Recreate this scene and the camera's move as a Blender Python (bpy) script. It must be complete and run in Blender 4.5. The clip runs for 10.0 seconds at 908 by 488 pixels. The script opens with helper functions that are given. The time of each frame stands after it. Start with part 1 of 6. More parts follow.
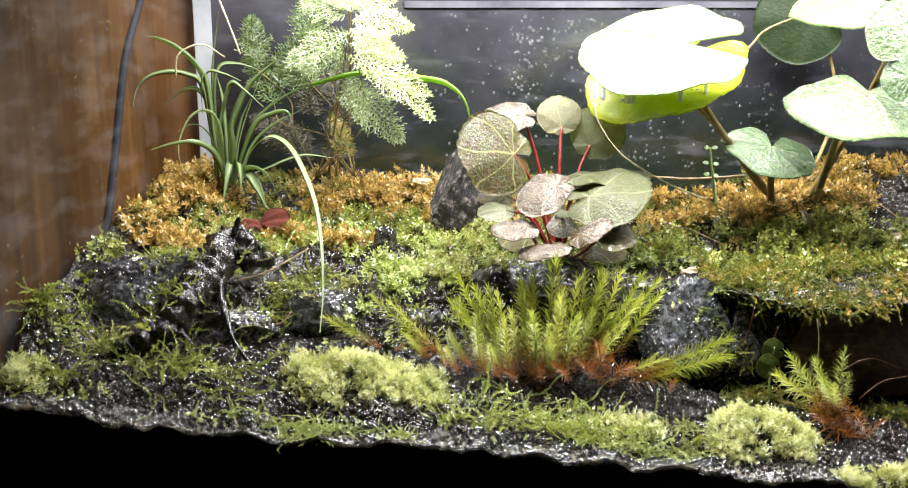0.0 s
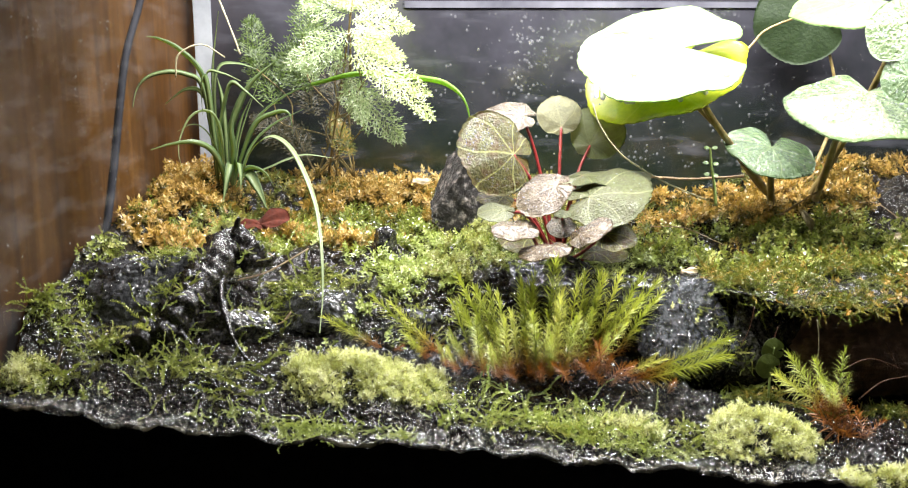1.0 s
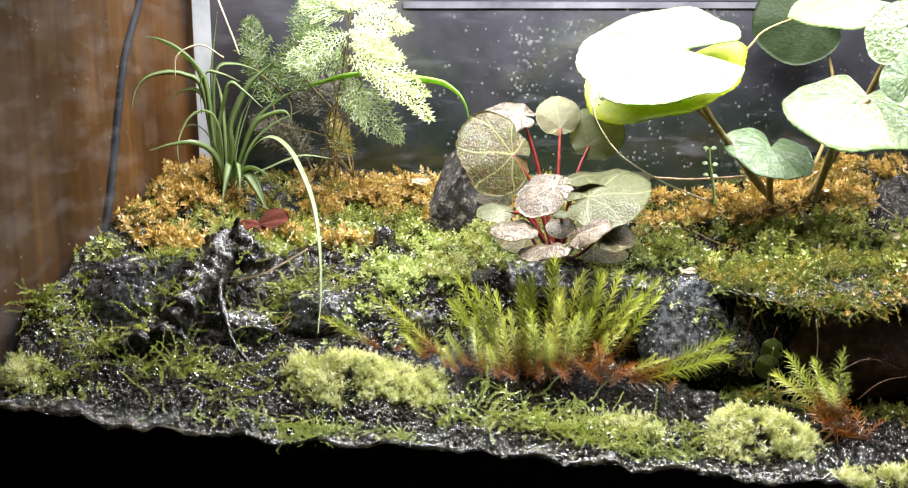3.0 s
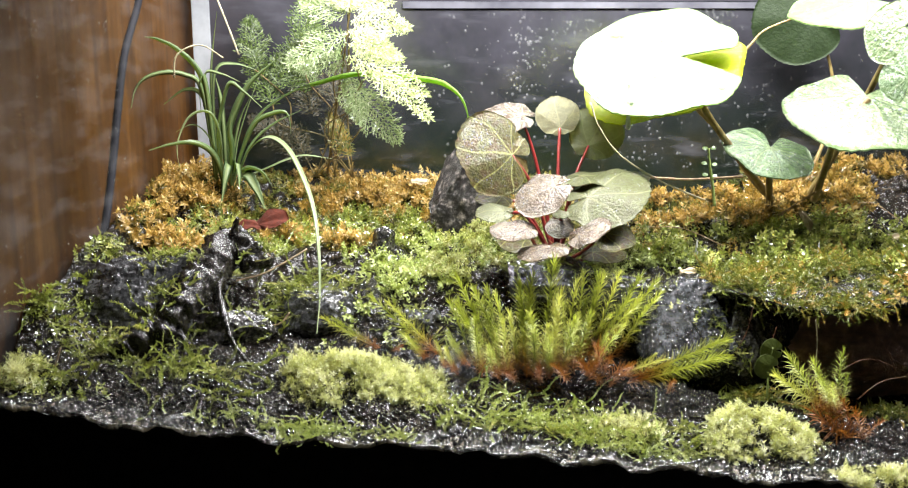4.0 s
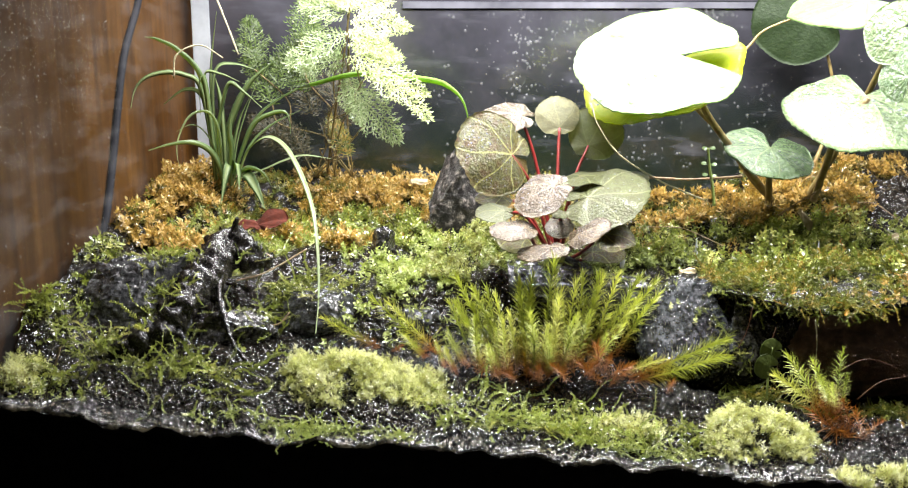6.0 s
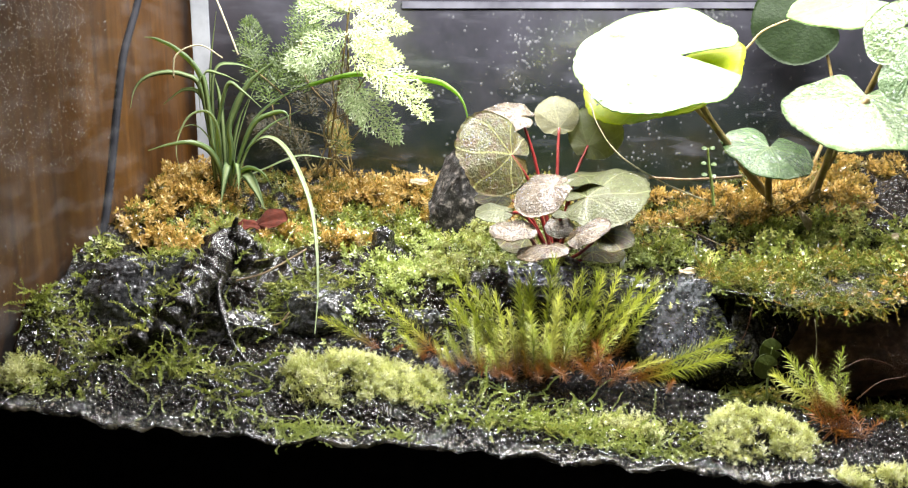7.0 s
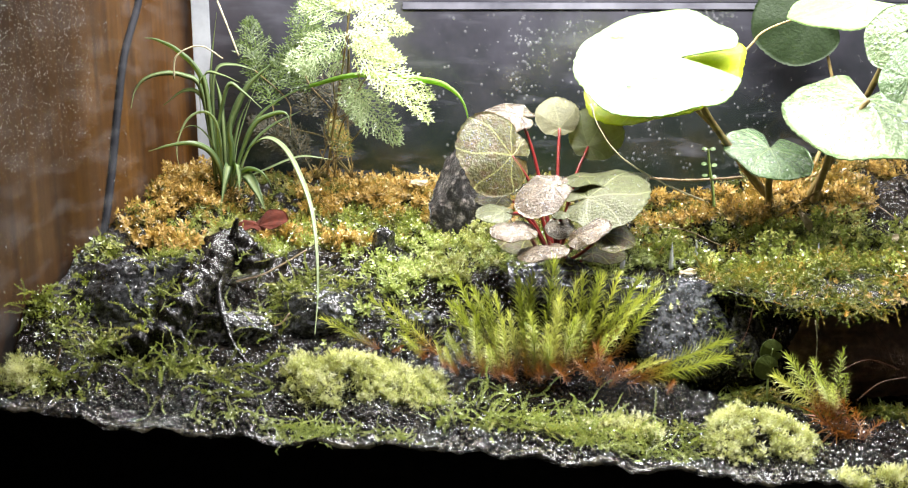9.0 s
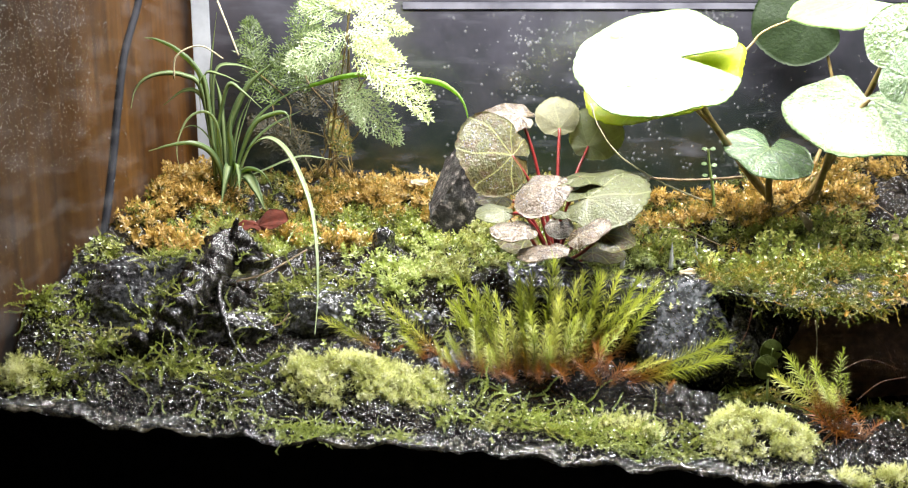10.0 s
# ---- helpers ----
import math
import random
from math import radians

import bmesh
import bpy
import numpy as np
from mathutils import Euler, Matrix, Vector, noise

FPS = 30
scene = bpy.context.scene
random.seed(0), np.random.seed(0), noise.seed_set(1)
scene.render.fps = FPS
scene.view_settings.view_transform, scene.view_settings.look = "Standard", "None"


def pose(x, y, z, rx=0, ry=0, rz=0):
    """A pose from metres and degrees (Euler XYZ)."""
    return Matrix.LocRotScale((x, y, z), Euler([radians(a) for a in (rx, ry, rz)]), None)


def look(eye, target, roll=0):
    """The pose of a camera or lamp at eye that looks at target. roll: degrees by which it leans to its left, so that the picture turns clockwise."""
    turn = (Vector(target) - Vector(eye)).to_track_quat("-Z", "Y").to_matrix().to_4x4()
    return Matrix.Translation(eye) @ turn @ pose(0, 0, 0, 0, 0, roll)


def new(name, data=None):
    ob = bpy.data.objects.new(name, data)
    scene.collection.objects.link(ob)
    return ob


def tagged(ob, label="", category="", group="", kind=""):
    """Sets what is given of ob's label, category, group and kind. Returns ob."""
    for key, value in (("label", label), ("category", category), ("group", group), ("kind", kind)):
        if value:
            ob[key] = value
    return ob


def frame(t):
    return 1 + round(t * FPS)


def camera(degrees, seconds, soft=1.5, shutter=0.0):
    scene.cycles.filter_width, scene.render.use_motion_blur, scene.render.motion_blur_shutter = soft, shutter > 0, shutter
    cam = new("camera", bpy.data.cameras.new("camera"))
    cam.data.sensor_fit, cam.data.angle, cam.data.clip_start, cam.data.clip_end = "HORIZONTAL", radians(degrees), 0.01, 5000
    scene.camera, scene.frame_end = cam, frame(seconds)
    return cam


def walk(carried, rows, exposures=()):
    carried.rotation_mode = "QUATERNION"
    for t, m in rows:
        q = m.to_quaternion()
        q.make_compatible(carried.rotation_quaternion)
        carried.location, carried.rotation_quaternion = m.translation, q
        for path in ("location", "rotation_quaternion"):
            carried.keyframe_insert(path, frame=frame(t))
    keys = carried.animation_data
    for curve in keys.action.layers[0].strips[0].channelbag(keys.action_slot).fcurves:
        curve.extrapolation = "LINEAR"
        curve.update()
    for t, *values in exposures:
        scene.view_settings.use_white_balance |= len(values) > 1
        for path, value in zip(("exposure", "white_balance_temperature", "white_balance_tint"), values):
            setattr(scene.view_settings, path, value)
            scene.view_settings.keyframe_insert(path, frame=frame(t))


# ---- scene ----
cam = camera(48, 10.0, soft=1.2)
# a camera on a stand that settles by a fraction of a degree
SETTLE = [(0.0, 3.0, -1.0), (1.0, 3.0, -0.8), (1.5, 2.6, -0.4), (2.0, 2.3, -0.2), (2.7, 1.7, -0.1), (3.8, 0.7, 0), (4.5, 0.1, 0), (5.5, 0, 0),
          (6.8, -0.4, 0), (7.5, -1.2, 0.2), (8.0, -0.3, 0.4), (8.5, -0.1, 0.8), (9.0, 0.1, 1.4), (10.0, 0.1, 1.2)]
walk(cam, [(t, pose(0, -0.5, 0.27, 78 + dy * 0.0325, 0, dx * 0.0325)) for t, dx, dy in SETTLE])

# ---------------------------------------------------------------- light
world = bpy.data.worlds.new("dark_room")
scene.world = world
world.use_nodes = True
world.node_tree.nodes["Background"].inputs[0].default_value = (0.55, 0.6, 0.7, 1)
world.node_tree.nodes["Background"].inputs[1].default_value = 0.02
for lx, ly, width, watts in ((0.08, 0.335, 0.65, 6.4), (0.20, 0.125, 0.46, 6.6)):  # the two tubes of the lamp over the tank
    tube_lamp = bpy.data.lights.new("terrarium_light", "AREA")
    tube_lamp.shape, tube_lamp.size, tube_lamp.size_y, tube_lamp.spread = "RECTANGLE", width, 0.05, radians(150)
    tube_lamp.energy, tube_lamp.color = watts, (1.0, 0.985, 0.97)
    new("terrarium_light", tube_lamp).matrix_world = look((lx, ly, 0.485), (lx, ly + 0.001, 0.0))
scene.view_settings.exposure = 0.0


from mathutils.bvhtree import BVHTree


# ---------------------------------------------------------------- materials
def material(name):
    m = bpy.data.materials.new(name)
    m.use_nodes = True
    m.node_tree.nodes.clear()
    n = m.node_tree.nodes
    out = n.new("ShaderNodeOutputMaterial")
    p = n.new("ShaderNodeBsdfPrincipled")
    m.node_tree.links.new(p.outputs[0], out.inputs[0])
    return m, n, m.node_tree.links, p, out


def ramp(n, links, source, stops):
    r = n.new("ShaderNodeValToRGB")
    links.new(source, r.inputs[0])
    while len(r.color_ramp.elements) < len(stops):
        r.color_ramp.elements.new(0.5)
    for e, (at, col) in zip(r.color_ramp.elements, stops):
        e.position, e.color = at, (*col, 1)
    return r.outputs[0]


def noise_node(n, scale, detail=4, rough=0.6):
    tc = n.new("ShaderNodeTexCoord")
    t = n.new("ShaderNodeTexNoise")
    t.inputs["Scale"].default_value, t.inputs["Detail"].default_value, t.inputs["Roughness"].default_value = scale, detail, rough
    n.id_data.links.new(tc.outputs["Object"], t.inputs["Vector"])
    return t.outputs["Fac"]


def mixed(n, links, kind, fac, a, b):
    m = n.new("ShaderNodeMix")
    m.data_type, m.blend_type, m.clamp_factor = "RGBA", kind, True
    for sock, val in ((m.inputs[0], fac), (m.inputs[6], a), (m.inputs[7], b)):
        if isinstance(val, (int, float)):
            sock.default_value = val
        elif isinstance(val, tuple):
            sock.default_value = (*val, 1)
        else:
            links.new(val, sock)
    return m.outputs[2]


def bumped(n, links, p, height, strength, distance, coat=0.3):
    """Relief on a surface; the water film over it ('coat') follows it less."""
    for slot, d in (("Normal", distance), ("Coat Normal", distance * coat)):
        b = n.new("ShaderNodeBump")
        b.inputs["Strength"].default_value, b.inputs["Distance"].default_value = strength, d
        links.new(height, b.inputs["Height"])
        links.new(b.outputs[0], p.inputs[slot])


def attribute(n, name):
    a = n.new("ShaderNodeAttribute")
    a.attribute_name = name
    return a.outputs["Fac"]


def foliage(name, stops, rough=0.35, trans=0.35, grain=900, along=None, coat=0.7):
    """Wet leaf: the colour runs over the attribute 'tone' (one value a sprig), with a fine mottling; 'along' tints the
    base, for old leaves and for shade put into the colour.
    """
    m, n, links, p, out = material(name)
    col = ramp(n, links, attribute(n, "tone"), stops)
    col = mixed(n, links, "MULTIPLY", 0.5, col, ramp(n, links, noise_node(n, grain), [(0.3, (0.55, 0.55, 0.5)), (0.7, (1, 1, 1))]))
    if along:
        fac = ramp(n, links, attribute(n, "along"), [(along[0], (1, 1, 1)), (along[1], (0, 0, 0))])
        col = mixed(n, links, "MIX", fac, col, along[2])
    links.new(col, p.inputs["Base Color"])
    p.inputs["Roughness"].default_value = rough
    p.inputs["Coat Weight"].default_value = coat
    p.inputs["Coat Roughness"].default_value = 0.08
    tr = n.new("ShaderNodeBsdfTranslucent")
    links.new(mixed(n, links, "MULTIPLY", 1.0, col, (1.0, 1.0, 0.55)), tr.inputs[0])
    mix = n.new("ShaderNodeMixShader")
    mix.inputs[0].default_value = trans
    links.new(p.outputs[0], mix.inputs[1])
    links.new(tr.outputs[0], mix.inputs[2])
    links.new(mix.outputs[0], out.inputs[0])
    return m


def plain(name, stops, scale=60, rough=0.5, bump=0.3, dist=0.001, bump_scale=None, metal=0.0, spec=0.5, rough_spread=0.0, coat=0.0):
    m, n, links, p, out = material(name)
    f = noise_node(n, scale)
    links.new(ramp(n, links, f, stops), p.inputs["Base Color"])
    p.inputs["Roughness"].default_value, p.inputs["Metallic"].default_value = rough, metal
    p.inputs["Specular IOR Level"].default_value = spec
    p.inputs["Coat Weight"].default_value, p.inputs["Coat Roughness"].default_value = coat, 0.06
    if rough_spread:
        rr = n.new("ShaderNodeMapRange")
        rr.inputs["To Min"].default_value, rr.inputs["To Max"].default_value = rough - rough_spread, rough + rough_spread
        links.new(noise_node(n, scale * 3), rr.inputs["Value"])
        links.new(rr.outputs[0], p.inputs["Roughness"])
    if bump:
        big, fine = noise_node(n, bump_scale or scale * 4, 6, 0.65), noise_node(n, (bump_scale or scale * 4) * 5, 3, 0.6)
        add = n.new("ShaderNodeMath")
        add.operation = "MULTIPLY_ADD"
        links.new(fine, add.inputs[0])
        add.inputs[1].default_value = 0.3
        links.new(big, add.inputs[2])
        bumped(n, links, p, add.outputs[0], bump, dist)
    return m


def glass(name, rough=0.0, tint=(1, 1, 1), ior=1.45):
    m, n, links, p, out = material(name)
    p.inputs["Base Color"].default_value = (*tint, 1)
    p.inputs["Transmission Weight"].default_value, p.inputs["Roughness"].default_value, p.inputs["IOR"].default_value = 1, rough, ior
    return m


def wood_material():
    m, n, links, p, out = material("oak_veneer_with_falloff")
    tc = n.new("ShaderNodeTexCoord")
    mp = n.new("ShaderNodeMapping")
    mp.inputs["Location"].default_value, mp.inputs["Scale"].default_value = (0, 7.3, 0), (30, 30, 1.6)
    links.new(tc.outputs["Object"], mp.inputs[0])
    t = n.new("ShaderNodeTexNoise")
    t.inputs["Scale"].default_value, t.inputs["Detail"].default_value, t.inputs["Roughness"].default_value = 3.2, 8, 0.7
    links.new(mp.outputs[0], t.inputs["Vector"])
    col = ramp(n, links, t.outputs["Fac"], [(0.3, (0.036, 0.015, 0.003)), (0.5, (0.072, 0.031, 0.005)), (0.72, (0.125, 0.057, 0.009))])
    col = mixed(n, links, "MULTIPLY", 0.5, col, ramp(n, links, noise_node(n, 9), [(0.35, (0.5, 0.42, 0.38)), (0.65, (1, 1, 1))]))
    col = mixed(n, links, "MULTIPLY", 0.8, col, ramp(n, links, noise_node(n, 5.5, 6, 0.7), [(0.40, (0.62, 0.60, 0.58)), (0.60, (1, 1, 1))]))
    # lighter to the back, darker to the front: lamp falloff put into the colour
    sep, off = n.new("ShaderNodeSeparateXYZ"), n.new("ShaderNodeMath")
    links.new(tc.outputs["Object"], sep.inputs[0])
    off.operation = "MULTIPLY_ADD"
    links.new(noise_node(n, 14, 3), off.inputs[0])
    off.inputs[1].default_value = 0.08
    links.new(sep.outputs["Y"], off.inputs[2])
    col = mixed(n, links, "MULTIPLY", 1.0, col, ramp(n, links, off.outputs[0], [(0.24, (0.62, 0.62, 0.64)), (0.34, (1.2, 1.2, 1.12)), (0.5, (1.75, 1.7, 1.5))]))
    links.new(col, p.inputs["Base Color"])
    p.inputs["Roughness"].default_value = 0.5
    p.inputs["Specular IOR Level"].default_value = 0.12
    bumped(n, links, p, t.outputs["Fac"], 0.15, 0.0008)
    return m


def soil_material():
    m, n, links, p, out = material("wet_black_soil")
    f = noise_node(n, 140, 6, 0.7)
    col = ramp(n, links, f, [(0.3, (0.004, 0.0035, 0.003)), (0.55, (0.012, 0.010, 0.008)), (0.75, (0.04, 0.033, 0.026))])
    links.new(col, p.inputs["Base Color"])
    p.inputs["Roughness"].default_value = 0.07
    p.inputs["Specular IOR Level"].default_value = 0.5
    bumped(n, links, p, noise_node(n, 130, 3, 0.5), 1.0, 0.011)
    return m


def back_material():
    """Dark pane with a thin film of lime and mist, haze and reflections in its colour: glossy, with scratches and wipe
    marks.
    """
    m, n, links, p, out = material("misted_dark_glass")
    tc = n.new("ShaderNodeTexCoord")
    mp = n.new("ShaderNodeMapping")
    mp.inputs["Rotation"].default_value, mp.inputs["Scale"].default_value = (0, radians(58), 0), (6, 1, 26)
    links.new(tc.outputs["Object"], mp.inputs[0])
    t = n.new("ShaderNodeTexNoise")
    t.inputs["Scale"].default_value, t.inputs["Detail"].default_value = 2.6, 6
    links.new(mp.outputs[0], t.inputs["Vector"])
    wipe = ramp(n, links, t.outputs["Fac"], [(0.56, (0, 0, 0)), (0.95, (1, 1, 1))])
    sep = n.new("ShaderNodeSeparateXYZ")
    links.new(tc.outputs["Object"], sep.inputs[0])
    line = n.new("ShaderNodeMath")
    line.operation = "MULTIPLY_ADD"
    links.new(noise_node(n, 11, 4), line.inputs[0])
    line.inputs[1].default_value = 0.22
    links.new(sep.outputs["Z"], line.inputs[2])
    # haze and condensation above a ragged line, algae and mirrored moss below, painted in
    col = ramp(n, links, line.outputs[0], [(0.24, (0.010, 0.016, 0.011)), (0.29, (0.020, 0.024, 0.024)), (0.36, (0.052, 0.051, 0.064)), (0.42, (0.085, 0.083, 0.103))])
    col = mixed(n, links, "MULTIPLY", 0.5, col, ramp(n, links, noise_node(n, 30, 5), [(0.3, (0.4, 0.42, 0.4)), (0.7, (1, 1, 1))]))
    col = mixed(n, links, "MIX", wipe, col, (0.12, 0.12, 0.145))
    links.new(col, p.inputs["Base Color"])
    p.inputs["Roughness"].default_value = 0.14
    p.inputs["Specular IOR Level"].default_value = 1.0
    bumped(n, links, p, noise_node(n, 25, 3), 0.04, 0.002)
    return m


def big_leaf_material(name, light, dark, vein, rough=0.3, trans=0.3, veins=9.0, blotch=None, coat=0.3, specks=None, pebble=330, shine=(1.5, 1.5, 0.35), relief=0.0012):
    """Round leaf: veins fan out from the stalk ('turn' is the angle round it, 'along' the way to the rim)."""
    m, n, links, p, out = material(name)
    f = noise_node(n, 220, 5)
    col = ramp(n, links, f, [(0.3, dark), (0.7, light)])
    if blotch:
        col = mixed(n, links, "MIX", ramp(n, links, noise_node(n, 95, 3), [(0.46, (0, 0, 0)), (0.62, (1, 1, 1))]), col, blotch)
    # pale specks: glints of water beads put into the leaf's colour
    if specks:
        col = mixed(n, links, "MIX", ramp(n, links, noise_node(n, 1100, 2, 0.5), [(0.69, (0, 0, 0)), (0.75, (1, 1, 1))]), col, specks)
    mul = n.new("ShaderNodeMath")
    mul.operation = "MULTIPLY"
    links.new(attribute(n, "turn"), mul.inputs[0])
    mul.inputs[1].default_value = veins
    fr = n.new("ShaderNodeMath")
    fr.operation = "PINGPONG"
    links.new(mul.outputs[0], fr.inputs[0])
    fr.inputs[1].default_value = 0.5
    width = n.new("ShaderNodeMath")
    width.operation = "MULTIPLY"
    links.new(fr.outputs[0], width.inputs[0])
    links.new(attribute(n, "along"), width.inputs[1])
    band = ramp(n, links, width.outputs[0], [(0.0, (0.8, 0.8, 0.8)), (0.012, (0.55, 0.55, 0.55)), (0.03, (0, 0, 0))])
    col = mixed(n, links, "MIX", band, col, vein)
    # fine net of veins
    tc = n.new("ShaderNodeTexCoord")
    net = n.new("ShaderNodeTexVoronoi")
    net.feature, net.inputs["Scale"].default_value = "DISTANCE_TO_EDGE", 190
    links.new(tc.outputs["Object"], net.inputs["Vector"])
    col = mixed(n, links, "MIX", ramp(n, links, net.outputs["Distance"], [(0.0, (0.22, 0.22, 0.22)), (0.08, (0, 0, 0))]), col, vein)
    links.new(col, p.inputs["Base Color"])
    p.inputs["Roughness"].default_value = rough
    p.inputs["Coat Weight"].default_value, p.inputs["Coat Roughness"].default_value = coat, 0.09
    bumped(n, links, p, noise_node(n, pebble, 3), 0.6 if relief < 0.0015 else 1.0, relief, 0.35)
    tr = n.new("ShaderNodeBsdfTranslucent")
    links.new(mixed(n, links, "MULTIPLY", 1.0, col, shine), tr.inputs[0])
    mix = n.new("ShaderNodeMixShader")
    mix.inputs[0].default_value = trans
    links.new(p.outputs[0], mix.inputs[1])
    links.new(tr.outputs[0], mix.inputs[2])
    links.new(mix.outputs[0], out.inputs[0])
    return m


def strap_material(name, stripe, edge, trans=0.35):
    """Strap leaf: a pale middle stripe that runs out into the edges."""
    m, n, links, p, out = material(name)
    half = tuple((a + b) / 2 for a, b in zip(stripe, edge))
    col = ramp(n, links, attribute(n, "across"), [(0.0, stripe), (0.25, stripe), (0.5, half), (0.8, edge), (1.0, half)])
    col = mixed(n, links, "MULTIPLY", 0.5, col, ramp(n, links, noise_node(n, 150), [(0.3, (0.6, 0.65, 0.5)), (0.7, (1, 1, 1))]))
    links.new(col, p.inputs["Base Color"])
    p.inputs["Roughness"].default_value = 0.38
    tr = n.new("ShaderNodeBsdfTranslucent")
    links.new(mixed(n, links, "MULTIPLY", 1.0, col, (1.2, 1.3, 0.5)), tr.inputs[0])
    mix = n.new("ShaderNodeMixShader")
    mix.inputs[0].default_value = trans
    links.new(p.outputs[0], mix.inputs[1])
    links.new(tr.outputs[0], mix.inputs[2])
    links.new(mix.outputs[0], out.inputs[0])
    return m


SOIL = soil_material()
WOOD = wood_material()
BACK = back_material()
PANE = glass("clear_pane")
def film_material(name, share, tint=(0.75, 0.76, 0.78), rough=0.15, coat=0.0):
    """Milky water spots, half clear; pale tints put the brightness of lit drops into the colour."""
    m, n, links, p, out = material(name)
    p.inputs["Base Color"].default_value = (*tint, 1)
    p.inputs["Roughness"].default_value = rough
    p.inputs["Coat Weight"].default_value, p.inputs["Specular IOR Level"].default_value = coat, 0.5 + 0.5 * coat
    clear = n.new("ShaderNodeBsdfTransparent")
    mix = n.new("ShaderNodeMixShader")
    mix.inputs[0].default_value = share
    links.new(clear.outputs[0], mix.inputs[1])
    links.new(p.outputs[0], mix.inputs[2])
    links.new(mix.outputs[0], out.inputs[0])
    return m


def limed_pane():
    """A clear pane under a thin lime film with wipe marks and fine specks; hazy scattered light is put into the film.
    """
    m, n, links, p, out = material("limed_side_pane")
    p.inputs["Base Color"].default_value = (0.72, 0.74, 0.78, 1)
    p.inputs["Roughness"].default_value = 0.3
    tc, mp, t = n.new("ShaderNodeTexCoord"), n.new("ShaderNodeMapping"), n.new("ShaderNodeTexNoise")
    mp.inputs["Rotation"].default_value, mp.inputs["Scale"].default_value = (radians(-50), 0, 0), (1, 6, 24)
    t.inputs["Scale"].default_value, t.inputs["Detail"].default_value = 3.0, 6
    links.new(tc.outputs["Object"], mp.inputs[0])
    links.new(mp.outputs[0], t.inputs["Vector"])
    wipe = ramp(n, links, t.outputs["Fac"], [(0.5, (0.0, 0.0, 0.0)), (0.85, (0.035, 0.035, 0.035))])
    # pale patches: the haze of scattered light, put into the film
    haze = ramp(n, links, noise_node(n, 9, 4, 0.6), [(0.35, (0.0, 0.0, 0.0)), (0.75, (0.016, 0.016, 0.016))])
    dots = ramp(n, links, noise_node(n, 520, 2, 0.5), [(0.72, (0, 0, 0)), (0.8, (0.12, 0.12, 0.12))])
    share = mixed(n, links, "ADD", 1.0, mixed(n, links, "ADD", 1.0, wipe, haze), dots)
    clear, mix = n.new("ShaderNodeBsdfTransparent"), n.new("ShaderNodeMixShader")
    links.new(share, mix.inputs[0])
    links.new(clear.outputs[0], mix.inputs[1])
    links.new(p.outputs[0], mix.inputs[2])
    links.new(mix.outputs[0], out.inputs[0])
    return m


PANE_SPOTTED = limed_pane()
SPOTS = film_material("milky_spots", 0.25)
# stronger reflection than water, so that the added beads show glints
GLINT = film_material("wet_bead", 0.8, (0.02, 0.02, 0.02), 0.08, 1.0)
SPOTS_THIN = film_material("thin_milky_spots", 0.10)
# grey-green tint stands in for the darker rims of clear drops
DEW = film_material("tinted_dew", 0.5, (0.42, 0.48, 0.40))
# pale colour in place of the falling drop's glint
DROP = film_material("pale_glint_drop", 0.6)
# whitish beads: lamp reflections on the water put into the colour
BEADS = film_material("close_milky_beads", 0.42, (0.85, 0.85, 0.84))
WATER = glass("water", ior=1.33)
SEAL = plain("clear_silicone_seal", [(0.3, (0.34, 0.36, 0.40)), (0.7, (0.50, 0.53, 0.57))], 40, 0.25, 0.2)
BRIGHT_LINE = plain("bright_line_grey", [(0.3, (0.07, 0.07, 0.09)), (0.7, (0.22, 0.22, 0.26))], 16, 0.3, 0.2)
# darker matte copy of the soil, shade on its front face painted in
SKIRT_SHADE = plain("shaded_soil_skirt", [(0.3, (0.004, 0.0035, 0.003)), (0.7, (0.012, 0.010, 0.008))], 120, 0.95, 0.2, 0.0006, spec=0.1)
PEAT_RED = plain("red_brown_peat", [(0.3, (0.06, 0.028, 0.018)), (0.55, (0.15, 0.072, 0.045)), (0.75, (0.26, 0.14, 0.09))], 150, 0.5, 1.0, 0.003, 300, coat=0.2)
DARK = plain("black_room_paint", [(0.3, (0.012, 0.012, 0.013)), (0.7, (0.02, 0.02, 0.021))], 8, 0.7, 0.1)
RUBBER = plain("black_cable_rubber", [(0.3, (0.008, 0.008, 0.012)), (0.7, (0.014, 0.014, 0.018))], 200, 0.75, 0.2, spec=0.15)
ROCK = plain("wet_grey_slate", [(0.3, (0.014, 0.014, 0.016)), (0.5, (0.045, 0.046, 0.050)), (0.68, (0.15, 0.152, 0.16))], 300, 0.16, 0.7, 0.0008, 420, rough_spread=0.1, coat=0.6)
SLATE = plain("smooth_wet_slate", [(0.3, (0.010, 0.011, 0.013)), (0.5, (0.028, 0.030, 0.034)), (0.72, (0.105, 0.110, 0.120))], 240, 0.13, 1.0, 0.0016, 380, rough_spread=0.08, coat=0.7)
ROCK_DARK = plain("wet_black_stone", [(0.3, (0.008, 0.008, 0.009)), (0.5, (0.028, 0.027, 0.027)), (0.66, (0.13, 0.125, 0.12))], 300, 0.16, 0.7, 0.0008, 400, rough_spread=0.1, coat=0.6)
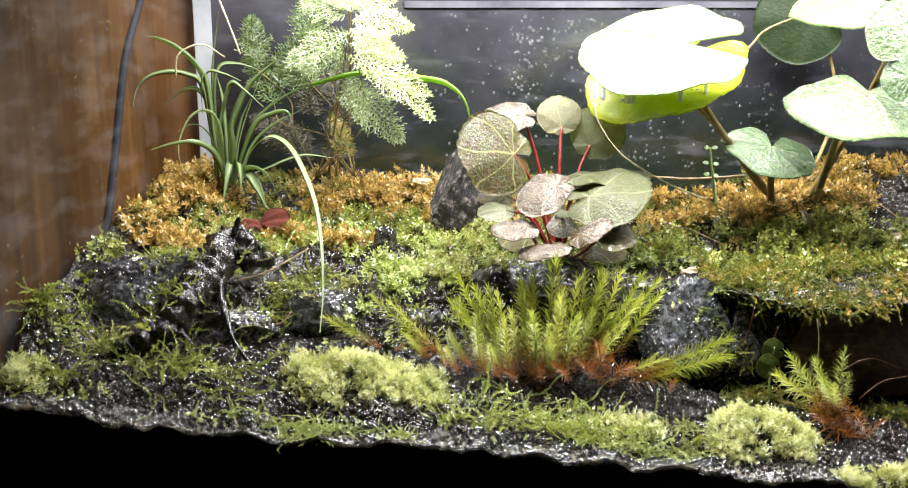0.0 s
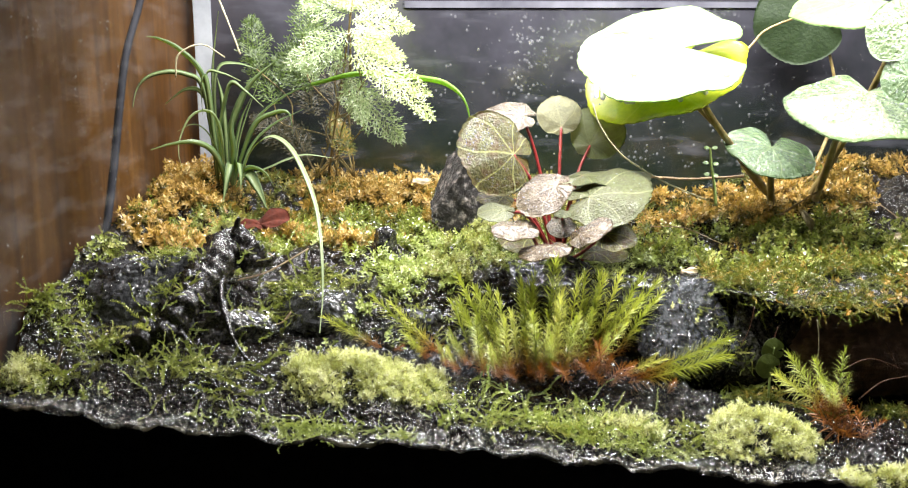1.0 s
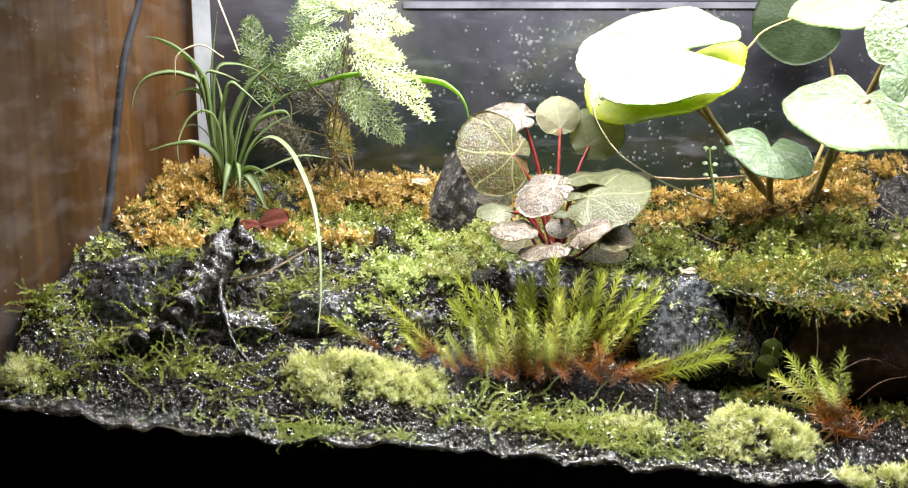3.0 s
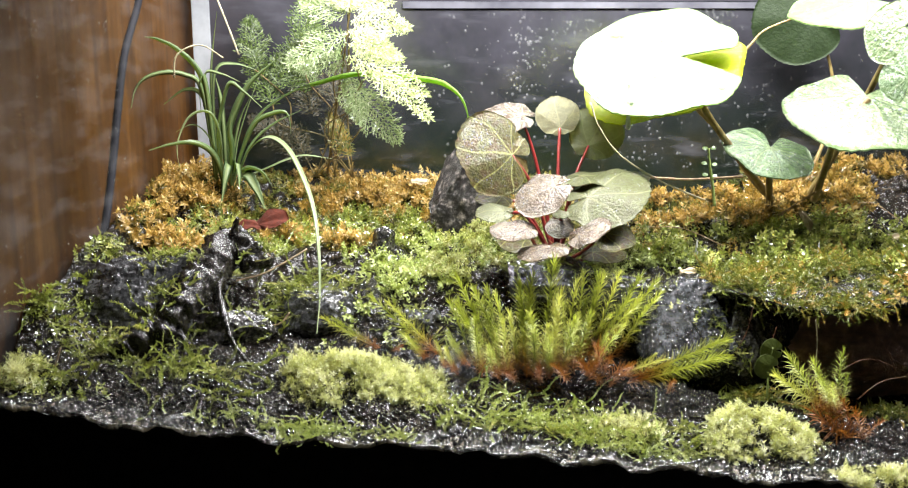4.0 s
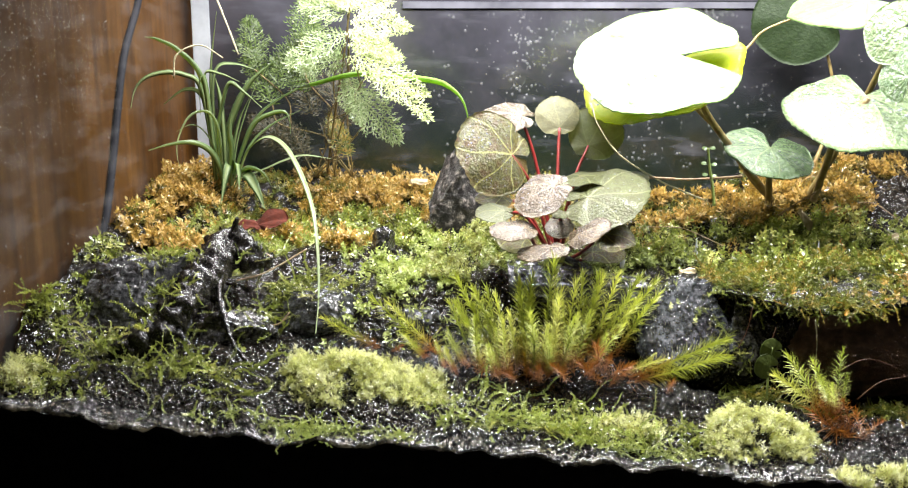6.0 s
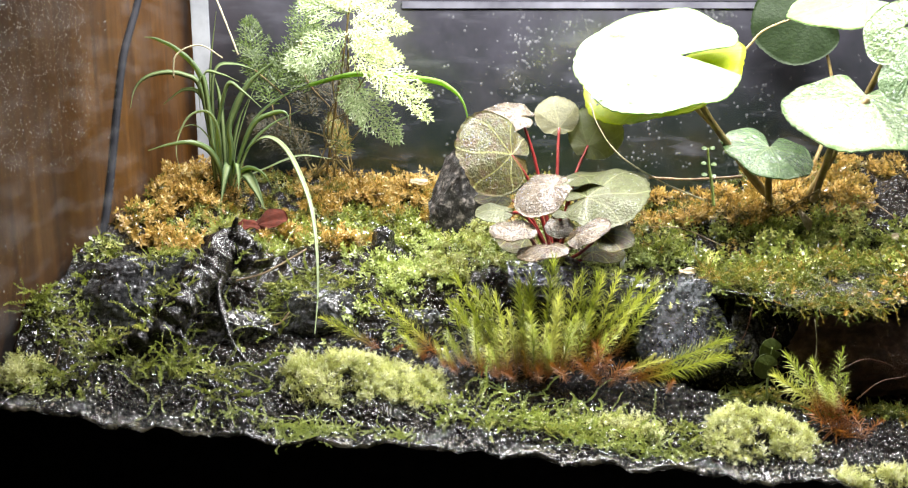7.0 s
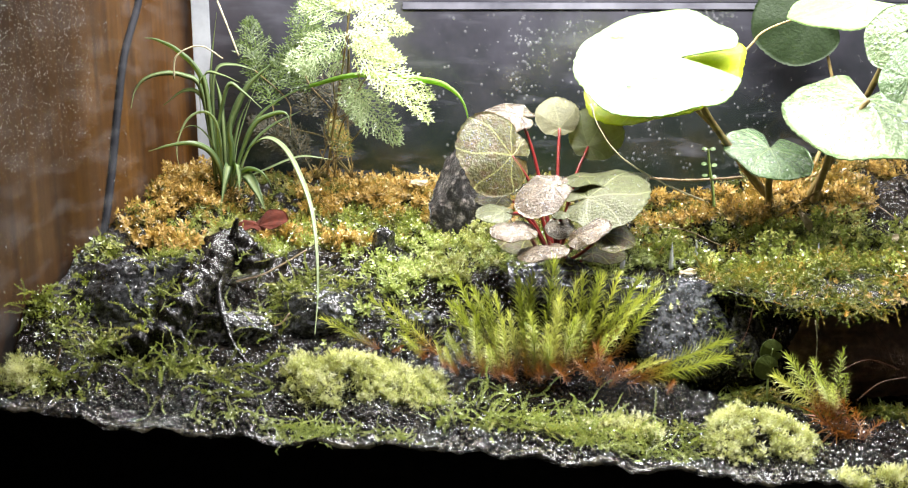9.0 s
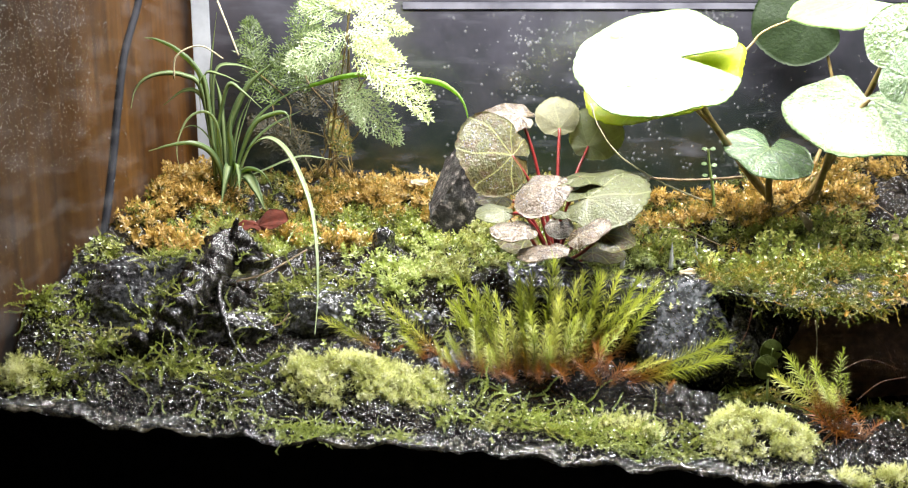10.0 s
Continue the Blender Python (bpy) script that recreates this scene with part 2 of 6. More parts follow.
ROCK_DRY = plain("rough_dark_stone", [(0.38, (0.006, 0.005, 0.0045)), (0.54, (0.026, 0.022, 0.020)), (0.70, (0.34, 0.30, 0.27))], 170, 0.3, 1.0, 0.002, 420, spec=0.4, coat=0.2)
ROOT = plain("wet_black_root", [(0.3, (0.003, 0.0026, 0.0023)), (0.55, (0.010, 0.0085, 0.0075)), (0.76, (0.06, 0.054, 0.048))], 300, 0.24, 0.8, 0.0009, 480, spec=0.5, coat=0.25, rough_spread=0.12)
TWIG = plain("dead_brown_twig", [(0.3, (0.13, 0.08, 0.04)), (0.7, (0.36, 0.25, 0.13))], 200, 0.5, 0.6)
STEM_RED = plain("red_leaf_stalk", [(0.3, (0.17, 0.012, 0.012)), (0.7, (0.34, 0.04, 0.035))], 150, 0.35, 0.3)
STEM_BROWN = plain("brown_green_stalk", [(0.3, (0.14, 0.085, 0.03)), (0.7, (0.30, 0.24, 0.09))], 90, 0.4, 0.5)
STEM_RUST = plain("rusty_rootlet", [(0.3, (0.03, 0.010, 0.004)), (0.7, (0.09, 0.032, 0.012))], 200, 0.4, 0.4)
STEM_PALE = plain("pale_straw_stem", [(0.3, (0.30, 0.26, 0.15)), (0.7, (0.60, 0.55, 0.36))], 300, 0.45, 0.4)
STEM_GREEN = plain("pale_green_stem", [(0.3, (0.20, 0.28, 0.07)), (0.7, (0.38, 0.46, 0.16))], 120, 0.45, 0.3)
DEAD_RED = big_leaf_material("dead_red_leaf", (0.12, 0.016, 0.003), (0.05, 0.008, 0.002), (0.08, 0.014, 0.004), 0.9, 0.25, coat=0.0)
DEAD_PALE = big_leaf_material("dead_pale_leaf", (0.48, 0.40, 0.26), (0.24, 0.18, 0.10), (0.5, 0.4, 0.25), 0.5, 0.2)
LEAF_BIG = big_leaf_material("fresh_green_leaf", (0.25, 0.36, 0.15), (0.16, 0.26, 0.09), (0.36, 0.45, 0.22), 0.3, 0.3, 9, pebble=260, relief=0.0014)
# darker copy of the fresh leaf against overexposure, bead highlights painted as specks
LEAF_WET = big_leaf_material("dimmed_water_laden_leaf", (0.17, 0.25, 0.11), (0.085, 0.14, 0.05), (0.26, 0.34, 0.17), 0.25, 0.25, 9, coat=1.0, specks=(0.6, 0.66, 0.55), pebble=300, relief=0.004)
# yellow-green of light shining through the leaf above, put into the colour
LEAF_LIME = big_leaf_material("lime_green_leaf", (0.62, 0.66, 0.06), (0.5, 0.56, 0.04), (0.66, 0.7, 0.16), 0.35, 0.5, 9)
# darker copy of the fresh leaf; the shade on it is in the colour
LEAF_SHADED = big_leaf_material("shaded_green_leaf", (0.13, 0.21, 0.09), (0.07, 0.125, 0.05), (0.2, 0.28, 0.13), 0.26, 0.2, 9, coat=1.0, specks=(0.45, 0.52, 0.40), pebble=420, relief=0.003)
# fresh leaf darkened: the dim look at the back pane is painted in
LEAF_DARKENED = big_leaf_material("darkened_back_leaf", (0.030, 0.056, 0.016), (0.018, 0.036, 0.010), (0.028, 0.05, 0.015), 0.6, 0.3, 7, coat=0.0)
LEAF_CREEPER = big_leaf_material("olive_creeper_leaf", (0.10, 0.13, 0.025), (0.06, 0.085, 0.015), (0.11, 0.14, 0.03), 0.5, 0.3, 7, coat=0.0)
LEAF_OLIVE = big_leaf_material("olive_bronze_leaf", (0.115, 0.112, 0.016), (0.050, 0.050, 0.007), (0.42, 0.44, 0.15), 0.34, 0.35, 8, (0.105, 0.072, 0.015), 0.6, (0.42, 0.40, 0.27), 620, (2.0, 1.7, 0.7), 0.0022)
LEAF_PINK = big_leaf_material("silver_bronze_leaf", (0.115, 0.092, 0.046), (0.045, 0.034, 0.016), (0.26, 0.22, 0.14), 0.28, 0.3, 8, (0.15, 0.13, 0.075), 1.0, (0.52, 0.47, 0.38), 620, (1.8, 1.5, 0.9), 0.0022)
# silver blotches and specks: the wet leaf's shine put into the colour
LEAF_SILVER = big_leaf_material("silver_shine_leaf", (0.135, 0.098, 0.048), (0.055, 0.036, 0.016), (0.27, 0.21, 0.13), 0.2, 0.3, 8, (0.16, 0.122, 0.07), 1.0, (0.66, 0.60, 0.50), 620, (1.5, 1.3, 0.9), 0.0022)
LEAF_PALE = big_leaf_material("pale_grey_green_leaf", (0.125, 0.142, 0.045), (0.060, 0.070, 0.020), (0.26, 0.28, 0.13), 0.42, 0.3, 8, (0.092, 0.098, 0.034), 0.45, (0.42, 0.42, 0.30), 620, (1.5, 1.4, 0.8), 0.0018)
# lighter copies for the back leaves; light through them is partly in the colour
LEAF_DIM = big_leaf_material("thin_olive_leaf", (0.46, 0.50, 0.34), (0.33, 0.36, 0.22), (0.5, 0.54, 0.36), 0.4, 0.75, 8, (0.38, 0.40, 0.27), 0.3, None, 560, (1.2, 1.2, 1.0), 0.0012)
LEAF_THIN = big_leaf_material("thin_pale_bronze_leaf", (0.62, 0.62, 0.42), (0.42, 0.41, 0.27), (0.68, 0.68, 0.48), 0.4, 0.75, 8, (0.46, 0.46, 0.32), 0.3, None, 560, (1.2, 1.15, 1.1), 0.0015)
STRAP = strap_material("striped_strap_leaf", (0.36, 0.44, 0.22), (0.075, 0.14, 0.045))
# brighter copy of the strap; its lit-through glow is in the colour
STRAP_LIME = strap_material("lime_strap_leaf", (0.30, 0.46, 0.08), (0.20, 0.36, 0.05), 0.5)
STRAP_PALE = strap_material("pale_strap_leaf", (0.44, 0.50, 0.30), (0.22, 0.29, 0.13))
# moss feet darkened in the colour, partly for old leaves, partly for shade
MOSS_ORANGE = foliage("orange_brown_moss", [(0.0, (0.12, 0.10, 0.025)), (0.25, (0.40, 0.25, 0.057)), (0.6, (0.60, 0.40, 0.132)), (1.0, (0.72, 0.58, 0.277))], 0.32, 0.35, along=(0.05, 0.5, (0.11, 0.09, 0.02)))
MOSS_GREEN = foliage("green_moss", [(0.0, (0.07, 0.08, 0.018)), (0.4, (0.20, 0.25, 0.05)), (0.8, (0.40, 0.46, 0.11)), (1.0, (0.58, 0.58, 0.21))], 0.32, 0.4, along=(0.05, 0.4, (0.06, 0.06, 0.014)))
MOSS_OLIVE = foliage("olive_moss", [(0.0, (0.05, 0.06, 0.010)), (0.45, (0.17, 0.20, 0.034)), (0.75, (0.34, 0.26, 0.05)), (1.0, (0.46, 0.24, 0.05))], 0.4, 0.35, coat=0.35)
MOSS_LIGHT = foliage("light_green_moss", [(0.0, (0.20, 0.25, 0.065)), (0.5, (0.45, 0.53, 0.162)), (1.0, (0.68, 0.72, 0.363))], 0.35, 0.35)
MOSS_PALE = foliage("pale_yellow_moss", [(0.0, (0.30, 0.32, 0.10)), (0.5, (0.62, 0.65, 0.33)), (1.0, (0.86, 0.86, 0.64))], 0.35, 0.55, along=(0.0, 0.4, (0.30, 0.28, 0.09)))
MOSS_STAR = foliage("hair_cap_moss", [(0.0, (0.29, 0.34, 0.06)), (0.6, (0.49, 0.55, 0.10)), (1.0, (0.68, 0.69, 0.20))], 0.36, 0.5, coat=0.2, along=(0.08, 0.46, (0.32, 0.105, 0.014)))
MOSS_RUST = foliage("rusty_hair_cap_moss", [(0.0, (0.18, 0.055, 0.008)), (0.6, (0.42, 0.15, 0.014)), (1.0, (0.52, 0.24, 0.03))], 0.4, 0.4, coat=0.25, along=(0.05, 0.4, (0.12, 0.04, 0.010)))
FROND = foliage("light_scaly_frond", [(0.0, (0.26, 0.34, 0.10)), (0.5, (0.44, 0.52, 0.20)), (1.0, (0.66, 0.70, 0.42))], 0.35, 0.4)
FROND_COOL = foliage("cool_green_frond", [(0.0, (0.20, 0.29, 0.10)), (0.5, (0.36, 0.47, 0.21)), (1.0, (0.56, 0.64, 0.38))], 0.35, 0.5)
# darker copies of the frond: the shade at the back is in the colour
FROND_DEEP = foliage("shaded_scaly_frond", [(0.0, (0.045, 0.075, 0.012)), (0.6, (0.09, 0.15, 0.025)), (1.0, (0.17, 0.25, 0.05))], 0.4, 0.35, coat=0.1)
FROND_DARK = foliage("shaded_brown_frond", [(0.0, (0.015, 0.018, 0.006)), (0.6, (0.045, 0.042, 0.013)), (1.0, (0.10, 0.07, 0.025))], 0.5, 0.3, coat=0.0)
SAND = plain("wet_sand", [(0.3, (0.02, 0.018, 0.016)), (0.5, (0.08, 0.068, 0.055)), (0.75, (0.30, 0.26, 0.21))], 220, 0.07, 0.3, 0.0005)
SILT = plain("wet_grey_silt", [(0.3, (0.006, 0.006, 0.004)), (0.48, (0.017, 0.015, 0.010)), (0.62, (0.045, 0.040, 0.022)), (0.78, (0.11, 0.085, 0.06))], 90, 0.12, 0.9, 0.0014, 260, rough_spread=0.08, coat=0.3)
GRAIN = plain("wet_gravel", [(0.3, (0.005, 0.005, 0.005)), (0.55, (0.015, 0.014, 0.012)), (0.78, (0.07, 0.062, 0.052))], 180, 0.04, 0.1, 0.0005)


# ---------------------------------------------------------------- mesh helpers
def smooth(mesh):
    mesh.polygons.foreach_set("use_smooth", np.ones(len(mesh.polygons), dtype=bool))


def mesh_from(name, verts, quads, material_, attrs=None, shade=True):
    """A mesh of quads (or tris) from arrays, with float attributes on its points."""
    verts, quads = np.asarray(verts, dtype=np.float32), np.asarray(quads, dtype=np.int32)
    me = bpy.data.meshes.new(name)
    me.vertices.add(len(verts))
    me.vertices.foreach_set("co", verts.ravel())
    k = quads.shape[1]
    me.loops.add(quads.size)
    me.loops.foreach_set("vertex_index", quads.ravel())
    me.polygons.add(len(quads))
    me.polygons.foreach_set("loop_start", np.arange(0, quads.size, k, dtype=np.int32))
    for key, val in (attrs or {}).items():
        me.attributes.new(key, "FLOAT", "POINT").data.foreach_set("value", np.asarray(val, dtype=np.float32))
    me.update(calc_edges=True)
    me.validate()
    if shade:
        smooth(me)
    me.materials.append(material_)
    return me


def part(name, data, parent=None, label="", at=None):
    ob = new(name, data)
    if parent:
        ob.parent = parent
    if at is not None:
        ob.matrix_basis = at
    return tagged(ob, label) if label else ob


def thing(name, at, label, category, group="", kind=""):
    ob = new(name)
    ob.empty_display_size = 0.01
    ob.matrix_basis = Matrix.Translation(at)
    return tagged(ob, label, category, group, kind)


def bm_mesh(name, bm, material_, shade=True):
    me = bpy.data.meshes.new(name)
    bm.to_mesh(me)
    bm.free()
    if shade:
        smooth(me)
    me.materials.append(material_)
    return me


def box_mesh(name, lo, hi, material_, bevel=0.0):
    bm = bmesh.new()
    bmesh.ops.create_cube(bm, size=1)
    for v in bm.verts:
        v.co = Vector([a + (c + 0.5) * (b - a) for a, b, c in zip(lo, hi, v.co)])
    if bevel:
        bmesh.ops.bevel(bm, geom=list(bm.edges), offset=bevel, segments=2, affect="EDGES")
    return bm_mesh(name, bm, material_, False)


def spline(points, n):
    """A smooth line through points (Catmull-Rom), n samples a span."""
    p = [np.array(q, dtype=float) for q in points]
    p = [2 * p[0] - p[1]] + p + [2 * p[-1] - p[-2]]
    out = []
    for i in range(1, len(p) - 2):
        for t in np.linspace(0, 1, n, endpoint=False):
            a, b, c, d = p[i - 1], p[i], p[i + 1], p[i + 2]
            out.append(0.5 * (2 * b + (c - a) * t + (2 * a - 5 * b + 4 * c - d) * t * t + (3 * b - a - 3 * c + d) * t ** 3))
    out.append(p[-2])
    return np.array(out)


def frames_along(line):
    """Side and up vectors along a line, the side kept as level as can be."""
    tan = np.gradient(line, axis=0)
    tan /= np.linalg.norm(tan, axis=1)[:, None] + 1e-12
    side = None
    sides = []
    for t in tan:
        s = np.cross(t, (0, 0, 1)) if side is None else side - t * np.dot(side, t)
        if np.linalg.norm(s) < 1e-3:
            s = np.array((1.0, 0, 0))
        side = s / np.linalg.norm(s)
        sides.append(side)
    sides = np.array(sides)
    return tan, sides, np.cross(sides, tan)


def tube_mesh(name, points, radii, material_, seg=8, n=8, rough=0.0, seed=0):
    """A round stalk, twig or root along points; radii at its start, ..., end; rough: knobbly by that share."""
    line = spline(points, n)
    r = np.interp(np.linspace(0, 1, len(line)), np.linspace(0, 1, len(radii)), radii)
    tan, side, up = frames_along(line)
    rng = np.random.default_rng(seed)
    ang = np.linspace(0, 2 * math.pi, seg, endpoint=False)
    k = 1 + rough * rng.normal(size=(len(line), seg))
    if rough > 0.05:
        ring = line[:, None] + (side[:, None] * np.cos(ang)[None, :, None] + up[:, None] * np.sin(ang)[None, :, None]) * r[:, None, None]
        k = 1 + np.array([3.2 * rough * noise.fractal(Vector(q) * 150, 1.0, 2.0, 4) for q in ring.reshape(-1, 3)]).reshape(len(line), seg)
    verts = line[:, None] + (side[:, None] * np.cos(ang)[None, :, None] + up[:, None] * np.sin(ang)[None, :, None]) * (r[:, None] * k)[..., None]
    verts = np.concatenate([verts.reshape(-1, 3), line[:1], line[-1:]])
    quads = [(i * seg + j, i * seg + (j + 1) % seg, (i + 1) * seg + (j + 1) % seg, (i + 1) * seg + j) for i in range(len(line) - 1) for j in range(seg)]
    a, b, last = len(line) * seg, len(line) * seg + 1, (len(line) - 1) * seg
    me = bpy.data.meshes.new(name)
    tris = [(a, (j + 1) % seg, j) for j in range(seg)] + [(b, last + j, last + (j + 1) % seg) for j in range(seg)]
    me.from_pydata(verts.tolist(), [], quads + tris)
    smooth(me)
    me.materials.append(material_)
    return me


def strap_mesh(name, points, width, material_, n=7, tip=0.12, fold=0.35, roll=0.0):
    """A strap leaf: a folded blade with thickness along points, widest in its middle."""
    line = spline(points, n)
    t = np.linspace(0, 1, len(line))
    w = width * 0.5 * np.minimum(1, 0.55 + 1.6 * t) * np.clip((1 - t) / 0.45, tip, 1) ** 0.8
    tan, side, up = frames_along(line)
    c, k = math.cos(radians(roll)), math.sin(radians(roll))
    side, up = side * c + up * k, up * c - side * k
    shape = [(-1, 0.0, 1), (-0.45, -fold * 0.55, 0.5), (0, -fold, 0), (0.45, -fold * 0.55, 0.5), (1, 0, 1), (0, -fold - 0.14, 0)]
    k = len(shape)
    verts = np.concatenate([line[:, None] + side[:, None] * (w[:, None, None] * np.array([s[0] for s in shape])[None, :, None])
                            + up[:, None] * (w[:, None, None] * np.array([s[1] for s in shape])[None, :, None])]).reshape(-1, 3)
    quads = [(i * k + j, i * k + (j + 1) % k, (i + 1) * k + (j + 1) % k, (i + 1) * k + j) for i in range(len(line) - 1) for j in range(k)]
    return mesh_from(name, verts, quads, material_, {"across": np.tile([s[2] for s in shape], len(line))})


def round_leaf_mesh(name, radius, material_, wide=1.0, teeth=0.012, n_teeth=46, cup=0.12, wave=0.03, thick=0.0007, seed=0, opening=24, lobe=0.12, seat=0.3, pleat=0.02, skew=1.0):
    """A round leaf on its stalk: x points to the tip, z up; the notch opens at the stalk. radius: from the leaf's middle."""
    rng = np.random.default_rng(seed)
    na, nr = 97, 15
    half = radians(180 - opening / 2)
    th = np.linspace(-half, half, na)
    verts, along, turn = [], [], []
    ph = rng.uniform(0, 6.28, 3)
    # stalk sits at the origin; the disc's middle is ahead of it
    off = seat * radius
    for layer in (0, 1):
        for i in range(nr + 1):
            f = i / nr
            for a in th:
                ca, sa = math.cos(a), math.sin(a)
                # distance from the origin to the disc's rim along this ray
                rim = off * ca + math.sqrt(max(radius * radius - (off * sa) ** 2, 0))
                back = abs(a) / math.pi
                rim *= 1 + 0.16 * max(0, back - 0.62) / 0.38
                rim *= 1 + teeth * (abs(math.sin(a * n_teeth / 2)) - 0.5) + 0.02 * math.sin(3 * a + ph[0]) + 0.012 * math.sin(7 * a + ph[1])
                span = 0.5 if a > 0 or skew == 1 else 1.0
                edge = max(0, (abs(a) - (half - span)) / span)
                rim *= 1 - (lobe if a > 0 else lobe * skew) * edge * edge
                r = f * rim
                x, y = r * ca, r * sa * wide
                q = math.hypot(x - off, y) / radius
                z = radius * (-cup * (q * q) + wave * f * math.sin(4 * a + ph[2]) + wave * 0.5 * f * f * math.sin(9 * a + ph[0]))
                z += radius * pleat * math.cos(a * 9 * 2) * f * (1 - f)
                verts.append((x, y, z - layer * thick))
                along.append(f)
                turn.append(0.5 + (a + 0.10 * f * math.sin(5 * f + 3 * a + ph[1])) / (2 * math.pi))
    m = (nr + 1) * na
    quads = []
    for i in range(nr):
        for j in range(na - 1):
            q = (i * na + j, i * na + j + 1, (i + 1) * na + j + 1, (i + 1) * na + j)
            quads.append(q)
            quads.append(tuple(m + k for k in reversed(q)))
    loop = [nr * na + j for j in range(na)]
    loop = [i * na for i in range(nr)] + loop + [i * na + na - 1 for i in range(nr - 1, -1, -1)]
    for a, b in zip(loop, loop[1:]):
        quads.append((a, a + m, b + m, b))
    # faces turned so that the upper side looks up
    quads = [tuple(reversed(q)) for q in quads]
    return mesh_from(name, verts, quads, material_, {"along": along, "turn": turn})


def facing(at, tip, normal):
    """The pose of a leaf whose stalk meets it at 'at', with its x towards tip and its z along normal."""
    z = Vector(normal).normalized()
    x = Vector(tip) - z * z.dot(Vector(tip))
    x.normalize()
    y = z.cross(x)
    m = Matrix((x, y, z)).transposed().to_4x4()
    m.translation = Vector(at)
    return m


def rock_mesh(name, size, material_, seed, cuts=9, rough=0.10, sub=5, faces=(), shade=True):
    """A broken stone: a ball cut by chance planes and by set 'faces', with noise on its faces."""
    rng = random.Random(seed)
    bm = bmesh.new()
    bmesh.ops.create_icosphere(bm, subdivisions=sub, radius=1)
    planes = [(Vector(d).normalized(), k) for d, k in faces]
    for _ in range(cuts):
        d = Vector((rng.gauss(0, 1), rng.gauss(0, 1), rng.gauss(0, 1))).normalized()
        planes.append((d, rng.uniform(0.5, 0.8)))
    shift = Vector((rng.uniform(0, 50), rng.uniform(0, 50), rng.uniform(0, 50)))
    for v in bm.verts:
        c = v.co.copy()
        for d, k in planes:
            over = c.dot(d) - k
            if over > 0:
                c -= d * over * 0.98
        c *= 1 + 1.25 * rough * noise.fractal(c * 2.2 + shift, 1.0, 2.0, 5) + 0.45 * rough * noise.noise(c * 9 + shift) + 0.25 * rough * noise.noise(c * 22 + shift) + (0 if shade else 0.16 * rough * noise.noise(c * 38 + shift))
        v.co = Vector((c.x * size[0], c.y * size[1], c.z * size[2]))
    return bm_mesh(name, bm, material_, shade)


# ---------------------------------------------------------------- ground
def ease(a, b, v):
    t = np.clip((v - a) / (b - a), 0, 1)
    return t * t * (3 - 2 * t)


BUMPS = [  # x, y, half widths, height of the mounds in the bed
    (-0.235, 0.370, 0.050, 0.075, 0.026), (-0.19, 0.42, 0.05, 0.06, 0.012), (0.36, 0.42, 0.12, 0.10, 0.024),
    (-0.060, 0.070, 0.032, 0.026, 0.012), (0.171, 0.045, 0.032, 0.024, 0.014), (0.03, 0.18, 0.02, 0.02, 0.012),
    (-0.075, 0.215, 0.05, 0.03, 0.008), (0.27, 0.33, 0.10, 0.06, 0.010),
]


def base_ground(x, y):
    front = 0.0508 - 0.11 * x + 0.06 * y - 0.0055 * np.exp(-((x + 0.15) / 0.10) ** 2) * np.exp(-(y / 0.03) ** 2)
    shelf = 0.100 + 0.075 * (y - 0.18)
    step = 0.150 + 0.012 * np.sin(x * 23) + 0.008 * np.sin(x * 51 + 1)
    right = ease(0.17, 0.20, x)
    k = ease(step - 0.014 + 0.012 * right, step + 0.034 - 0.028 * right, y)
    z = front * (1 - k) + shelf * k
    z = z + 0.027 * ease(0.035, 0.085, y) * (1 - ease(0.24, 0.32, y)) * np.exp(-((x + 0.2515) / 0.015) ** 2)
    z = z - 0.030 * ease(0.352, 0.385, y) * ease(0.09, 0.13, x) * (1 - ease(0.235, 0.285, x))
    for bx, by, wx, wy, h in BUMPS:
        z = z + h * np.exp(-((x - bx) / wx) ** 2 - ((y - by) / wy) ** 2)
    return z


def lump(x, y):
    hum = 0.011 * float(ease(0.17, 0.24, y)) * noise.noise(Vector((x * 46, y * 40, 11.3)))
    return hum + 0.006 * noise.fractal(Vector((x * 28, y * 28, 3.1)), 1.0, 2.0, 3) + 0.0016 * noise.fractal(Vector((x * 160, y * 160, 7.7)), 1.0, 2.0, 3)


NX, NY, X0, X1, Y0, Y1 = 380, 260, -0.2515, 0.50, 0.004, 0.50
_gx, _gy = np.meshgrid(np.linspace(X0, X1, NX), np.linspace(Y0, Y1, NY))
_gz = base_ground(_gx, _gy) + np.array([lump(x, y) for x, y in zip(_gx.ravel(), _gy.ravel())]).reshape(NY, NX)


def height(x, y):
    """The bed's height at arrays x, y."""
    u = np.clip((np.asarray(x) - X0) / (X1 - X0) * (NX - 1), 0, NX - 1.001)
    v = np.clip((np.asarray(y) - Y0) / (Y1 - Y0) * (NY - 1), 0, NY - 1.001)
    i, j = u.astype(int), v.astype(int)
    a, b = u - i, v - j
    return (_gz[j, i] * (1 - a) + _gz[j, i + 1] * a) * (1 - b) + (_gz[j + 1, i] * (1 - a) + _gz[j + 1, i + 1] * a) * b


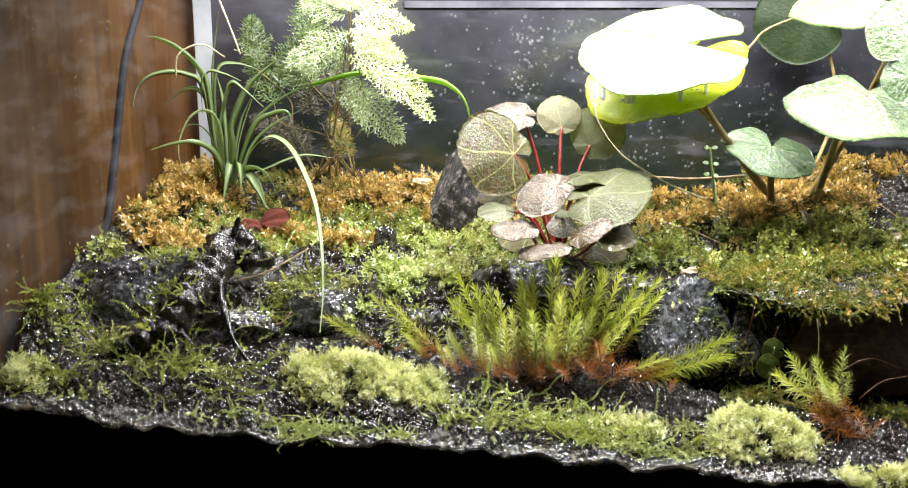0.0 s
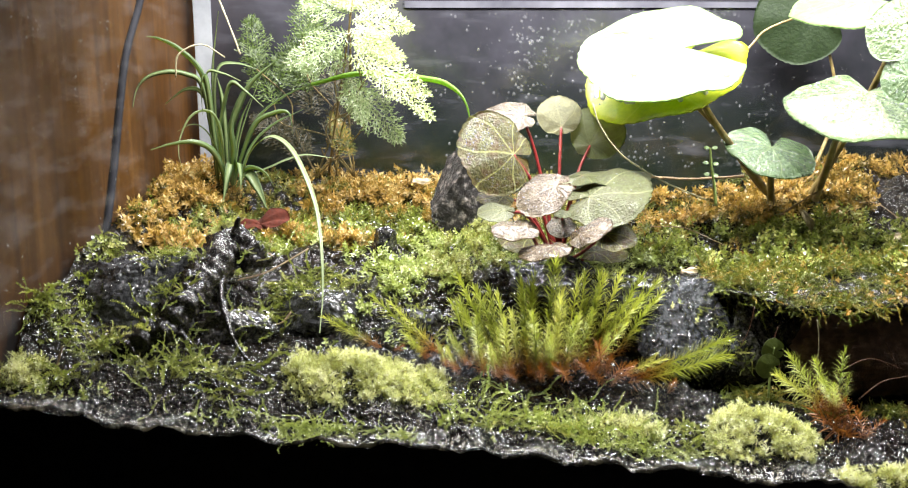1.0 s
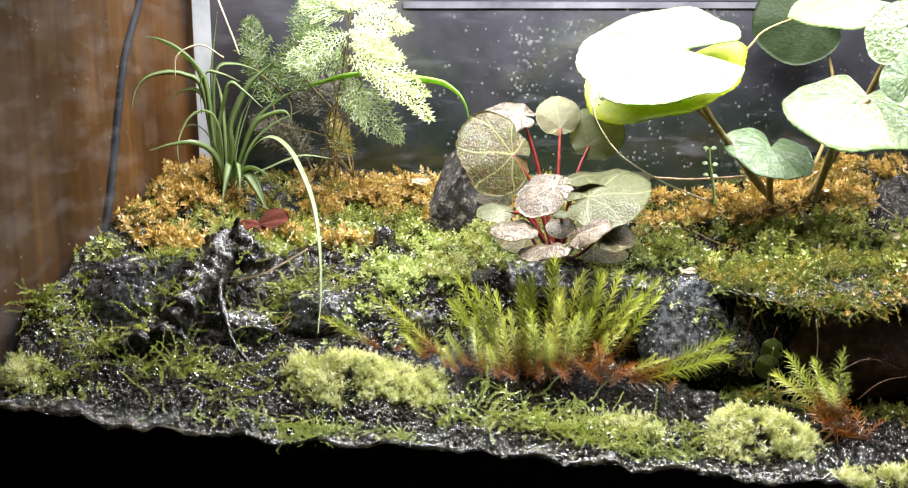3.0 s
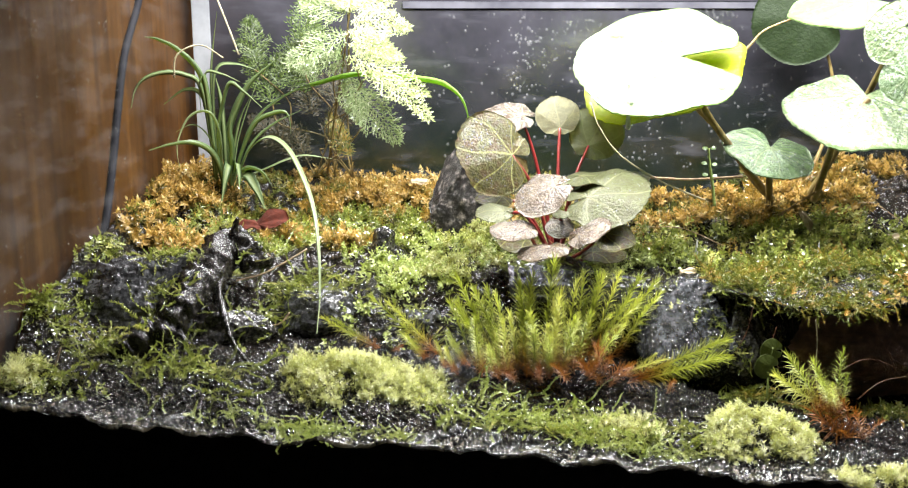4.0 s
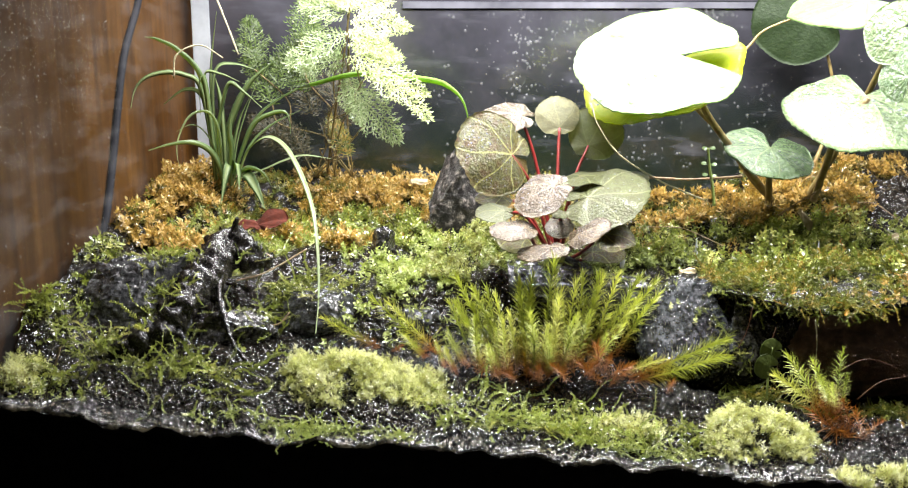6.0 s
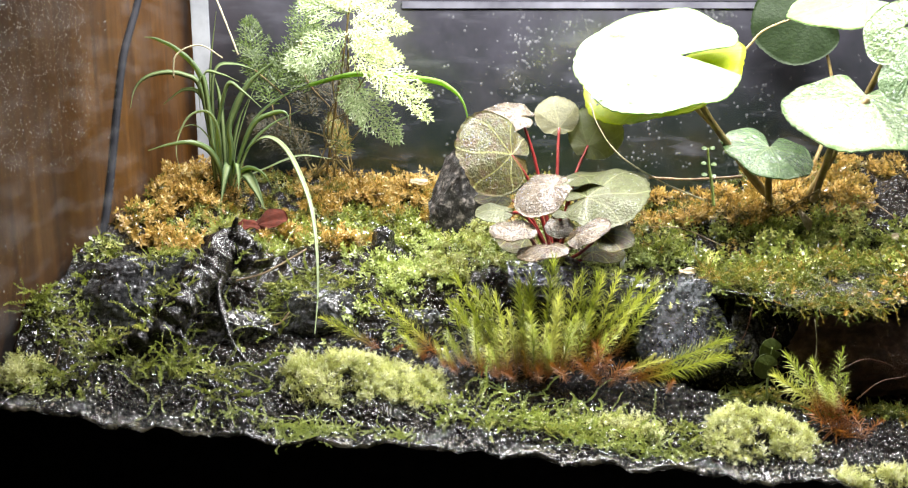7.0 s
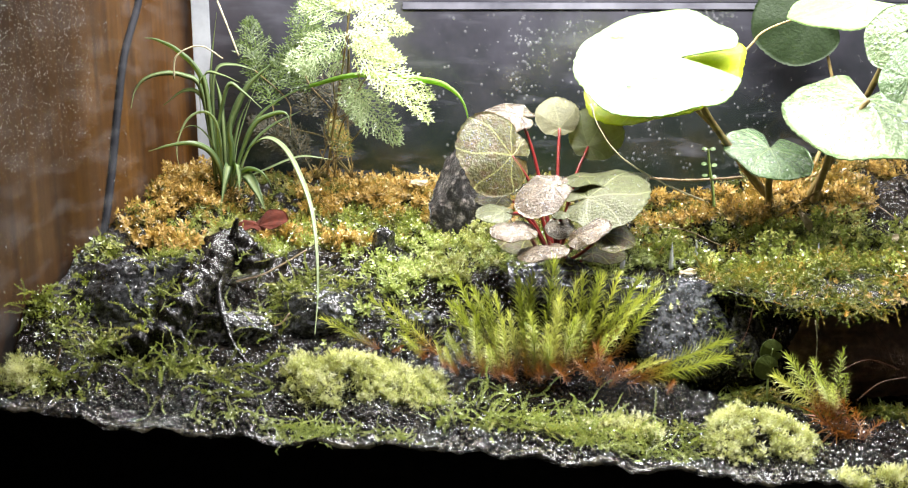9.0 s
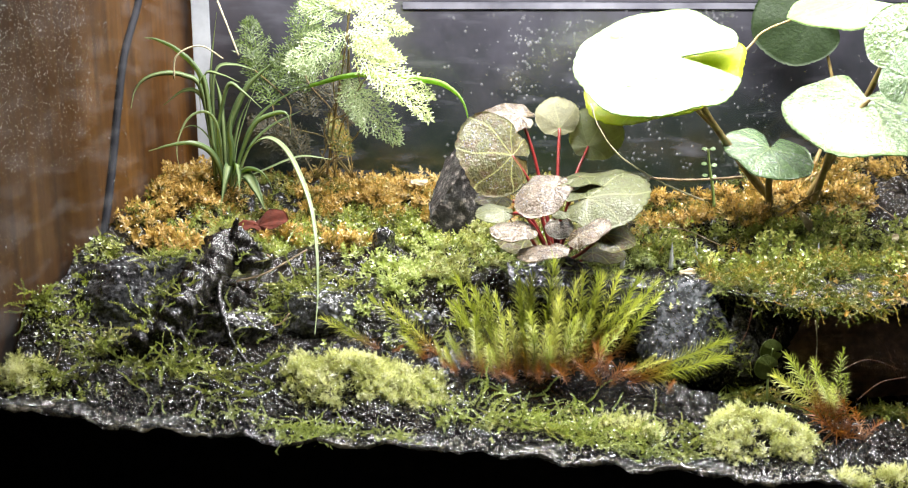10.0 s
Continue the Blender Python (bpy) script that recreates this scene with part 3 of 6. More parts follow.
def slope(x, y, d=0.006):
    n = np.stack([height(x - d, y) - height(x + d, y), height(x, y - d) - height(x, y + d), np.full(np.shape(x), 2 * d)], -1)
    return n / np.linalg.norm(n, axis=-1)[..., None]


def on(x, y, dz=0.0):
    return (x, y, float(height(np.array([x]), np.array([y]))[0]) + dz)


def build_ground():
    top = np.stack([_gx, _gy, _gz], -1).reshape(-1, 3)
    idx = np.arange(NX * NY).reshape(NY, NX)
    quads = np.stack([idx[:-1, :-1], idx[:-1, 1:], idx[1:, 1:], idx[1:, :-1]], -1).reshape(-1, 4)
    rim = np.concatenate([idx[0, :], idx[1:, -1], idx[-1, -2::-1], idx[-2:0:-1, 0]])
    low = top[rim].copy()
    low[:, 2] = 0.006
    m = len(top)
    k = len(rim)
    skirt = [(m + i, m + k + i, m + k + (i + 1) % k, m + (i + 1) % k) for i in range(k)]
    me = mesh_from("ground", np.concatenate([top, top[rim], low]), np.concatenate([quads, np.array(skirt)]), SOIL)
    flat = np.ones(len(me.polygons), dtype=bool)
    flat[len(quads):] = False
    # side faces take the copy with the shade in its colour
    me.materials.append(SKIRT_SHADE)
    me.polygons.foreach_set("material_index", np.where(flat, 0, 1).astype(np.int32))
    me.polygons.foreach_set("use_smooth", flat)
    tagged(new("ground", me), "wet black soil bed heaped up towards the back", "soil", kind="structure")


build_ground()


# ---------------------------------------------------------------- tank and room
def build_tank():
    tank = thing("terrarium", (0.12, 0.25, 0), "clear glass terrarium tank with water-spotted panes", "terrarium", kind="structure")
    inv = Matrix.Translation((-0.12, -0.25, 0))
    for name, lo, hi, mat, label in (
            ("side_pane", (-0.2540, 0.0, 0.0), (-0.2525, 0.5095, 0.46), PANE_SPOTTED, "clear side pane with dried spots"),
            ("side_pane", (0.503, 0.0, 0.0), (0.508, 0.50, 0.46), PANE, "clear side pane"),
            ("back_pane", (-0.2515, 0.503, 0.0), (0.502, 0.509, 0.46), BACK, "dark misted back pane"),
            ("floor_pane", (-0.2520, 0.0, 0.0), (0.5025, 0.5025, 0.005), PANE, "")):
        ob = part(name, box_mesh(name, lo, hi, mat), tank, label, inv)
        if mat in (PANE, PANE_SPOTTED, BACK):
            ob.visible_shadow = False
    part("corner_seal", box_mesh("corner_seal", (-0.2518, 0.5003, 0.006), (-0.2345, 0.5028, 0.455), SEAL, 0.0008), tank, "pale silicone corner seal", inv)
    # added strip: stands in for the bright reflected line near the pane's top
    part("bright_line", box_mesh("bright_line", (-0.05, 0.5008, 0.2868), (0.47, 0.5028, 0.2942), BRIGHT_LINE, 0.001), tank, "pale strip for the bright line across the back pane", inv)


build_tank()
tagged(new("tabletop", box_mesh("tabletop", (-0.6, -0.12, -0.75), (0.8, 0.82, -0.002), DARK, 0.003)), "dark stand under the tank", "stand", kind="structure")
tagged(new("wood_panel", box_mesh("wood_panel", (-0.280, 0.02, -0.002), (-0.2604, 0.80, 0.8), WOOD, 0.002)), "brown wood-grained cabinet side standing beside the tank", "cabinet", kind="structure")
for nm, lo, hi in (("wall_north", (-1.0, 1.1, -0.75), (1.2, 1.2, 1.0)), ("wall_south", (-1.0, -1.1, -0.75), (1.2, -1.0, 1.0)), ("wall_west", (-1.1, -1.1, -0.75), (-1.0, 1.2, 1.0)),
                   ("wall_east", (1.2, -1.1, -0.75), (1.3, 1.2, 1.0)), ("floor", (-1.1, -1.1, -0.85), (1.3, 1.2, -0.752)), ("ceiling", (-1.1, -1.1, 1.002), (1.3, 1.2, 1.1))):
    tagged(new(nm, box_mesh(nm, lo, hi, DARK)), "unlit dark room " + nm.split("_")[0], nm.split("_")[0], kind="structure")
tagged(new("cable", tube_mesh("cable", [(-0.2572, 0.3670, 0.3107), (-0.2572, 0.3510, 0.2871), (-0.2572, 0.3110, 0.2511), (-0.2572, 0.2870, 0.2123), (-0.2572, 0.2630, 0.1664), (-0.2572, 0.2390, 0.1267), (-0.2572, 0.2195, 0.0962)], [0.0028, 0.0028], RUBBER, 10)),
       "black cable hanging behind the side pane", "cable")


# ---------------------------------------------------------------- stones and wood
STONES = []


def stone(at, size, seed, mat, label, turn=(0, 0, 0), cuts=9, rough=0.10, mossy=True, faces=()):
    ob = new("rock", rock_mesh("rock", size, mat, seed, cuts, rough, faces=faces, shade=False))
    ob.matrix_basis = pose(*at, *turn)
    if mossy:
        STONES.append(ob)
    return tagged(ob, label, "rock")


stone((-0.2128, 0.1450, 0.0971), (0.047, 0.032, 0.034), 3, ROCK, "wet dark grey rock topped with green moss", (0, 0, 10), 6, 0.12, True, (((-0.65, -0.55, 0.5), 0.52), ((0.15, -0.85, 0.5), 0.5), ((0, -0.1, 1), 0.7)))
stone((-0.0871, 0.1600, 0.0826), (0.044, 0.024, 0.028), 5, ROCK, "wet grey rock half covered by moss", (0, 4, -8))
stone((-0.0330, 0.1650, 0.0731), (0.034, 0.020, 0.024), 8, ROCK, "wet grey rock under feathery moss", (0, -4, 12))
# first cut face tilted to glare towards the camera
stone((0.0783, 0.1650, 0.0974), (0.068, 0.024, 0.024), 12, ROCK, "long wet grey slate behind the hair-cap moss", (0, 2, 3), 5, 0.06, True, (((0, -0.52, 0.85), 0.5), ((0, -0.95, 0.2), 0.6)))
stone((0.1550, 0.1500, 0.0791), (0.044, 0.036, 0.040), 21, SLATE, "wet blue-grey slate slab with a lit sloping face", (0, 0, 0), 5, 0.05, True, (((-0.2, -0.82, 0.53), 0.42), ((0.75, -0.3, 0.5), 0.6), ((-0.9, -0.2, 0.3), 0.62), ((0.1, 0.2, 1), 0.72)))
stone((0.0059, 0.2850, 0.1490), (0.034, 0.026, 0.042), 38, ROCK_DRY, "dark angular rock behind the round-leaved plant", (0, 0, 0), 3, 0.09, False, (((-0.80, -0.25, 0.55), 0.30), ((-0.45, -0.88, 0.10), 0.42), ((0.35, -0.9, 0.2), 0.45), ((0.85, -0.2, 0.45), 0.5), ((-0.2, 0, 1), 0.8)))
stone((-0.0510, 0.2200, 0.1155), (0.010, 0.010, 0.014), 33, ROCK_DARK, "small dark pointed stone in the moss", (0, 0, 0), 8)
stone((-0.1471, 0.1300, 0.0718), (0.034, 0.02, 0.022), 41, ROCK_DARK, "dark wet stone below the root", (0, 0, 0), 9)
stone((0.1880, 0.1400, 0.0740), (0.022, 0.020, 0.030), 44, ROCK_DARK, "dark wet stone beside the slate slab", (0, 0, 40), 9)

# the mossy ledge over the hollow
ledge = new("ledge", rock_mesh("ledge", (0.105, 0.055, 0.011), ROOT, 51, 7, 0.12))
ledge.matrix_basis = pose(0.272, 0.158, 0.1035, 5, 0, 2)
STONES.append(ledge)
tagged(ledge, "dark peaty ledge overhanging a hollow, grown with moss", "peat")


peat_wall = new("peat", rock_mesh("peat", (0.130, 0.018, 0.042), PEAT_RED, 57, 6, 0.16))
peat_wall.matrix_basis = pose(0.2850, 0.1520, 0.0580, 0, 0, 4)
tagged(peat_wall, "crumbly red-brown peat wall under the ledge", "peat", kind="stuff")


def build_root():
    foot = (-0.1553, 0.1600, 0.1185)
    root = thing("root", foot, "wet black root arching down over the stones", "driftwood")
    f = Vector(foot)
    for pts, rad in (
            ([(-0.1478, 0.1850, 0.1270), (-0.1543, 0.1650, 0.1233), (-0.1599, 0.1300, 0.1141), (-0.1649, 0.1020, 0.1057), (-0.1739, 0.0900, 0.0945), (-0.1876, 0.0820, 0.0869), (-0.2040, 0.0780, 0.0802)], [0.0111, 0.0126, 0.0111, 0.0100, 0.0096, 0.0089, 0.0052]),
            ([(-0.1499, 0.1450, 0.1220), (-0.1487, 0.1250, 0.1078), (-0.1413, 0.1050, 0.0953), (-0.1347, 0.0950, 0.0820), (-0.1200, 0.0850, 0.0670)], [0.0032, 0.0025, 0.0022, 0.0018, 0.0014]),
            ([(-0.1515, 0.1700, 0.1234), (-0.1372, 0.1660, 0.1211), (-0.1211, 0.1620, 0.1173)], [0.0126, 0.0111, 0.0037]),
            ([(-0.1491, 0.1650, 0.1273), (-0.1461, 0.1640, 0.1381), (-0.1432, 0.1630, 0.1469)], [0.0044, 0.0026, 0.0011]),
            ([(-0.1624, 0.1100, 0.1098), (-0.1705, 0.1000, 0.1088), (-0.1797, 0.0920, 0.1063)], [0.0043, 0.0032, 0.0014]),
            ([(-0.1692, 0.0920, 0.0947), (-0.1637, 0.0860, 0.0892), (-0.1568, 0.0820, 0.0833)], [0.0036, 0.0025, 0.0014])):
        STONES.append(part("root_arm", tube_mesh("root_arm", [tuple(Vector(p) - f) for p in pts], rad, ROOT, 26, 24, 0.15, 3), root))


build_root()
def tree_of(obs):
    vs, fs = [], []
    for ob in obs:
        n = len(vs)
        m = ob.parent.matrix_basis @ ob.matrix_basis if ob.parent else ob.matrix_basis
        vs += [m @ v.co for v in ob.data.vertices]
        fs += [[n + i for i in p.vertices] for p in ob.data.polygons]
    return BVHTree.FromPolygons(vs, fs)


STONE_TREE = tree_of(STONES)


def surface(x, y):
    """Height and upward normal of the bed or of the stone lying on it."""
    z, n = height(x, y), slope(x, y)
    for i in range(len(x)):
        hit, nrm, _, _ = STONE_TREE.ray_cast(Vector((x[i], y[i], 0.4)), Vector((0, 0, -1)))
        if hit and hit.z > z[i]:
            z[i], n[i] = hit.z - 0.0008, nrm[:]
    return z, n


# ---------------------------------------------------------------- moss
def blade(length, width, bend=0.2, base=0.25):
    """A small leaf along x with a bent tip: points and quads."""
    xs = [(0, base), (0.45, 1.0), (1.0, 0.12)]
    v = []
    for f, w in xs:
        z = bend * length * f * f
        v += [(length * f, -width * w / 2, z), (length * f, width * w / 2, z)]
    return np.array(v), np.array([(0, 1, 3, 2), (2, 3, 5, 4)])


def turned(v, m):
    m = np.array(m)
    return v @ m[:3, :3].T + m[:3, 3]


def joined(pieces):
    vs, fs, al, n = [], [], [], 0
    for v, f, a in pieces:
        vs.append(v)
        fs.append(f + n)
        al.append(np.full(len(v), a) if np.isscalar(a) else a)
        n += len(v)
    return np.concatenate(vs), np.concatenate(fs), np.concatenate(al)


def star_sprig(seed, leaves=11, h=0.006, leaf=0.0042, width=0.0016):
    """Upright sprig with a rosette of broad leaves."""
    rng = random.Random(seed)
    out = []
    for i in range(leaves):
        f = i / (leaves - 1)
        v, q = blade(leaf * rng.uniform(0.75, 1.15) * (1.1 - 0.35 * f), width * rng.uniform(0.8, 1.2), rng.uniform(-0.25, 0.3))
        out.append((turned(v, pose(0, 0, h * f, 0, -(2 + 50 * f * f + rng.uniform(-14, 14)), i * 137.5)), q, f))
    return joined(out)


def feather_strand(seed, length=0.018, leaflets=34, leaf=0.0028, width=0.0011, arch=0.5):
    """Creeping strand: a bent stem with short leaflets on both sides."""
    rng = random.Random(seed)
    bend, sway = rng.uniform(-0.1, 1.2) * arch, rng.uniform(-0.9, 0.9)
    w1, w2, p1 = rng.uniform(5, 9), rng.uniform(5, 9), rng.uniform(0, 6)
    out = []
    pts = []
    for i in range(leaflets + 1):
        f = i / leaflets
        pts.append(np.array((length * f, length * (sway * f * f + 0.07 * math.sin(w1 * f + p1)), length * (bend * (f - 0.8 * f * f) * 1.2 + 0.06 * math.sin(w2 * f)))))
    for i in range(leaflets):
        d = pts[i + 1] - pts[i]
        yaw, pit = math.degrees(math.atan2(d[1], d[0])), -math.degrees(math.atan2(d[2], math.hypot(d[0], d[1])))
        s = 1 if i % 2 else -1
        f = i / leaflets
        v, q = blade(leaf * rng.uniform(0.7, 1.2) * (1.1 - 0.6 * f), width, 0.2)
        out.append((turned(v, pose(*pts[i], 0, 0, yaw) @ pose(0, 0, 0, 0, pit, 0) @ pose(0, 0, 0, rng.uniform(-70, 70) + s * 15, rng.uniform(-50, 5), s * rng.uniform(35, 75))), q, f))
    # the stem
    sv, sq = [], []
    for i, p in enumerate(pts[::4]):
        sv += [p + np.array((0, -0.00025, 0)), p + np.array((0, 0.00025, 0.0001))]
    for i in range(len(pts[::4]) - 1):
        sq.append((2 * i, 2 * i + 1, 2 * i + 3, 2 * i + 2))
    out.append((np.array(sv), np.array(sq), 0.3))
    return joined(out)


def scatter(name, templates, places, ups, yaws, scales, tones, material_, lean=0.0, seed=0):
    """One mesh of many sprigs: each template is set at its places, up along ups, turned by yaws."""
    rng = np.random.default_rng(seed)
    pick = rng.integers(0, len(templates), len(places))
    vs, fs, tn, al, base = [], [], [], [], 0
    for k, (v, q, a) in enumerate(templates):
        s = np.where(pick == k)[0]
        if not len(s):
            continue
        up = ups[s] + rng.normal(size=(len(s), 3)) * lean
        up /= np.linalg.norm(up, axis=1)[:, None]
        ref = np.stack([np.cos(yaws[s]), np.sin(yaws[s]), np.zeros(len(s))], -1)
        x = ref - up * (ref * up).sum(1)[:, None]
        x /= np.linalg.norm(x, axis=1)[:, None] + 1e-9
        y = np.cross(up, x)
        r = np.stack([x, y, up], -1) * scales[s][:, None, None]
        pv = np.einsum("nij,kj->nki", r, v) + places[s][:, None]
        vs.append(pv.reshape(-1, 3))
        fs.append((q[None] + (np.arange(len(s)) * len(v))[:, None, None] + base).reshape(-1, 4))
        tn.append(np.repeat(tones[s], len(v)))
        al.append(np.tile(a, len(s)))
        base += len(s) * len(v)
    return mesh_from(name, np.concatenate(vs), np.concatenate(fs), material_, {"tone": np.concatenate(tn), "along": np.concatenate(al)}, False)


STARS = [star_sprig(i, 15, 0.006, 0.0031, 0.0012) for i in range(6)]
STARS_SMALL = [star_sprig(20 + i, 11, 0.0045, 0.0020, 0.0010) for i in range(6)]
FUZZ = [star_sprig(70 + i, 17, 0.0045, 0.0019, 0.00042) for i in range(6)]
STRANDS = [feather_strand(i) for i in range(6)]
STRANDS_LONG = [feather_strand(30 + i, 0.022, 50, 0.0021, 0.0009, 1.1) for i in range(8)]


def moss_mat(label, spots, per, templates, material_, size=1.0, lean=0.3, lift=0.0, seed=0, tone=(0.0, 1.0), patchy=0.15, dome=0.0, name="moss", level=0.0, tuft=0.0, edge=None):
    """A mat of moss over oval spots (x, y, half widths) of the bed; per: sprigs a square centimetre."""
    rng = np.random.default_rng(seed)
    P_, T_, U_ = [], [], []
    for x, y, rx, ry in spots:
        n = int(per * math.pi * rx * ry * 1e4)
        rad, ang = np.sqrt(rng.random(n)), rng.random(n) * 2 * math.pi
        rad *= 1 + 0.12 * np.sin(3 * ang + seed) + 0.1 * np.sin(5 * ang + 2 * seed)
        px, py = x + rx * rad * np.cos(ang), y + ry * rad * np.sin(ang)
        g = np.array([noise.noise(Vector((a * 70, b * 70, seed + 0.5))) for a, b in zip(px, py)]) if n else np.zeros(0)
        keep = (g > -0.5 + patchy) & (px > X0 + 0.002) & (px < X1 - 0.002) & (py > Y0 + (edge if edge is not None else 0.029 if templates is STRANDS_LONG else 0.011 if templates is STRANDS else 0.002)) & (py < Y1 - 0.004)
        if level and n:
            keep &= surface(px, py)[1][:, 2] > level
        px, py, g, rad = px[keep], py[keep], g[keep], rad[keep]
        z0, n0 = surface(px, py) if len(px) else (px, np.zeros((0, 3)))
        h = z0 + dome * np.clip(1 - rad * rad, 0, 1) + lift + 0.002 * g + tuft * np.array([noise.noise(Vector((a * 150, b * 150, seed))) for a, b in zip(px, py)])
        P_.append(np.stack([px, py, h], -1))
        U_.append(n0 * 0.7 + np.array((0, 0, 0.45)) + dome / max(rx, ry) * 1.2 * np.stack([(px - x) / rx, (py - y) / ry, px * 0], -1))
        T_.append(np.clip(tone[0] + (tone[1] - tone[0]) * (0.5 + 0.7 * g + 0.22 * rng.normal(size=len(g))), 0, 1))
    places, ups, tones = np.concatenate(P_), np.concatenate(U_), np.concatenate(T_)
    n = len(places)
    me = scatter(name, templates, places, ups, rng.random(n) * 6.283, size * rng.uniform(0.7, 1.3, n), tones, material_, lean, seed)
    return tagged(new(name, me), label, "moss", kind="stuff")


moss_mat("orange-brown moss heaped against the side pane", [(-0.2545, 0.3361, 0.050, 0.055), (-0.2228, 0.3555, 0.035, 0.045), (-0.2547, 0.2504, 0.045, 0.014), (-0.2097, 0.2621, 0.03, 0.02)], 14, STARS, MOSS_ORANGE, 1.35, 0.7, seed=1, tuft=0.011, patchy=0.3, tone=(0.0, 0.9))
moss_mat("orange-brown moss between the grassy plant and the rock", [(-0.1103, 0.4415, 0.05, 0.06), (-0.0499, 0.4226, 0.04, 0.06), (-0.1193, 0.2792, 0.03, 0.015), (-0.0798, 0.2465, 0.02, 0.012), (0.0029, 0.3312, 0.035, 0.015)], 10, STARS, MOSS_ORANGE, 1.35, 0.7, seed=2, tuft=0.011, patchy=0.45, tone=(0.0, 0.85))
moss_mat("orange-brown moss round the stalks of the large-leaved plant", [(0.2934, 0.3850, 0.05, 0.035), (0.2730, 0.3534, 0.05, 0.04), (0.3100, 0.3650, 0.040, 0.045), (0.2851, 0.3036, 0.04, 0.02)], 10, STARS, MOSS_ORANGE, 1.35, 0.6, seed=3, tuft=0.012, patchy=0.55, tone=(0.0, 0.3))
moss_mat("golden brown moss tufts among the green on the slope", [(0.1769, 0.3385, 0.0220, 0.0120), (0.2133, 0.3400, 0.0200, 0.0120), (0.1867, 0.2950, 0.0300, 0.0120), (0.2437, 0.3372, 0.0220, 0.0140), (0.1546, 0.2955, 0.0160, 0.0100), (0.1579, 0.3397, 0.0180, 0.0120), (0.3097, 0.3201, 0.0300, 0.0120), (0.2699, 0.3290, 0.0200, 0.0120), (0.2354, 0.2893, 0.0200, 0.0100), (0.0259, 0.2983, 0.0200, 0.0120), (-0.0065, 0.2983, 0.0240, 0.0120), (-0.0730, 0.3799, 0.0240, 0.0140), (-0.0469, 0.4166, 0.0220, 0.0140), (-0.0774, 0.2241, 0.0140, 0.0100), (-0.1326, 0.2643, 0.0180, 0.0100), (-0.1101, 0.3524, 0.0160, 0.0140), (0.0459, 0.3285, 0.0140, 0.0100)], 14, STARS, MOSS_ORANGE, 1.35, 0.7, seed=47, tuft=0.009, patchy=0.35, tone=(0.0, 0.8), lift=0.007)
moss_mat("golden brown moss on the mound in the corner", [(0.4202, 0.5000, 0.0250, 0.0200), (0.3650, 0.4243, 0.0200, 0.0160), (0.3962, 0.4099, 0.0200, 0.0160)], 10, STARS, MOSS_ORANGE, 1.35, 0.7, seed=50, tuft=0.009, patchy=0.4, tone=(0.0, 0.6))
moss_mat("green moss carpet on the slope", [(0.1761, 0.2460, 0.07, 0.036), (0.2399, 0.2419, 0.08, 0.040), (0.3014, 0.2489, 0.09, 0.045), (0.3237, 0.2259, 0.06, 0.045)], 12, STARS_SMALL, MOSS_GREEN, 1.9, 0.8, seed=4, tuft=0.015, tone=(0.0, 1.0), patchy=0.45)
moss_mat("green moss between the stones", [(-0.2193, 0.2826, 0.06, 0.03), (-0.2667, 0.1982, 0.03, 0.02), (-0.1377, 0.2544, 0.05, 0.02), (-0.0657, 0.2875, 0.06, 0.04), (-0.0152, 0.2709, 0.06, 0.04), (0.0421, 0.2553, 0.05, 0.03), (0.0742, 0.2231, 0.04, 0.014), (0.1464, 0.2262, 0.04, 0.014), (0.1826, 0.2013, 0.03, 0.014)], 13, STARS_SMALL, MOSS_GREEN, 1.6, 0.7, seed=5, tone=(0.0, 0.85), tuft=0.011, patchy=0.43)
moss_mat("low olive and brown moss film over the bed", [(-0.12, 0.36, 0.13, 0.13), (0.08, 0.36, 0.14, 0.13), (0.235, 0.36, 0.11, 0.13)], 7, STARS_SMALL, MOSS_OLIVE, 1.3, 0.5, seed=25, tone=(0.0, 0.9), patchy=0.3)
moss_mat("olive moss mat hanging over the ledge", [(0.215, 0.150, 0.045, 0.05), (0.285, 0.150, 0.05, 0.05), (0.345, 0.155, 0.04, 0.05)], 26, STRANDS, MOSS_OLIVE, 0.6, 0.8, seed=6, level=0.25, tuft=0.014, patchy=0.25, tone=(0.0, 0.75))
moss_mat("green star moss on the back of the ledge", [(0.215, 0.175, 0.045, 0.028), (0.285, 0.178, 0.05, 0.028), (0.345, 0.175, 0.04, 0.03)], 7, STARS_SMALL, MOSS_GREEN, 1.7, 0.8, seed=46, level=0.25, patchy=0.45, tuft=0.010, tone=(0.1, 0.9))
moss_mat("brown and orange moss tufts on the ledge", [(0.215, 0.155, 0.045, 0.04), (0.285, 0.150, 0.05, 0.045), (0.345, 0.155, 0.04, 0.045)], 1.6, STARS_SMALL, MOSS_ORANGE, 1.4, 0.7, seed=36, level=0.25, patchy=0.45, tone=(0.0, 0.3))
moss_mat("olive moss fringe hanging from the ledge", [(0.215, 0.112, 0.04, 0.006), (0.285, 0.108, 0.045, 0.006), (0.345, 0.115, 0.035, 0.006)], 45, STRANDS, MOSS_OLIVE, 0.42, 1.0, seed=26, level=0.1, tone=(0.0, 0.7))
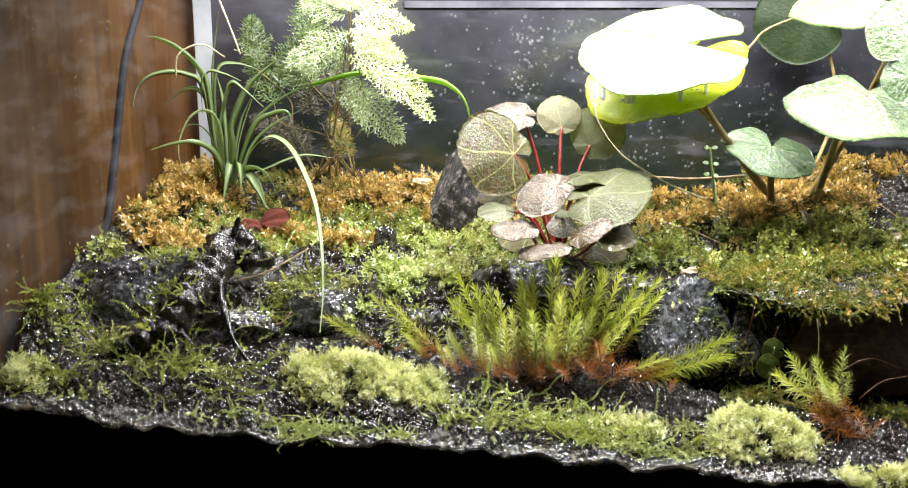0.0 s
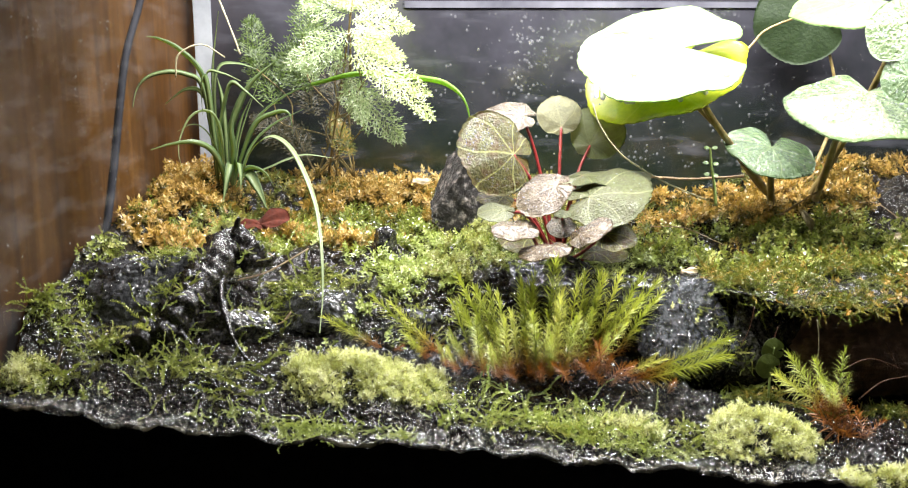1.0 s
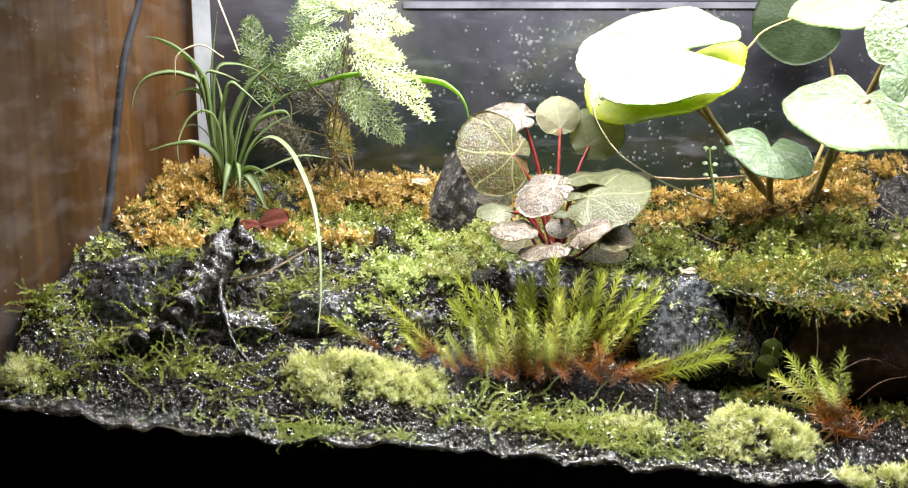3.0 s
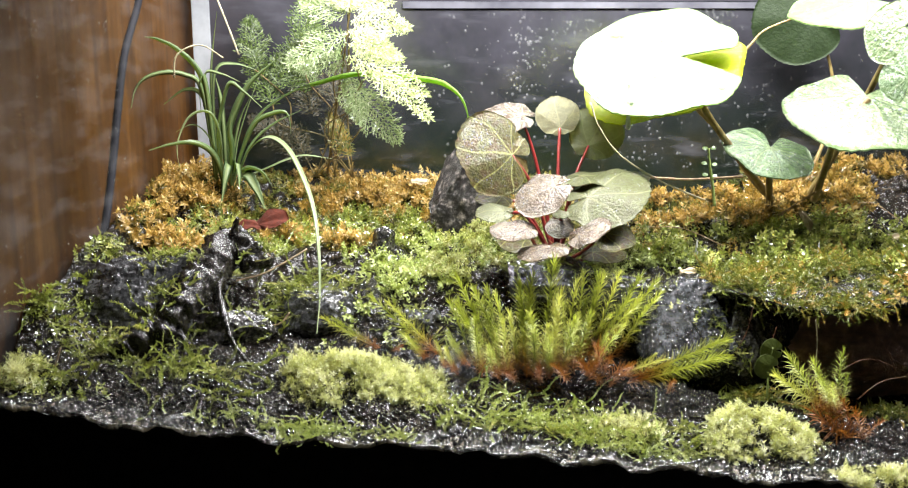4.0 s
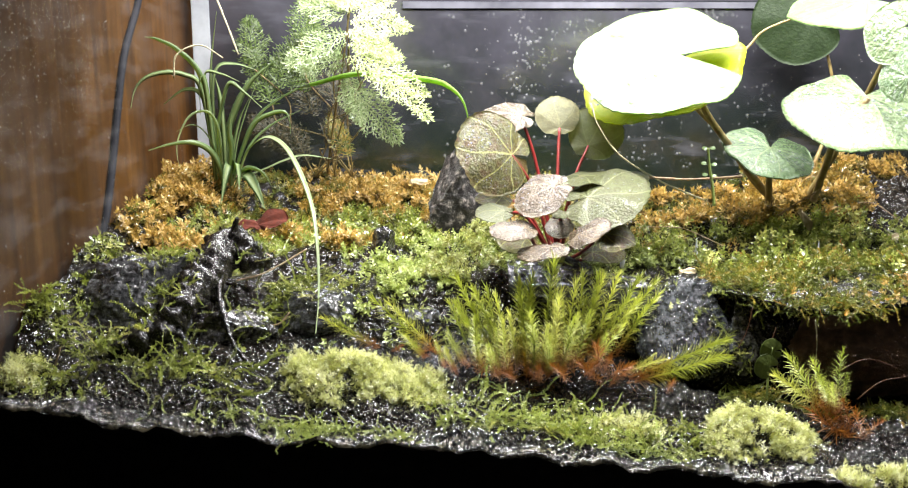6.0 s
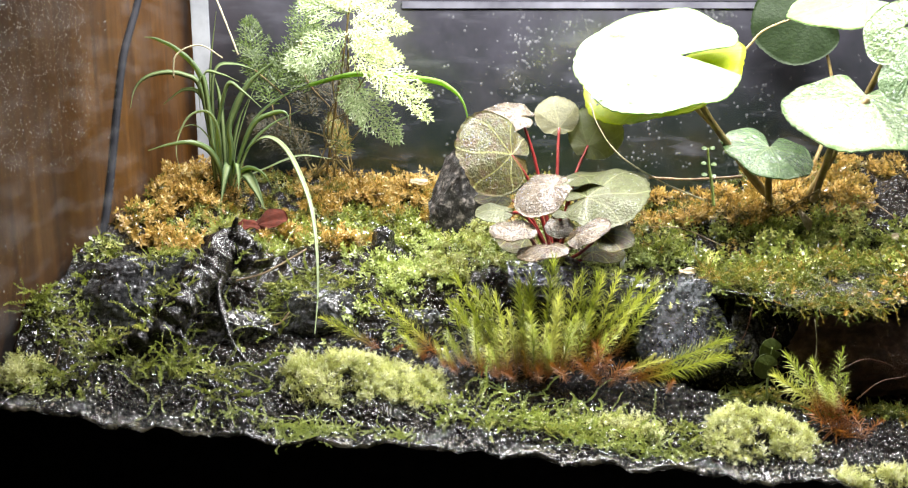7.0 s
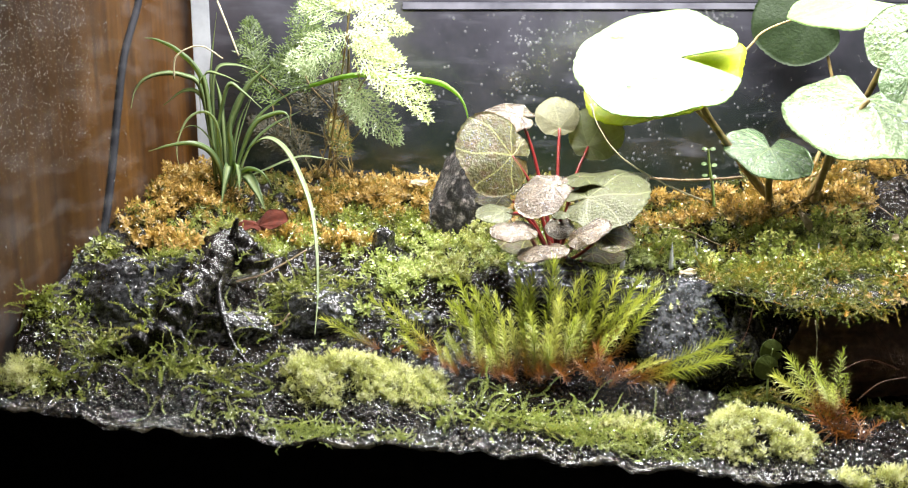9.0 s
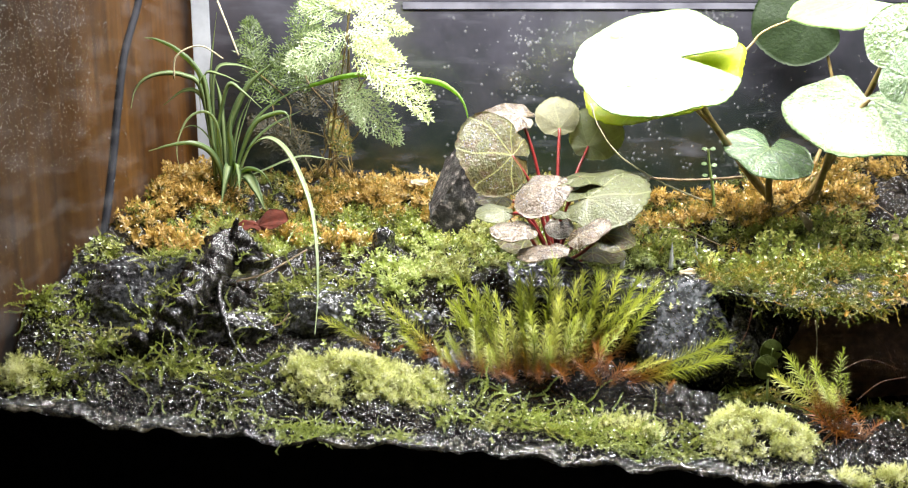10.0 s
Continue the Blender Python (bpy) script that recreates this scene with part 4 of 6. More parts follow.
moss_mat("light green feathery moss over the rocks", [(-0.0380, 0.1914, 0.04, 0.022), (0.0133, 0.2398, 0.034, 0.026), (-0.0104, 0.2461, 0.025, 0.02), (0.0266, 0.1903, 0.024, 0.015), (-0.0156, 0.1838, 0.022, 0.014), (-0.0399, 0.1516, 0.038, 0.022), (0.1143, 0.2096, 0.05, 0.010), (0.0657, 0.2231, 0.04, 0.010), (-0.1210, 0.2320, 0.03, 0.012)], 14, STARS_SMALL, MOSS_LIGHT, 1.3, 0.8, seed=7, patchy=0.47, tuft=0.014, tone=(0.0, 0.7))
moss_mat("thin green moss on the wet stones", [(-0.2422, 0.1982, 0.05, 0.015), (-0.0871, 0.1629, 0.045, 0.018), (0.0867, 0.1867, 0.06, 0.006), (0.1784, 0.1482, 0.012, 0.02), (-0.0322, 0.1518, 0.03, 0.015), (0.1771, 0.1400, 0.012, 0.02), (0.1232, 0.1650, 0.012, 0.012)], 9, STRANDS, MOSS_GREEN, 0.45, 0.7, seed=27, patchy=0.4, tone=(0.3, 1.0))
moss_mat("grey-green moss clinging to the root", [(-0.1627, 0.1982, 0.014, 0.03), (-0.1801, 0.1434, 0.02, 0.025), (-0.1901, 0.1001, 0.03, 0.012)], 22, STRANDS, MOSS_GREEN, 0.5, 0.8, seed=28, patchy=0.2, tone=(0.4, 1.0))
moss_mat("yellow-green moss draped over the front edge", [(-0.0801, 0.0181, 0.026, 0.009), (-0.0487, 0.0165, 0.015, 0.005), (0.1003, 0.0228, 0.035, 0.008), (-0.1286, 0.0208, 0.014, 0.004)], 22, STRANDS, MOSS_LIGHT, 0.5, 0.8, seed=31, patchy=0.2, tone=(0.0, 0.55))
moss_mat("short dark green moss on the wet front soil", [(-0.2315, 0.0876, 0.04, 0.02), (-0.1646, 0.0705, 0.04, 0.02), (-0.2191, 0.0269, 0.03, 0.012), (-0.1122, 0.1221, 0.03, 0.02), (0.0734, 0.0639, 0.05, 0.02), (0.1694, 0.1363, 0.03, 0.02), (-0.0013, 0.0615, 0.03, 0.015)], 3.2, STARS_SMALL, MOSS_GREEN, 1.2, 0.7, seed=32, patchy=0.5, tone=(0.1, 0.9))
moss_mat("yellow-green moss fringe spilling over the front edge", [(-0.0893, 0.0138, 0.018, 0.006), (-0.0693, 0.0108, 0.020, 0.006), (-0.0302, 0.0092, 0.010, 0.004)], 40, STRANDS, MOSS_LIGHT, 0.38, 1.0, seed=33, patchy=0.15, tone=(0.0, 0.5), edge=0.0015)
moss_mat("pale yellow-green feathery moss mound before the round-leaved plant", [(0.0068, 0.2243, 0.026, 0.022), (0.0224, 0.2553, 0.02, 0.016), (-0.0097, 0.1890, 0.02, 0.012)], 24, STARS_SMALL, MOSS_PALE, 1.2, 0.9, seed=34, patchy=0.3, tuft=0.014, tone=(0.0, 0.6), lift=0.004)
moss_mat("light green moss along the top of the long slate", [(0.0568, 0.1650, 0.03, 0.012), (0.1001, 0.1680, 0.04, 0.010), (0.0465, 0.1850, 0.02, 0.012)], 16, STRANDS, MOSS_LIGHT, 0.5, 0.7, seed=35, patchy=0.42, tone=(0.1, 0.8))
moss_mat("dark green moss along the sandy front edge", [(0.0826, 0.0326, 0.035, 0.010), (0.1157, 0.0536, 0.030, 0.014), (0.0482, 0.0468, 0.03, 0.012), (0.1347, 0.0341, 0.02, 0.010), (0.0150, 0.0380, 0.03, 0.010)], 13, STRANDS, MOSS_GREEN, 0.55, 0.9, seed=37, patchy=0.4, tone=(0.1, 0.9))
CUSHIONS = [("pale yellow-green moss cushion on wet soil", [(-0.060, 0.070, 0.046, 0.028), (-0.03, 0.078, 0.03, 0.02)], 8), ("pale yellow-green moss cushion by the small hair-cap moss", [(0.173, 0.045, 0.036, 0.026)], 9),
            ("pale green moss cushion at the side pane", [(-0.240, 0.040, 0.022, 0.012)], 10), ("pale green moss tuft at the front", [(0.228, 0.014, 0.020, 0.012)], 11),
            ("pale green moss cushion under the long shoot", [(0.100, 0.050, 0.022, 0.014)], 12)]
for lab, spots, sd in CUSHIONS:
    moss_mat(lab, spots, 22 if sd == 12 else 60, FUZZ, MOSS_PALE, 1.15, 1.1, seed=sd, patchy=0.1 if sd == 8 else 0.25, dome=0.004, tuft=0.007, tone=(0.0, 1.0), name="moss_cushion")
moss_mat("stringy green moss creeping over the front soil", [(-0.1740, 0.0676, 0.05, 0.02), (-0.1435, 0.0669, 0.03, 0.02), (-0.2354, 0.0850, 0.03, 0.012), (-0.1170, 0.1521, 0.04, 0.02), (-0.0698, 0.0160, 0.03, 0.008), (-0.0415, 0.0113, 0.025, 0.006), (-0.1871, 0.0345, 0.06, 0.012)], 2.6, STRANDS_LONG, MOSS_GREEN, 1.05, 0.9, seed=13, tone=(0.05, 0.75), patchy=0.45)
moss_mat("stringy yellow-green moss along the front pane", [(0.0379, 0.0408, 0.05, 0.02), (0.0852, 0.0512, 0.05, 0.02), (0.1076, 0.0278, 0.04, 0.01), (0.0228, 0.0764, 0.02, 0.015), (0.0090, 0.0330, 0.03, 0.010)], 2.6, STRANDS_LONG, MOSS_LIGHT, 0.85, 0.8, seed=14, tone=(0.0, 0.5), patchy=0.4)
moss_mat("green star moss on the bank by the side pane", [(-0.2479, 0.1546, 0.0160, 0.0160), (-0.2470, 0.1211, 0.0140, 0.0140), (-0.2453, 0.1755, 0.0180, 0.0140), (-0.2455, 0.0844, 0.0120, 0.0140), (-0.2485, 0.0653, 0.0120, 0.0140)], 7, STARS_SMALL, MOSS_GREEN, 1.4, 0.8, seed=48, patchy=0.4, tuft=0.008, tone=(0.0, 0.9))
moss_mat("stringy green moss on the bank by the side pane", [(-0.2454, 0.0752, 0.0200, 0.0200), (-0.2341, 0.0871, 0.0300, 0.0140), (-0.2137, 0.0970, 0.0300, 0.0120), (-0.1952, 0.1179, 0.0200, 0.0100)], 2.6, STRANDS_LONG, MOSS_GREEN, 0.9, 0.9, seed=49, patchy=0.35, tone=(0.1, 0.9))
moss_mat("olive and green moss in the cleft beside the slate slab", [(0.1800, 0.1300, 0.010, 0.018), (0.1900, 0.1260, 0.012, 0.014), (0.1700, 0.1240, 0.004, 0.014)], 30, STRANDS, MOSS_GREEN, 0.45, 0.8, seed=51, patchy=0.35, tone=(0.0, 0.7))
moss_mat("dark green moss on the rock and root", [(-0.2401, 0.2045, 0.04, 0.012), (-0.2079, 0.1700, 0.03, 0.010), (-0.1739, 0.2398, 0.02, 0.012), (-0.1045, 0.1761, 0.03, 0.012)], 10, STRANDS, MOSS_GREEN, 0.6, 0.5, seed=15)


# ---------------------------------------------------------------- hair-cap moss
def shoot_mesh(seed, length, needle=0.0100, count=150, bend=0.12, mat=None):
    """An upright shoot: a thin stem with needle leaves all round, brown at its foot."""
    rng = random.Random(seed)
    out = []
    bx, by = rng.uniform(-bend, bend), rng.uniform(-bend, bend)
    pts = [np.array((length * bx * f * f, length * by * f * f, length * f)) for f in np.linspace(0, 1, count + 1)]
    for i in range(count):
        f = i / count
        tilt = 22 + 16 * f + 34 * f ** 8 + rng.uniform(-18, 18)
        ln = needle * (0.75 + 0.35 * math.sin(math.pi * min(1, f * 0.9 + 0.1))) * rng.uniform(0.8, 1.15)
        v, q = blade(ln, 0.00070, rng.uniform(-0.25, 0.1), 0.9)
        out.append((turned(v, pose(*pts[i], 0, -tilt, i * 137.5 + rng.uniform(-20, 20))), q, f))
    sv, sq = [], []
    for p in pts[::10]:
        sv += [p + 0.0004 * np.array((math.cos(a), math.sin(a), 0)) for a in (0, 2.1, 4.2)]
    for s in range(len(pts[::10]) - 1):
        sq += [(3 * s + j, 3 * s + (j + 1) % 3, 3 * s + 3 + (j + 1) % 3, 3 * s + 3 + j) for j in range(3)]
    out.append((np.array(sv), np.array(sq), np.repeat(np.linspace(0, 1, len(sv) // 3), 3)))
    v, q, a = joined(out)
    return mesh_from("shoot", v, q, mat or MOSS_STAR, {"tone": np.full(len(v), rng.random()), "along": a}, False)


SHOOTS = [shoot_mesh(60 + i, 0.056 + 0.004 * (i % 3)) for i in range(12)]
RUSTY = [shoot_mesh(90 + i, 0.034, 0.009, 60, 0.3, MOSS_RUST) for i in range(3)]


def upright(at, way, size):
    """The pose of a shoot that stands at 'at' and grows along 'way'."""
    return Matrix.Translation(at) @ Vector(way).to_track_quat("Z", "Y").to_matrix().to_4x4() @ Matrix.Scale(size, 4)


def hair_cap(at, label, shoots, rusty=()):
    """A clump; each shoot: its foot, the way it grows, its size."""
    clump = thing("hair_cap_moss", at, label, "moss plant")
    f = Vector(at)
    rng = random.Random(len(shoots))
    for foot, way, s in list(shoots) if len(shoots) > 20 else ():  # in a large clump each shoot has a younger one beside it
        near = Vector(foot) + Vector((rng.uniform(-0.007, 0.007), rng.uniform(-0.004, 0.010), 0))
        shoots.append((near, Vector(way) + Vector((rng.uniform(-0.16, 0.16), rng.uniform(-0.1, 0.2), rng.uniform(-0.05, 0.1))), s * rng.uniform(0.65, 0.95)))
    for k, (foot, way, s) in enumerate(shoots):
        part("shoot", SHOOTS[k % len(SHOOTS)], clump, "", upright(Vector(foot) - f, way, s) @ pose(0, 0, 0, 0, 0, k * 53))
    for k, (foot, way, s) in enumerate(rusty):
        part("shoot", RUSTY[k % 3], clump, "rusty brown old shoot", upright(Vector(foot) - f, way, s))
    return clump


hair_cap(on(0.0536, 0.1000), "clump of bright green hair-cap moss with rusty feet", [
    ((-0.0107, 0.1050, 0.0714), (-0.74, -0.09, 0.67), 0.94), ((-0.0480, 0.1050, 0.0753), (-0.83, -0.14, 0.54), 0.64), ((0.0099, 0.1000, 0.0653), (-0.57, -0.19, 0.80), 0.45),
    ((0.0269, 0.1050, 0.0636), (-0.58, 0.21, 0.79), 0.83), ((0.0290, 0.1100, 0.0599), (-0.40, 0.25, 0.88), 1.05), ((0.0360, 0.1000, 0.0633), (-0.26, 0.12, 0.96), 0.74),
    ((0.0438, 0.1050, 0.0577), (0.00, 0.23, 0.97), 1.10), ((0.0480, 0.1100, 0.0559), (-0.23, 0.27, 0.94), 0.97), ((0.0551, 0.1050, 0.0577), (0.05, 0.15, 0.99), 1.12),
    ((0.0598, 0.0950, 0.0621), (0.06, -0.10, 0.99), 0.84), ((0.0688, 0.1100, 0.0589), (0.08, 0.18, 0.98), 0.95), ((0.0728, 0.1120, 0.0612), (0.20, 0.24, 0.95), 0.93),
    ((0.0803, 0.1120, 0.0632), (0.22, 0.14, 0.97), 1.02), ((0.0844, 0.1150, 0.0652), (0.34, 0.09, 0.94), 0.93), ((0.0863, 0.1150, 0.0672), (0.53, 0.09, 0.84), 0.92),
    ((0.0962, 0.1050, 0.0685), (0.57, 0.00, 0.82), 0.91), ((0.0937, 0.1150, 0.0731), (0.60, 0.10, 0.79), 0.88), ((0.0818, 0.1100, 0.0688), (0.68, -0.11, 0.72), 0.76),
    ((0.1062, 0.0950, 0.0563), (0.95, -0.17, 0.26), 1.04), ((0.1079, 0.1000, 0.0584), (0.95, -0.09, 0.31), 1.00), ((0.0172, 0.0950, 0.0612), (-0.23, -0.27, 0.94), 0.64),
    ((0.0006, 0.1000, 0.0623), (-0.31, -0.43, 0.85), 0.40), ((0.0339, 0.0950, 0.0602), (-0.21, -0.26, 0.94), 0.65), ((0.0505, 0.0950, 0.0602), (-0.10, -0.24, 0.97), 0.72),
    ((0.0653, 0.0950, 0.0602), (0.12, -0.23, 0.96), 0.74), ((0.0401, 0.1050, 0.0596), (-0.16, -0.13, 0.98), 0.68), ((0.0214, 0.1100, 0.0579), (-0.15, 0.13, 0.98), 0.67),
    ((0.0139, 0.1120, 0.0592), (-0.35, 0.28, 0.90), 0.80), ((0.0733, 0.1000, 0.0614), (0.24, -0.13, 0.96), 0.68), ((0.0844, 0.1000, 0.0633), (0.45, -0.28, 0.85), 0.61),
    ((0.0443, 0.1120, 0.0572), (0.14, 0.15, 0.98), 0.90), ((0.0329, 0.1120, 0.0592), (-0.29, 0.25, 0.92), 0.89), ((0.0637, 0.1150, 0.0562), (0.06, 0.16, 0.98), 1.06),
    ((0.1032, 0.1000, 0.0594), (0.77, -0.33, 0.55), 0.53), ((0.0244, 0.0900, 0.0620), (-0.23, -0.38, 0.89), 0.45), ((0.0575, 0.0900, 0.0610), (0.01, -0.34, 0.94), 0.51),
    ((-0.0161, 0.1000, 0.0711), (-0.58, -0.36, 0.73), 0.48)], [
    ((0.0884, 0.0950, 0.0612), (0.02, -0.33, 0.94), 0.83), ((0.0932, 0.0950, 0.0573), (0.50, -0.40, 0.76), 0.69), ((0.0944, 0.0900, 0.0552), (0.38, -0.43, 0.82), 0.32),
    ((0.0832, 0.0900, 0.0610), (-0.25, -0.46, 0.85), 0.61), ((0.0906, 0.0900, 0.0571), (-0.42, -0.46, 0.78), 0.60), ((0.0979, 0.0900, 0.0591), (0.63, -0.27, 0.73), 0.51),
    ((0.0920, 0.1000, 0.0594), (0.16, -0.46, 0.87), 0.60), ((0.0679, 0.0850, 0.0608), (-0.25, -0.50, 0.83), 0.56), ((0.0516, 0.0850, 0.0599), (-0.06, -0.58, 0.81), 0.48),
    ((0.0370, 0.0850, 0.0608), (-0.26, -0.59, 0.77), 0.47), ((0.1295, 0.0900, 0.0513), (0.26, -0.34, 0.90), 0.41), ((-0.0384, 0.1000, 0.0750), (0.72, -0.47, 0.51), 0.30),
    ((0.0024, 0.0900, 0.0629), (-0.36, -0.33, 0.87), 0.42), ((0.0808, 0.1000, 0.0594), (0.38, -0.51, 0.77), 0.54), ((0.0279, 0.0850, 0.0608), (-0.30, -0.39, 0.87), 0.36)])
hair_cap(on(0.2310, 0.0780), "small clump of green and rusty hair-cap moss", [
    ((0.2236, 0.0800, 0.0446), (-0.60, -0.11, 0.79), 0.77), ((0.2247, 0.0780, 0.0439), (-0.79, -0.22, 0.57), 0.77),
    ((0.2307, 0.0800, 0.0423), (-0.12, -0.06, 0.99), 0.62), ((0.2318, 0.0800, 0.0423), (0.06, -0.19, 0.98), 0.44), ((0.2282, 0.0780, 0.0431), (-0.43, -0.33, 0.84), 0.52),
    ((0.2278, 0.0750, 0.0436), (-0.24, -0.40, 0.88), 0.39),
    ((0.2283, 0.0820, 0.0423), (-0.42, -0.06, 0.91), 0.62)], [
    ((0.2403, 0.0700, 0.0272), (-0.53, -0.16, 0.83), 0.71), ((0.2420, 0.0700, 0.0272), (-0.02, -0.08, 1.00), 0.67), ((0.2398, 0.0700, 0.0258), (-0.78, -0.19, 0.59), 1.14),
    ((0.2445, 0.0720, 0.0279), (0.29, -0.11, 0.95), 0.52), ((0.2385, 0.0700, 0.0287), (-0.66, -0.32, 0.68), 0.69), ((0.2382, 0.0750, 0.0347), (-0.38, -0.22, 0.90), 0.63),
    ((0.2345, 0.0750, 0.0366), (-0.58, -0.21, 0.79), 0.65)])


# ---------------------------------------------------------------- water beads
def droplets_mesh(radius, count, seed, lo=0.012, hi=0.035, seat=0.3, mat=None):
    """Water beads lying on a round leaf, flattened domes."""
    rng = random.Random(seed)
    vs, qs, n = [], [], 0
    off = seat * radius
    for _ in range(count):
        r, a = radius * 0.9 * math.sqrt(rng.random()), rng.uniform(0, 6.283)
        x, y = off + r * math.cos(a), r * math.sin(a)
        if x < 0 and abs(y) < 0.2 * radius - x * 0.4:
            continue
        q = math.hypot(x - off, y) / radius
        z = radius * -0.1 * q * q
        s = radius * rng.uniform(lo, hi) * rng.choice((0.6, 0.8, 1.0, 1.3))
        seg = 8
        for f in (1.0, 0.9, 0.55):
            h = s * 0.62 * math.sqrt(1 - f * f) if f < 1 else -s * 0.05
            vs += [(x + s * f * math.cos(t * 6.283 / seg), y + s * f * math.sin(t * 6.283 / seg), z + h) for t in range(seg)]
        for ring in (0, 1):
            qs += [(n + ring * seg + j, n + ring * seg + (j + 1) % seg, n + (ring + 1) * seg + (j + 1) % seg, n + (ring + 1) * seg + j) for j in range(seg)]
        t0 = n + 2 * seg
        qs += [(t0, t0 + 1, t0 + 2, t0 + 3), (t0, t0 + 3, t0 + 4, t0 + 7), (t0 + 4, t0 + 5, t0 + 6, t0 + 7)]
        n += 3 * seg
    return mesh_from("dew", vs, qs, mat or WATER)


# ---------------------------------------------------------------- round-leaved red-stalked plant
def round_plant():
    foot = (0.0724, 0.2000, 0.1168)
    plant = thing("saxifrage", foot, "low plant with bronze round leaves on red stalks, beaded with water", "plant")
    f = Vector(foot)
    leaves = [  # stalk point, way to the tip, upper side, radius, seat of the stalk, material
        ((0.0402, 0.1958, 0.1848), (-0.88, -0.45, 0.17), (0.48, -0.81, 0.34), 0.0291, 0.45, LEAF_OLIVE),
        ((0.0473, 0.2232, 0.2098), (-0.98, 0.19, 0.06), (-0.03, -0.47, 0.88), 0.0188, 0.5, LEAF_SILVER),
        ((0.0767, 0.2430, 0.1992), (-0.10, 0.61, 0.79), (-0.09, -0.79, 0.60), 0.0165, 0.7, LEAF_THIN),
        ((0.0977, 0.2411, 0.1861), (0.50, 0.32, 0.81), (-0.13, -0.89, 0.43), 0.0207, 0.6, LEAF_DIM),
        ((0.0649, 0.1549, 0.1698), (-0.90, 0.01, -0.43), (-0.38, -0.49, 0.79), 0.0196, 0.5, LEAF_SILVER),
        ((0.0886, 0.1689, 0.1603), (0.94, -0.30, 0.19), (-0.31, -0.44, 0.84), 0.0290, 0.45, LEAF_PALE),
        ((0.0875, 0.2014, 0.1705), (0.97, 0.23, 0.06), (-0.06, 0.01, 1.00), 0.0323, 0.5, LEAF_PALE),
        ((0.0328, 0.1648, 0.1516), (-1.00, 0.04, -0.01), (-0.02, -0.32, 0.95), 0.0127, 0.5, LEAF_PALE),
        ((0.0456, 0.1381, 0.1455), (-1.00, -0.01, 0.00), (0.00, -0.26, 0.97), 0.0151, 0.5, LEAF_SILVER),
        ((0.0637, 0.1264, 0.1359), (-0.98, -0.16, -0.14), (-0.13, -0.09, 0.99), 0.0167, 0.5, LEAF_SILVER),
        ((0.0779, 0.1323, 0.1423), (0.86, -0.31, 0.40), (-0.48, -0.23, 0.85), 0.0146, 0.5, LEAF_SILVER),
        ((0.0970, 0.1513, 0.1392), (0.97, -0.18, -0.14), (0.03, -0.51, 0.86), 0.0143, 0.5, LEAF_OLIVE),
        ((0.0949, 0.1831, 0.1197), (0.99, -0.14, 0.03), (-0.05, -0.16, 0.99), 0.0151, 0.5, LEAF_OLIVE),
        ((0.0712, 0.1839, 0.1411), (0.07, -0.79, -0.61), (-0.08, -0.62, 0.78), 0.0098, 0.5, LEAF_PINK),
        ((0.0731, 0.1617, 0.1502), (-0.99, 0.10, -0.02), (-0.05, -0.30, 0.95), 0.0057, 0.5, LEAF_PALE),
        ((0.0502, 0.1906, 0.1275), (-0.93, -0.36, -0.09), (0.00, -0.25, 0.97), 0.0144, 0.5, LEAF_OLIVE),
        ((0.0338, 0.2077, 0.1545), (-0.90, -0.42, -0.09), (0.06, -0.32, 0.94), 0.0130, 0.5, LEAF_OLIVE),
    ]
    for k, (at, tip, nrm, r, seat, mat) in enumerate(leaves):
        m = facing(Vector(at) - f, tip, nrm)
        leaf = part("leaf", round_leaf_mesh("leaf", r, mat, cup=0.16, wave=0.05, n_teeth=34, teeth=0.03, seed=k, opening=12, thick=0.0004, seat=seat, lobe=0.25, pleat=0.006), plant, "", m)
        part("dew", droplets_mesh(r, 260 if mat in (LEAF_OLIVE, LEAF_PINK, LEAF_SILVER) else 80, 50 + k, 0.005, 0.013, seat, BEADS), leaf, "fine water beads")["kind"] = "stuff"
        a = Vector(at) - f
        mid = a * 0.55 + Vector((0, 0.006, 0.006 if a.z > 0.03 else -0.010))
        a = a - Vector(nrm).normalized() * 0.0016
        part("stalk", tube_mesh("stalk", [(0, 0.004, -0.012), tuple(mid), tuple(a)], [0.0016, 0.0012, 0.0010], STEM_RED, 8), plant, "red stalk")
    return plant


round_plant()


# ---------------------------------------------------------------- large-leaved plants
MOVERS = {}


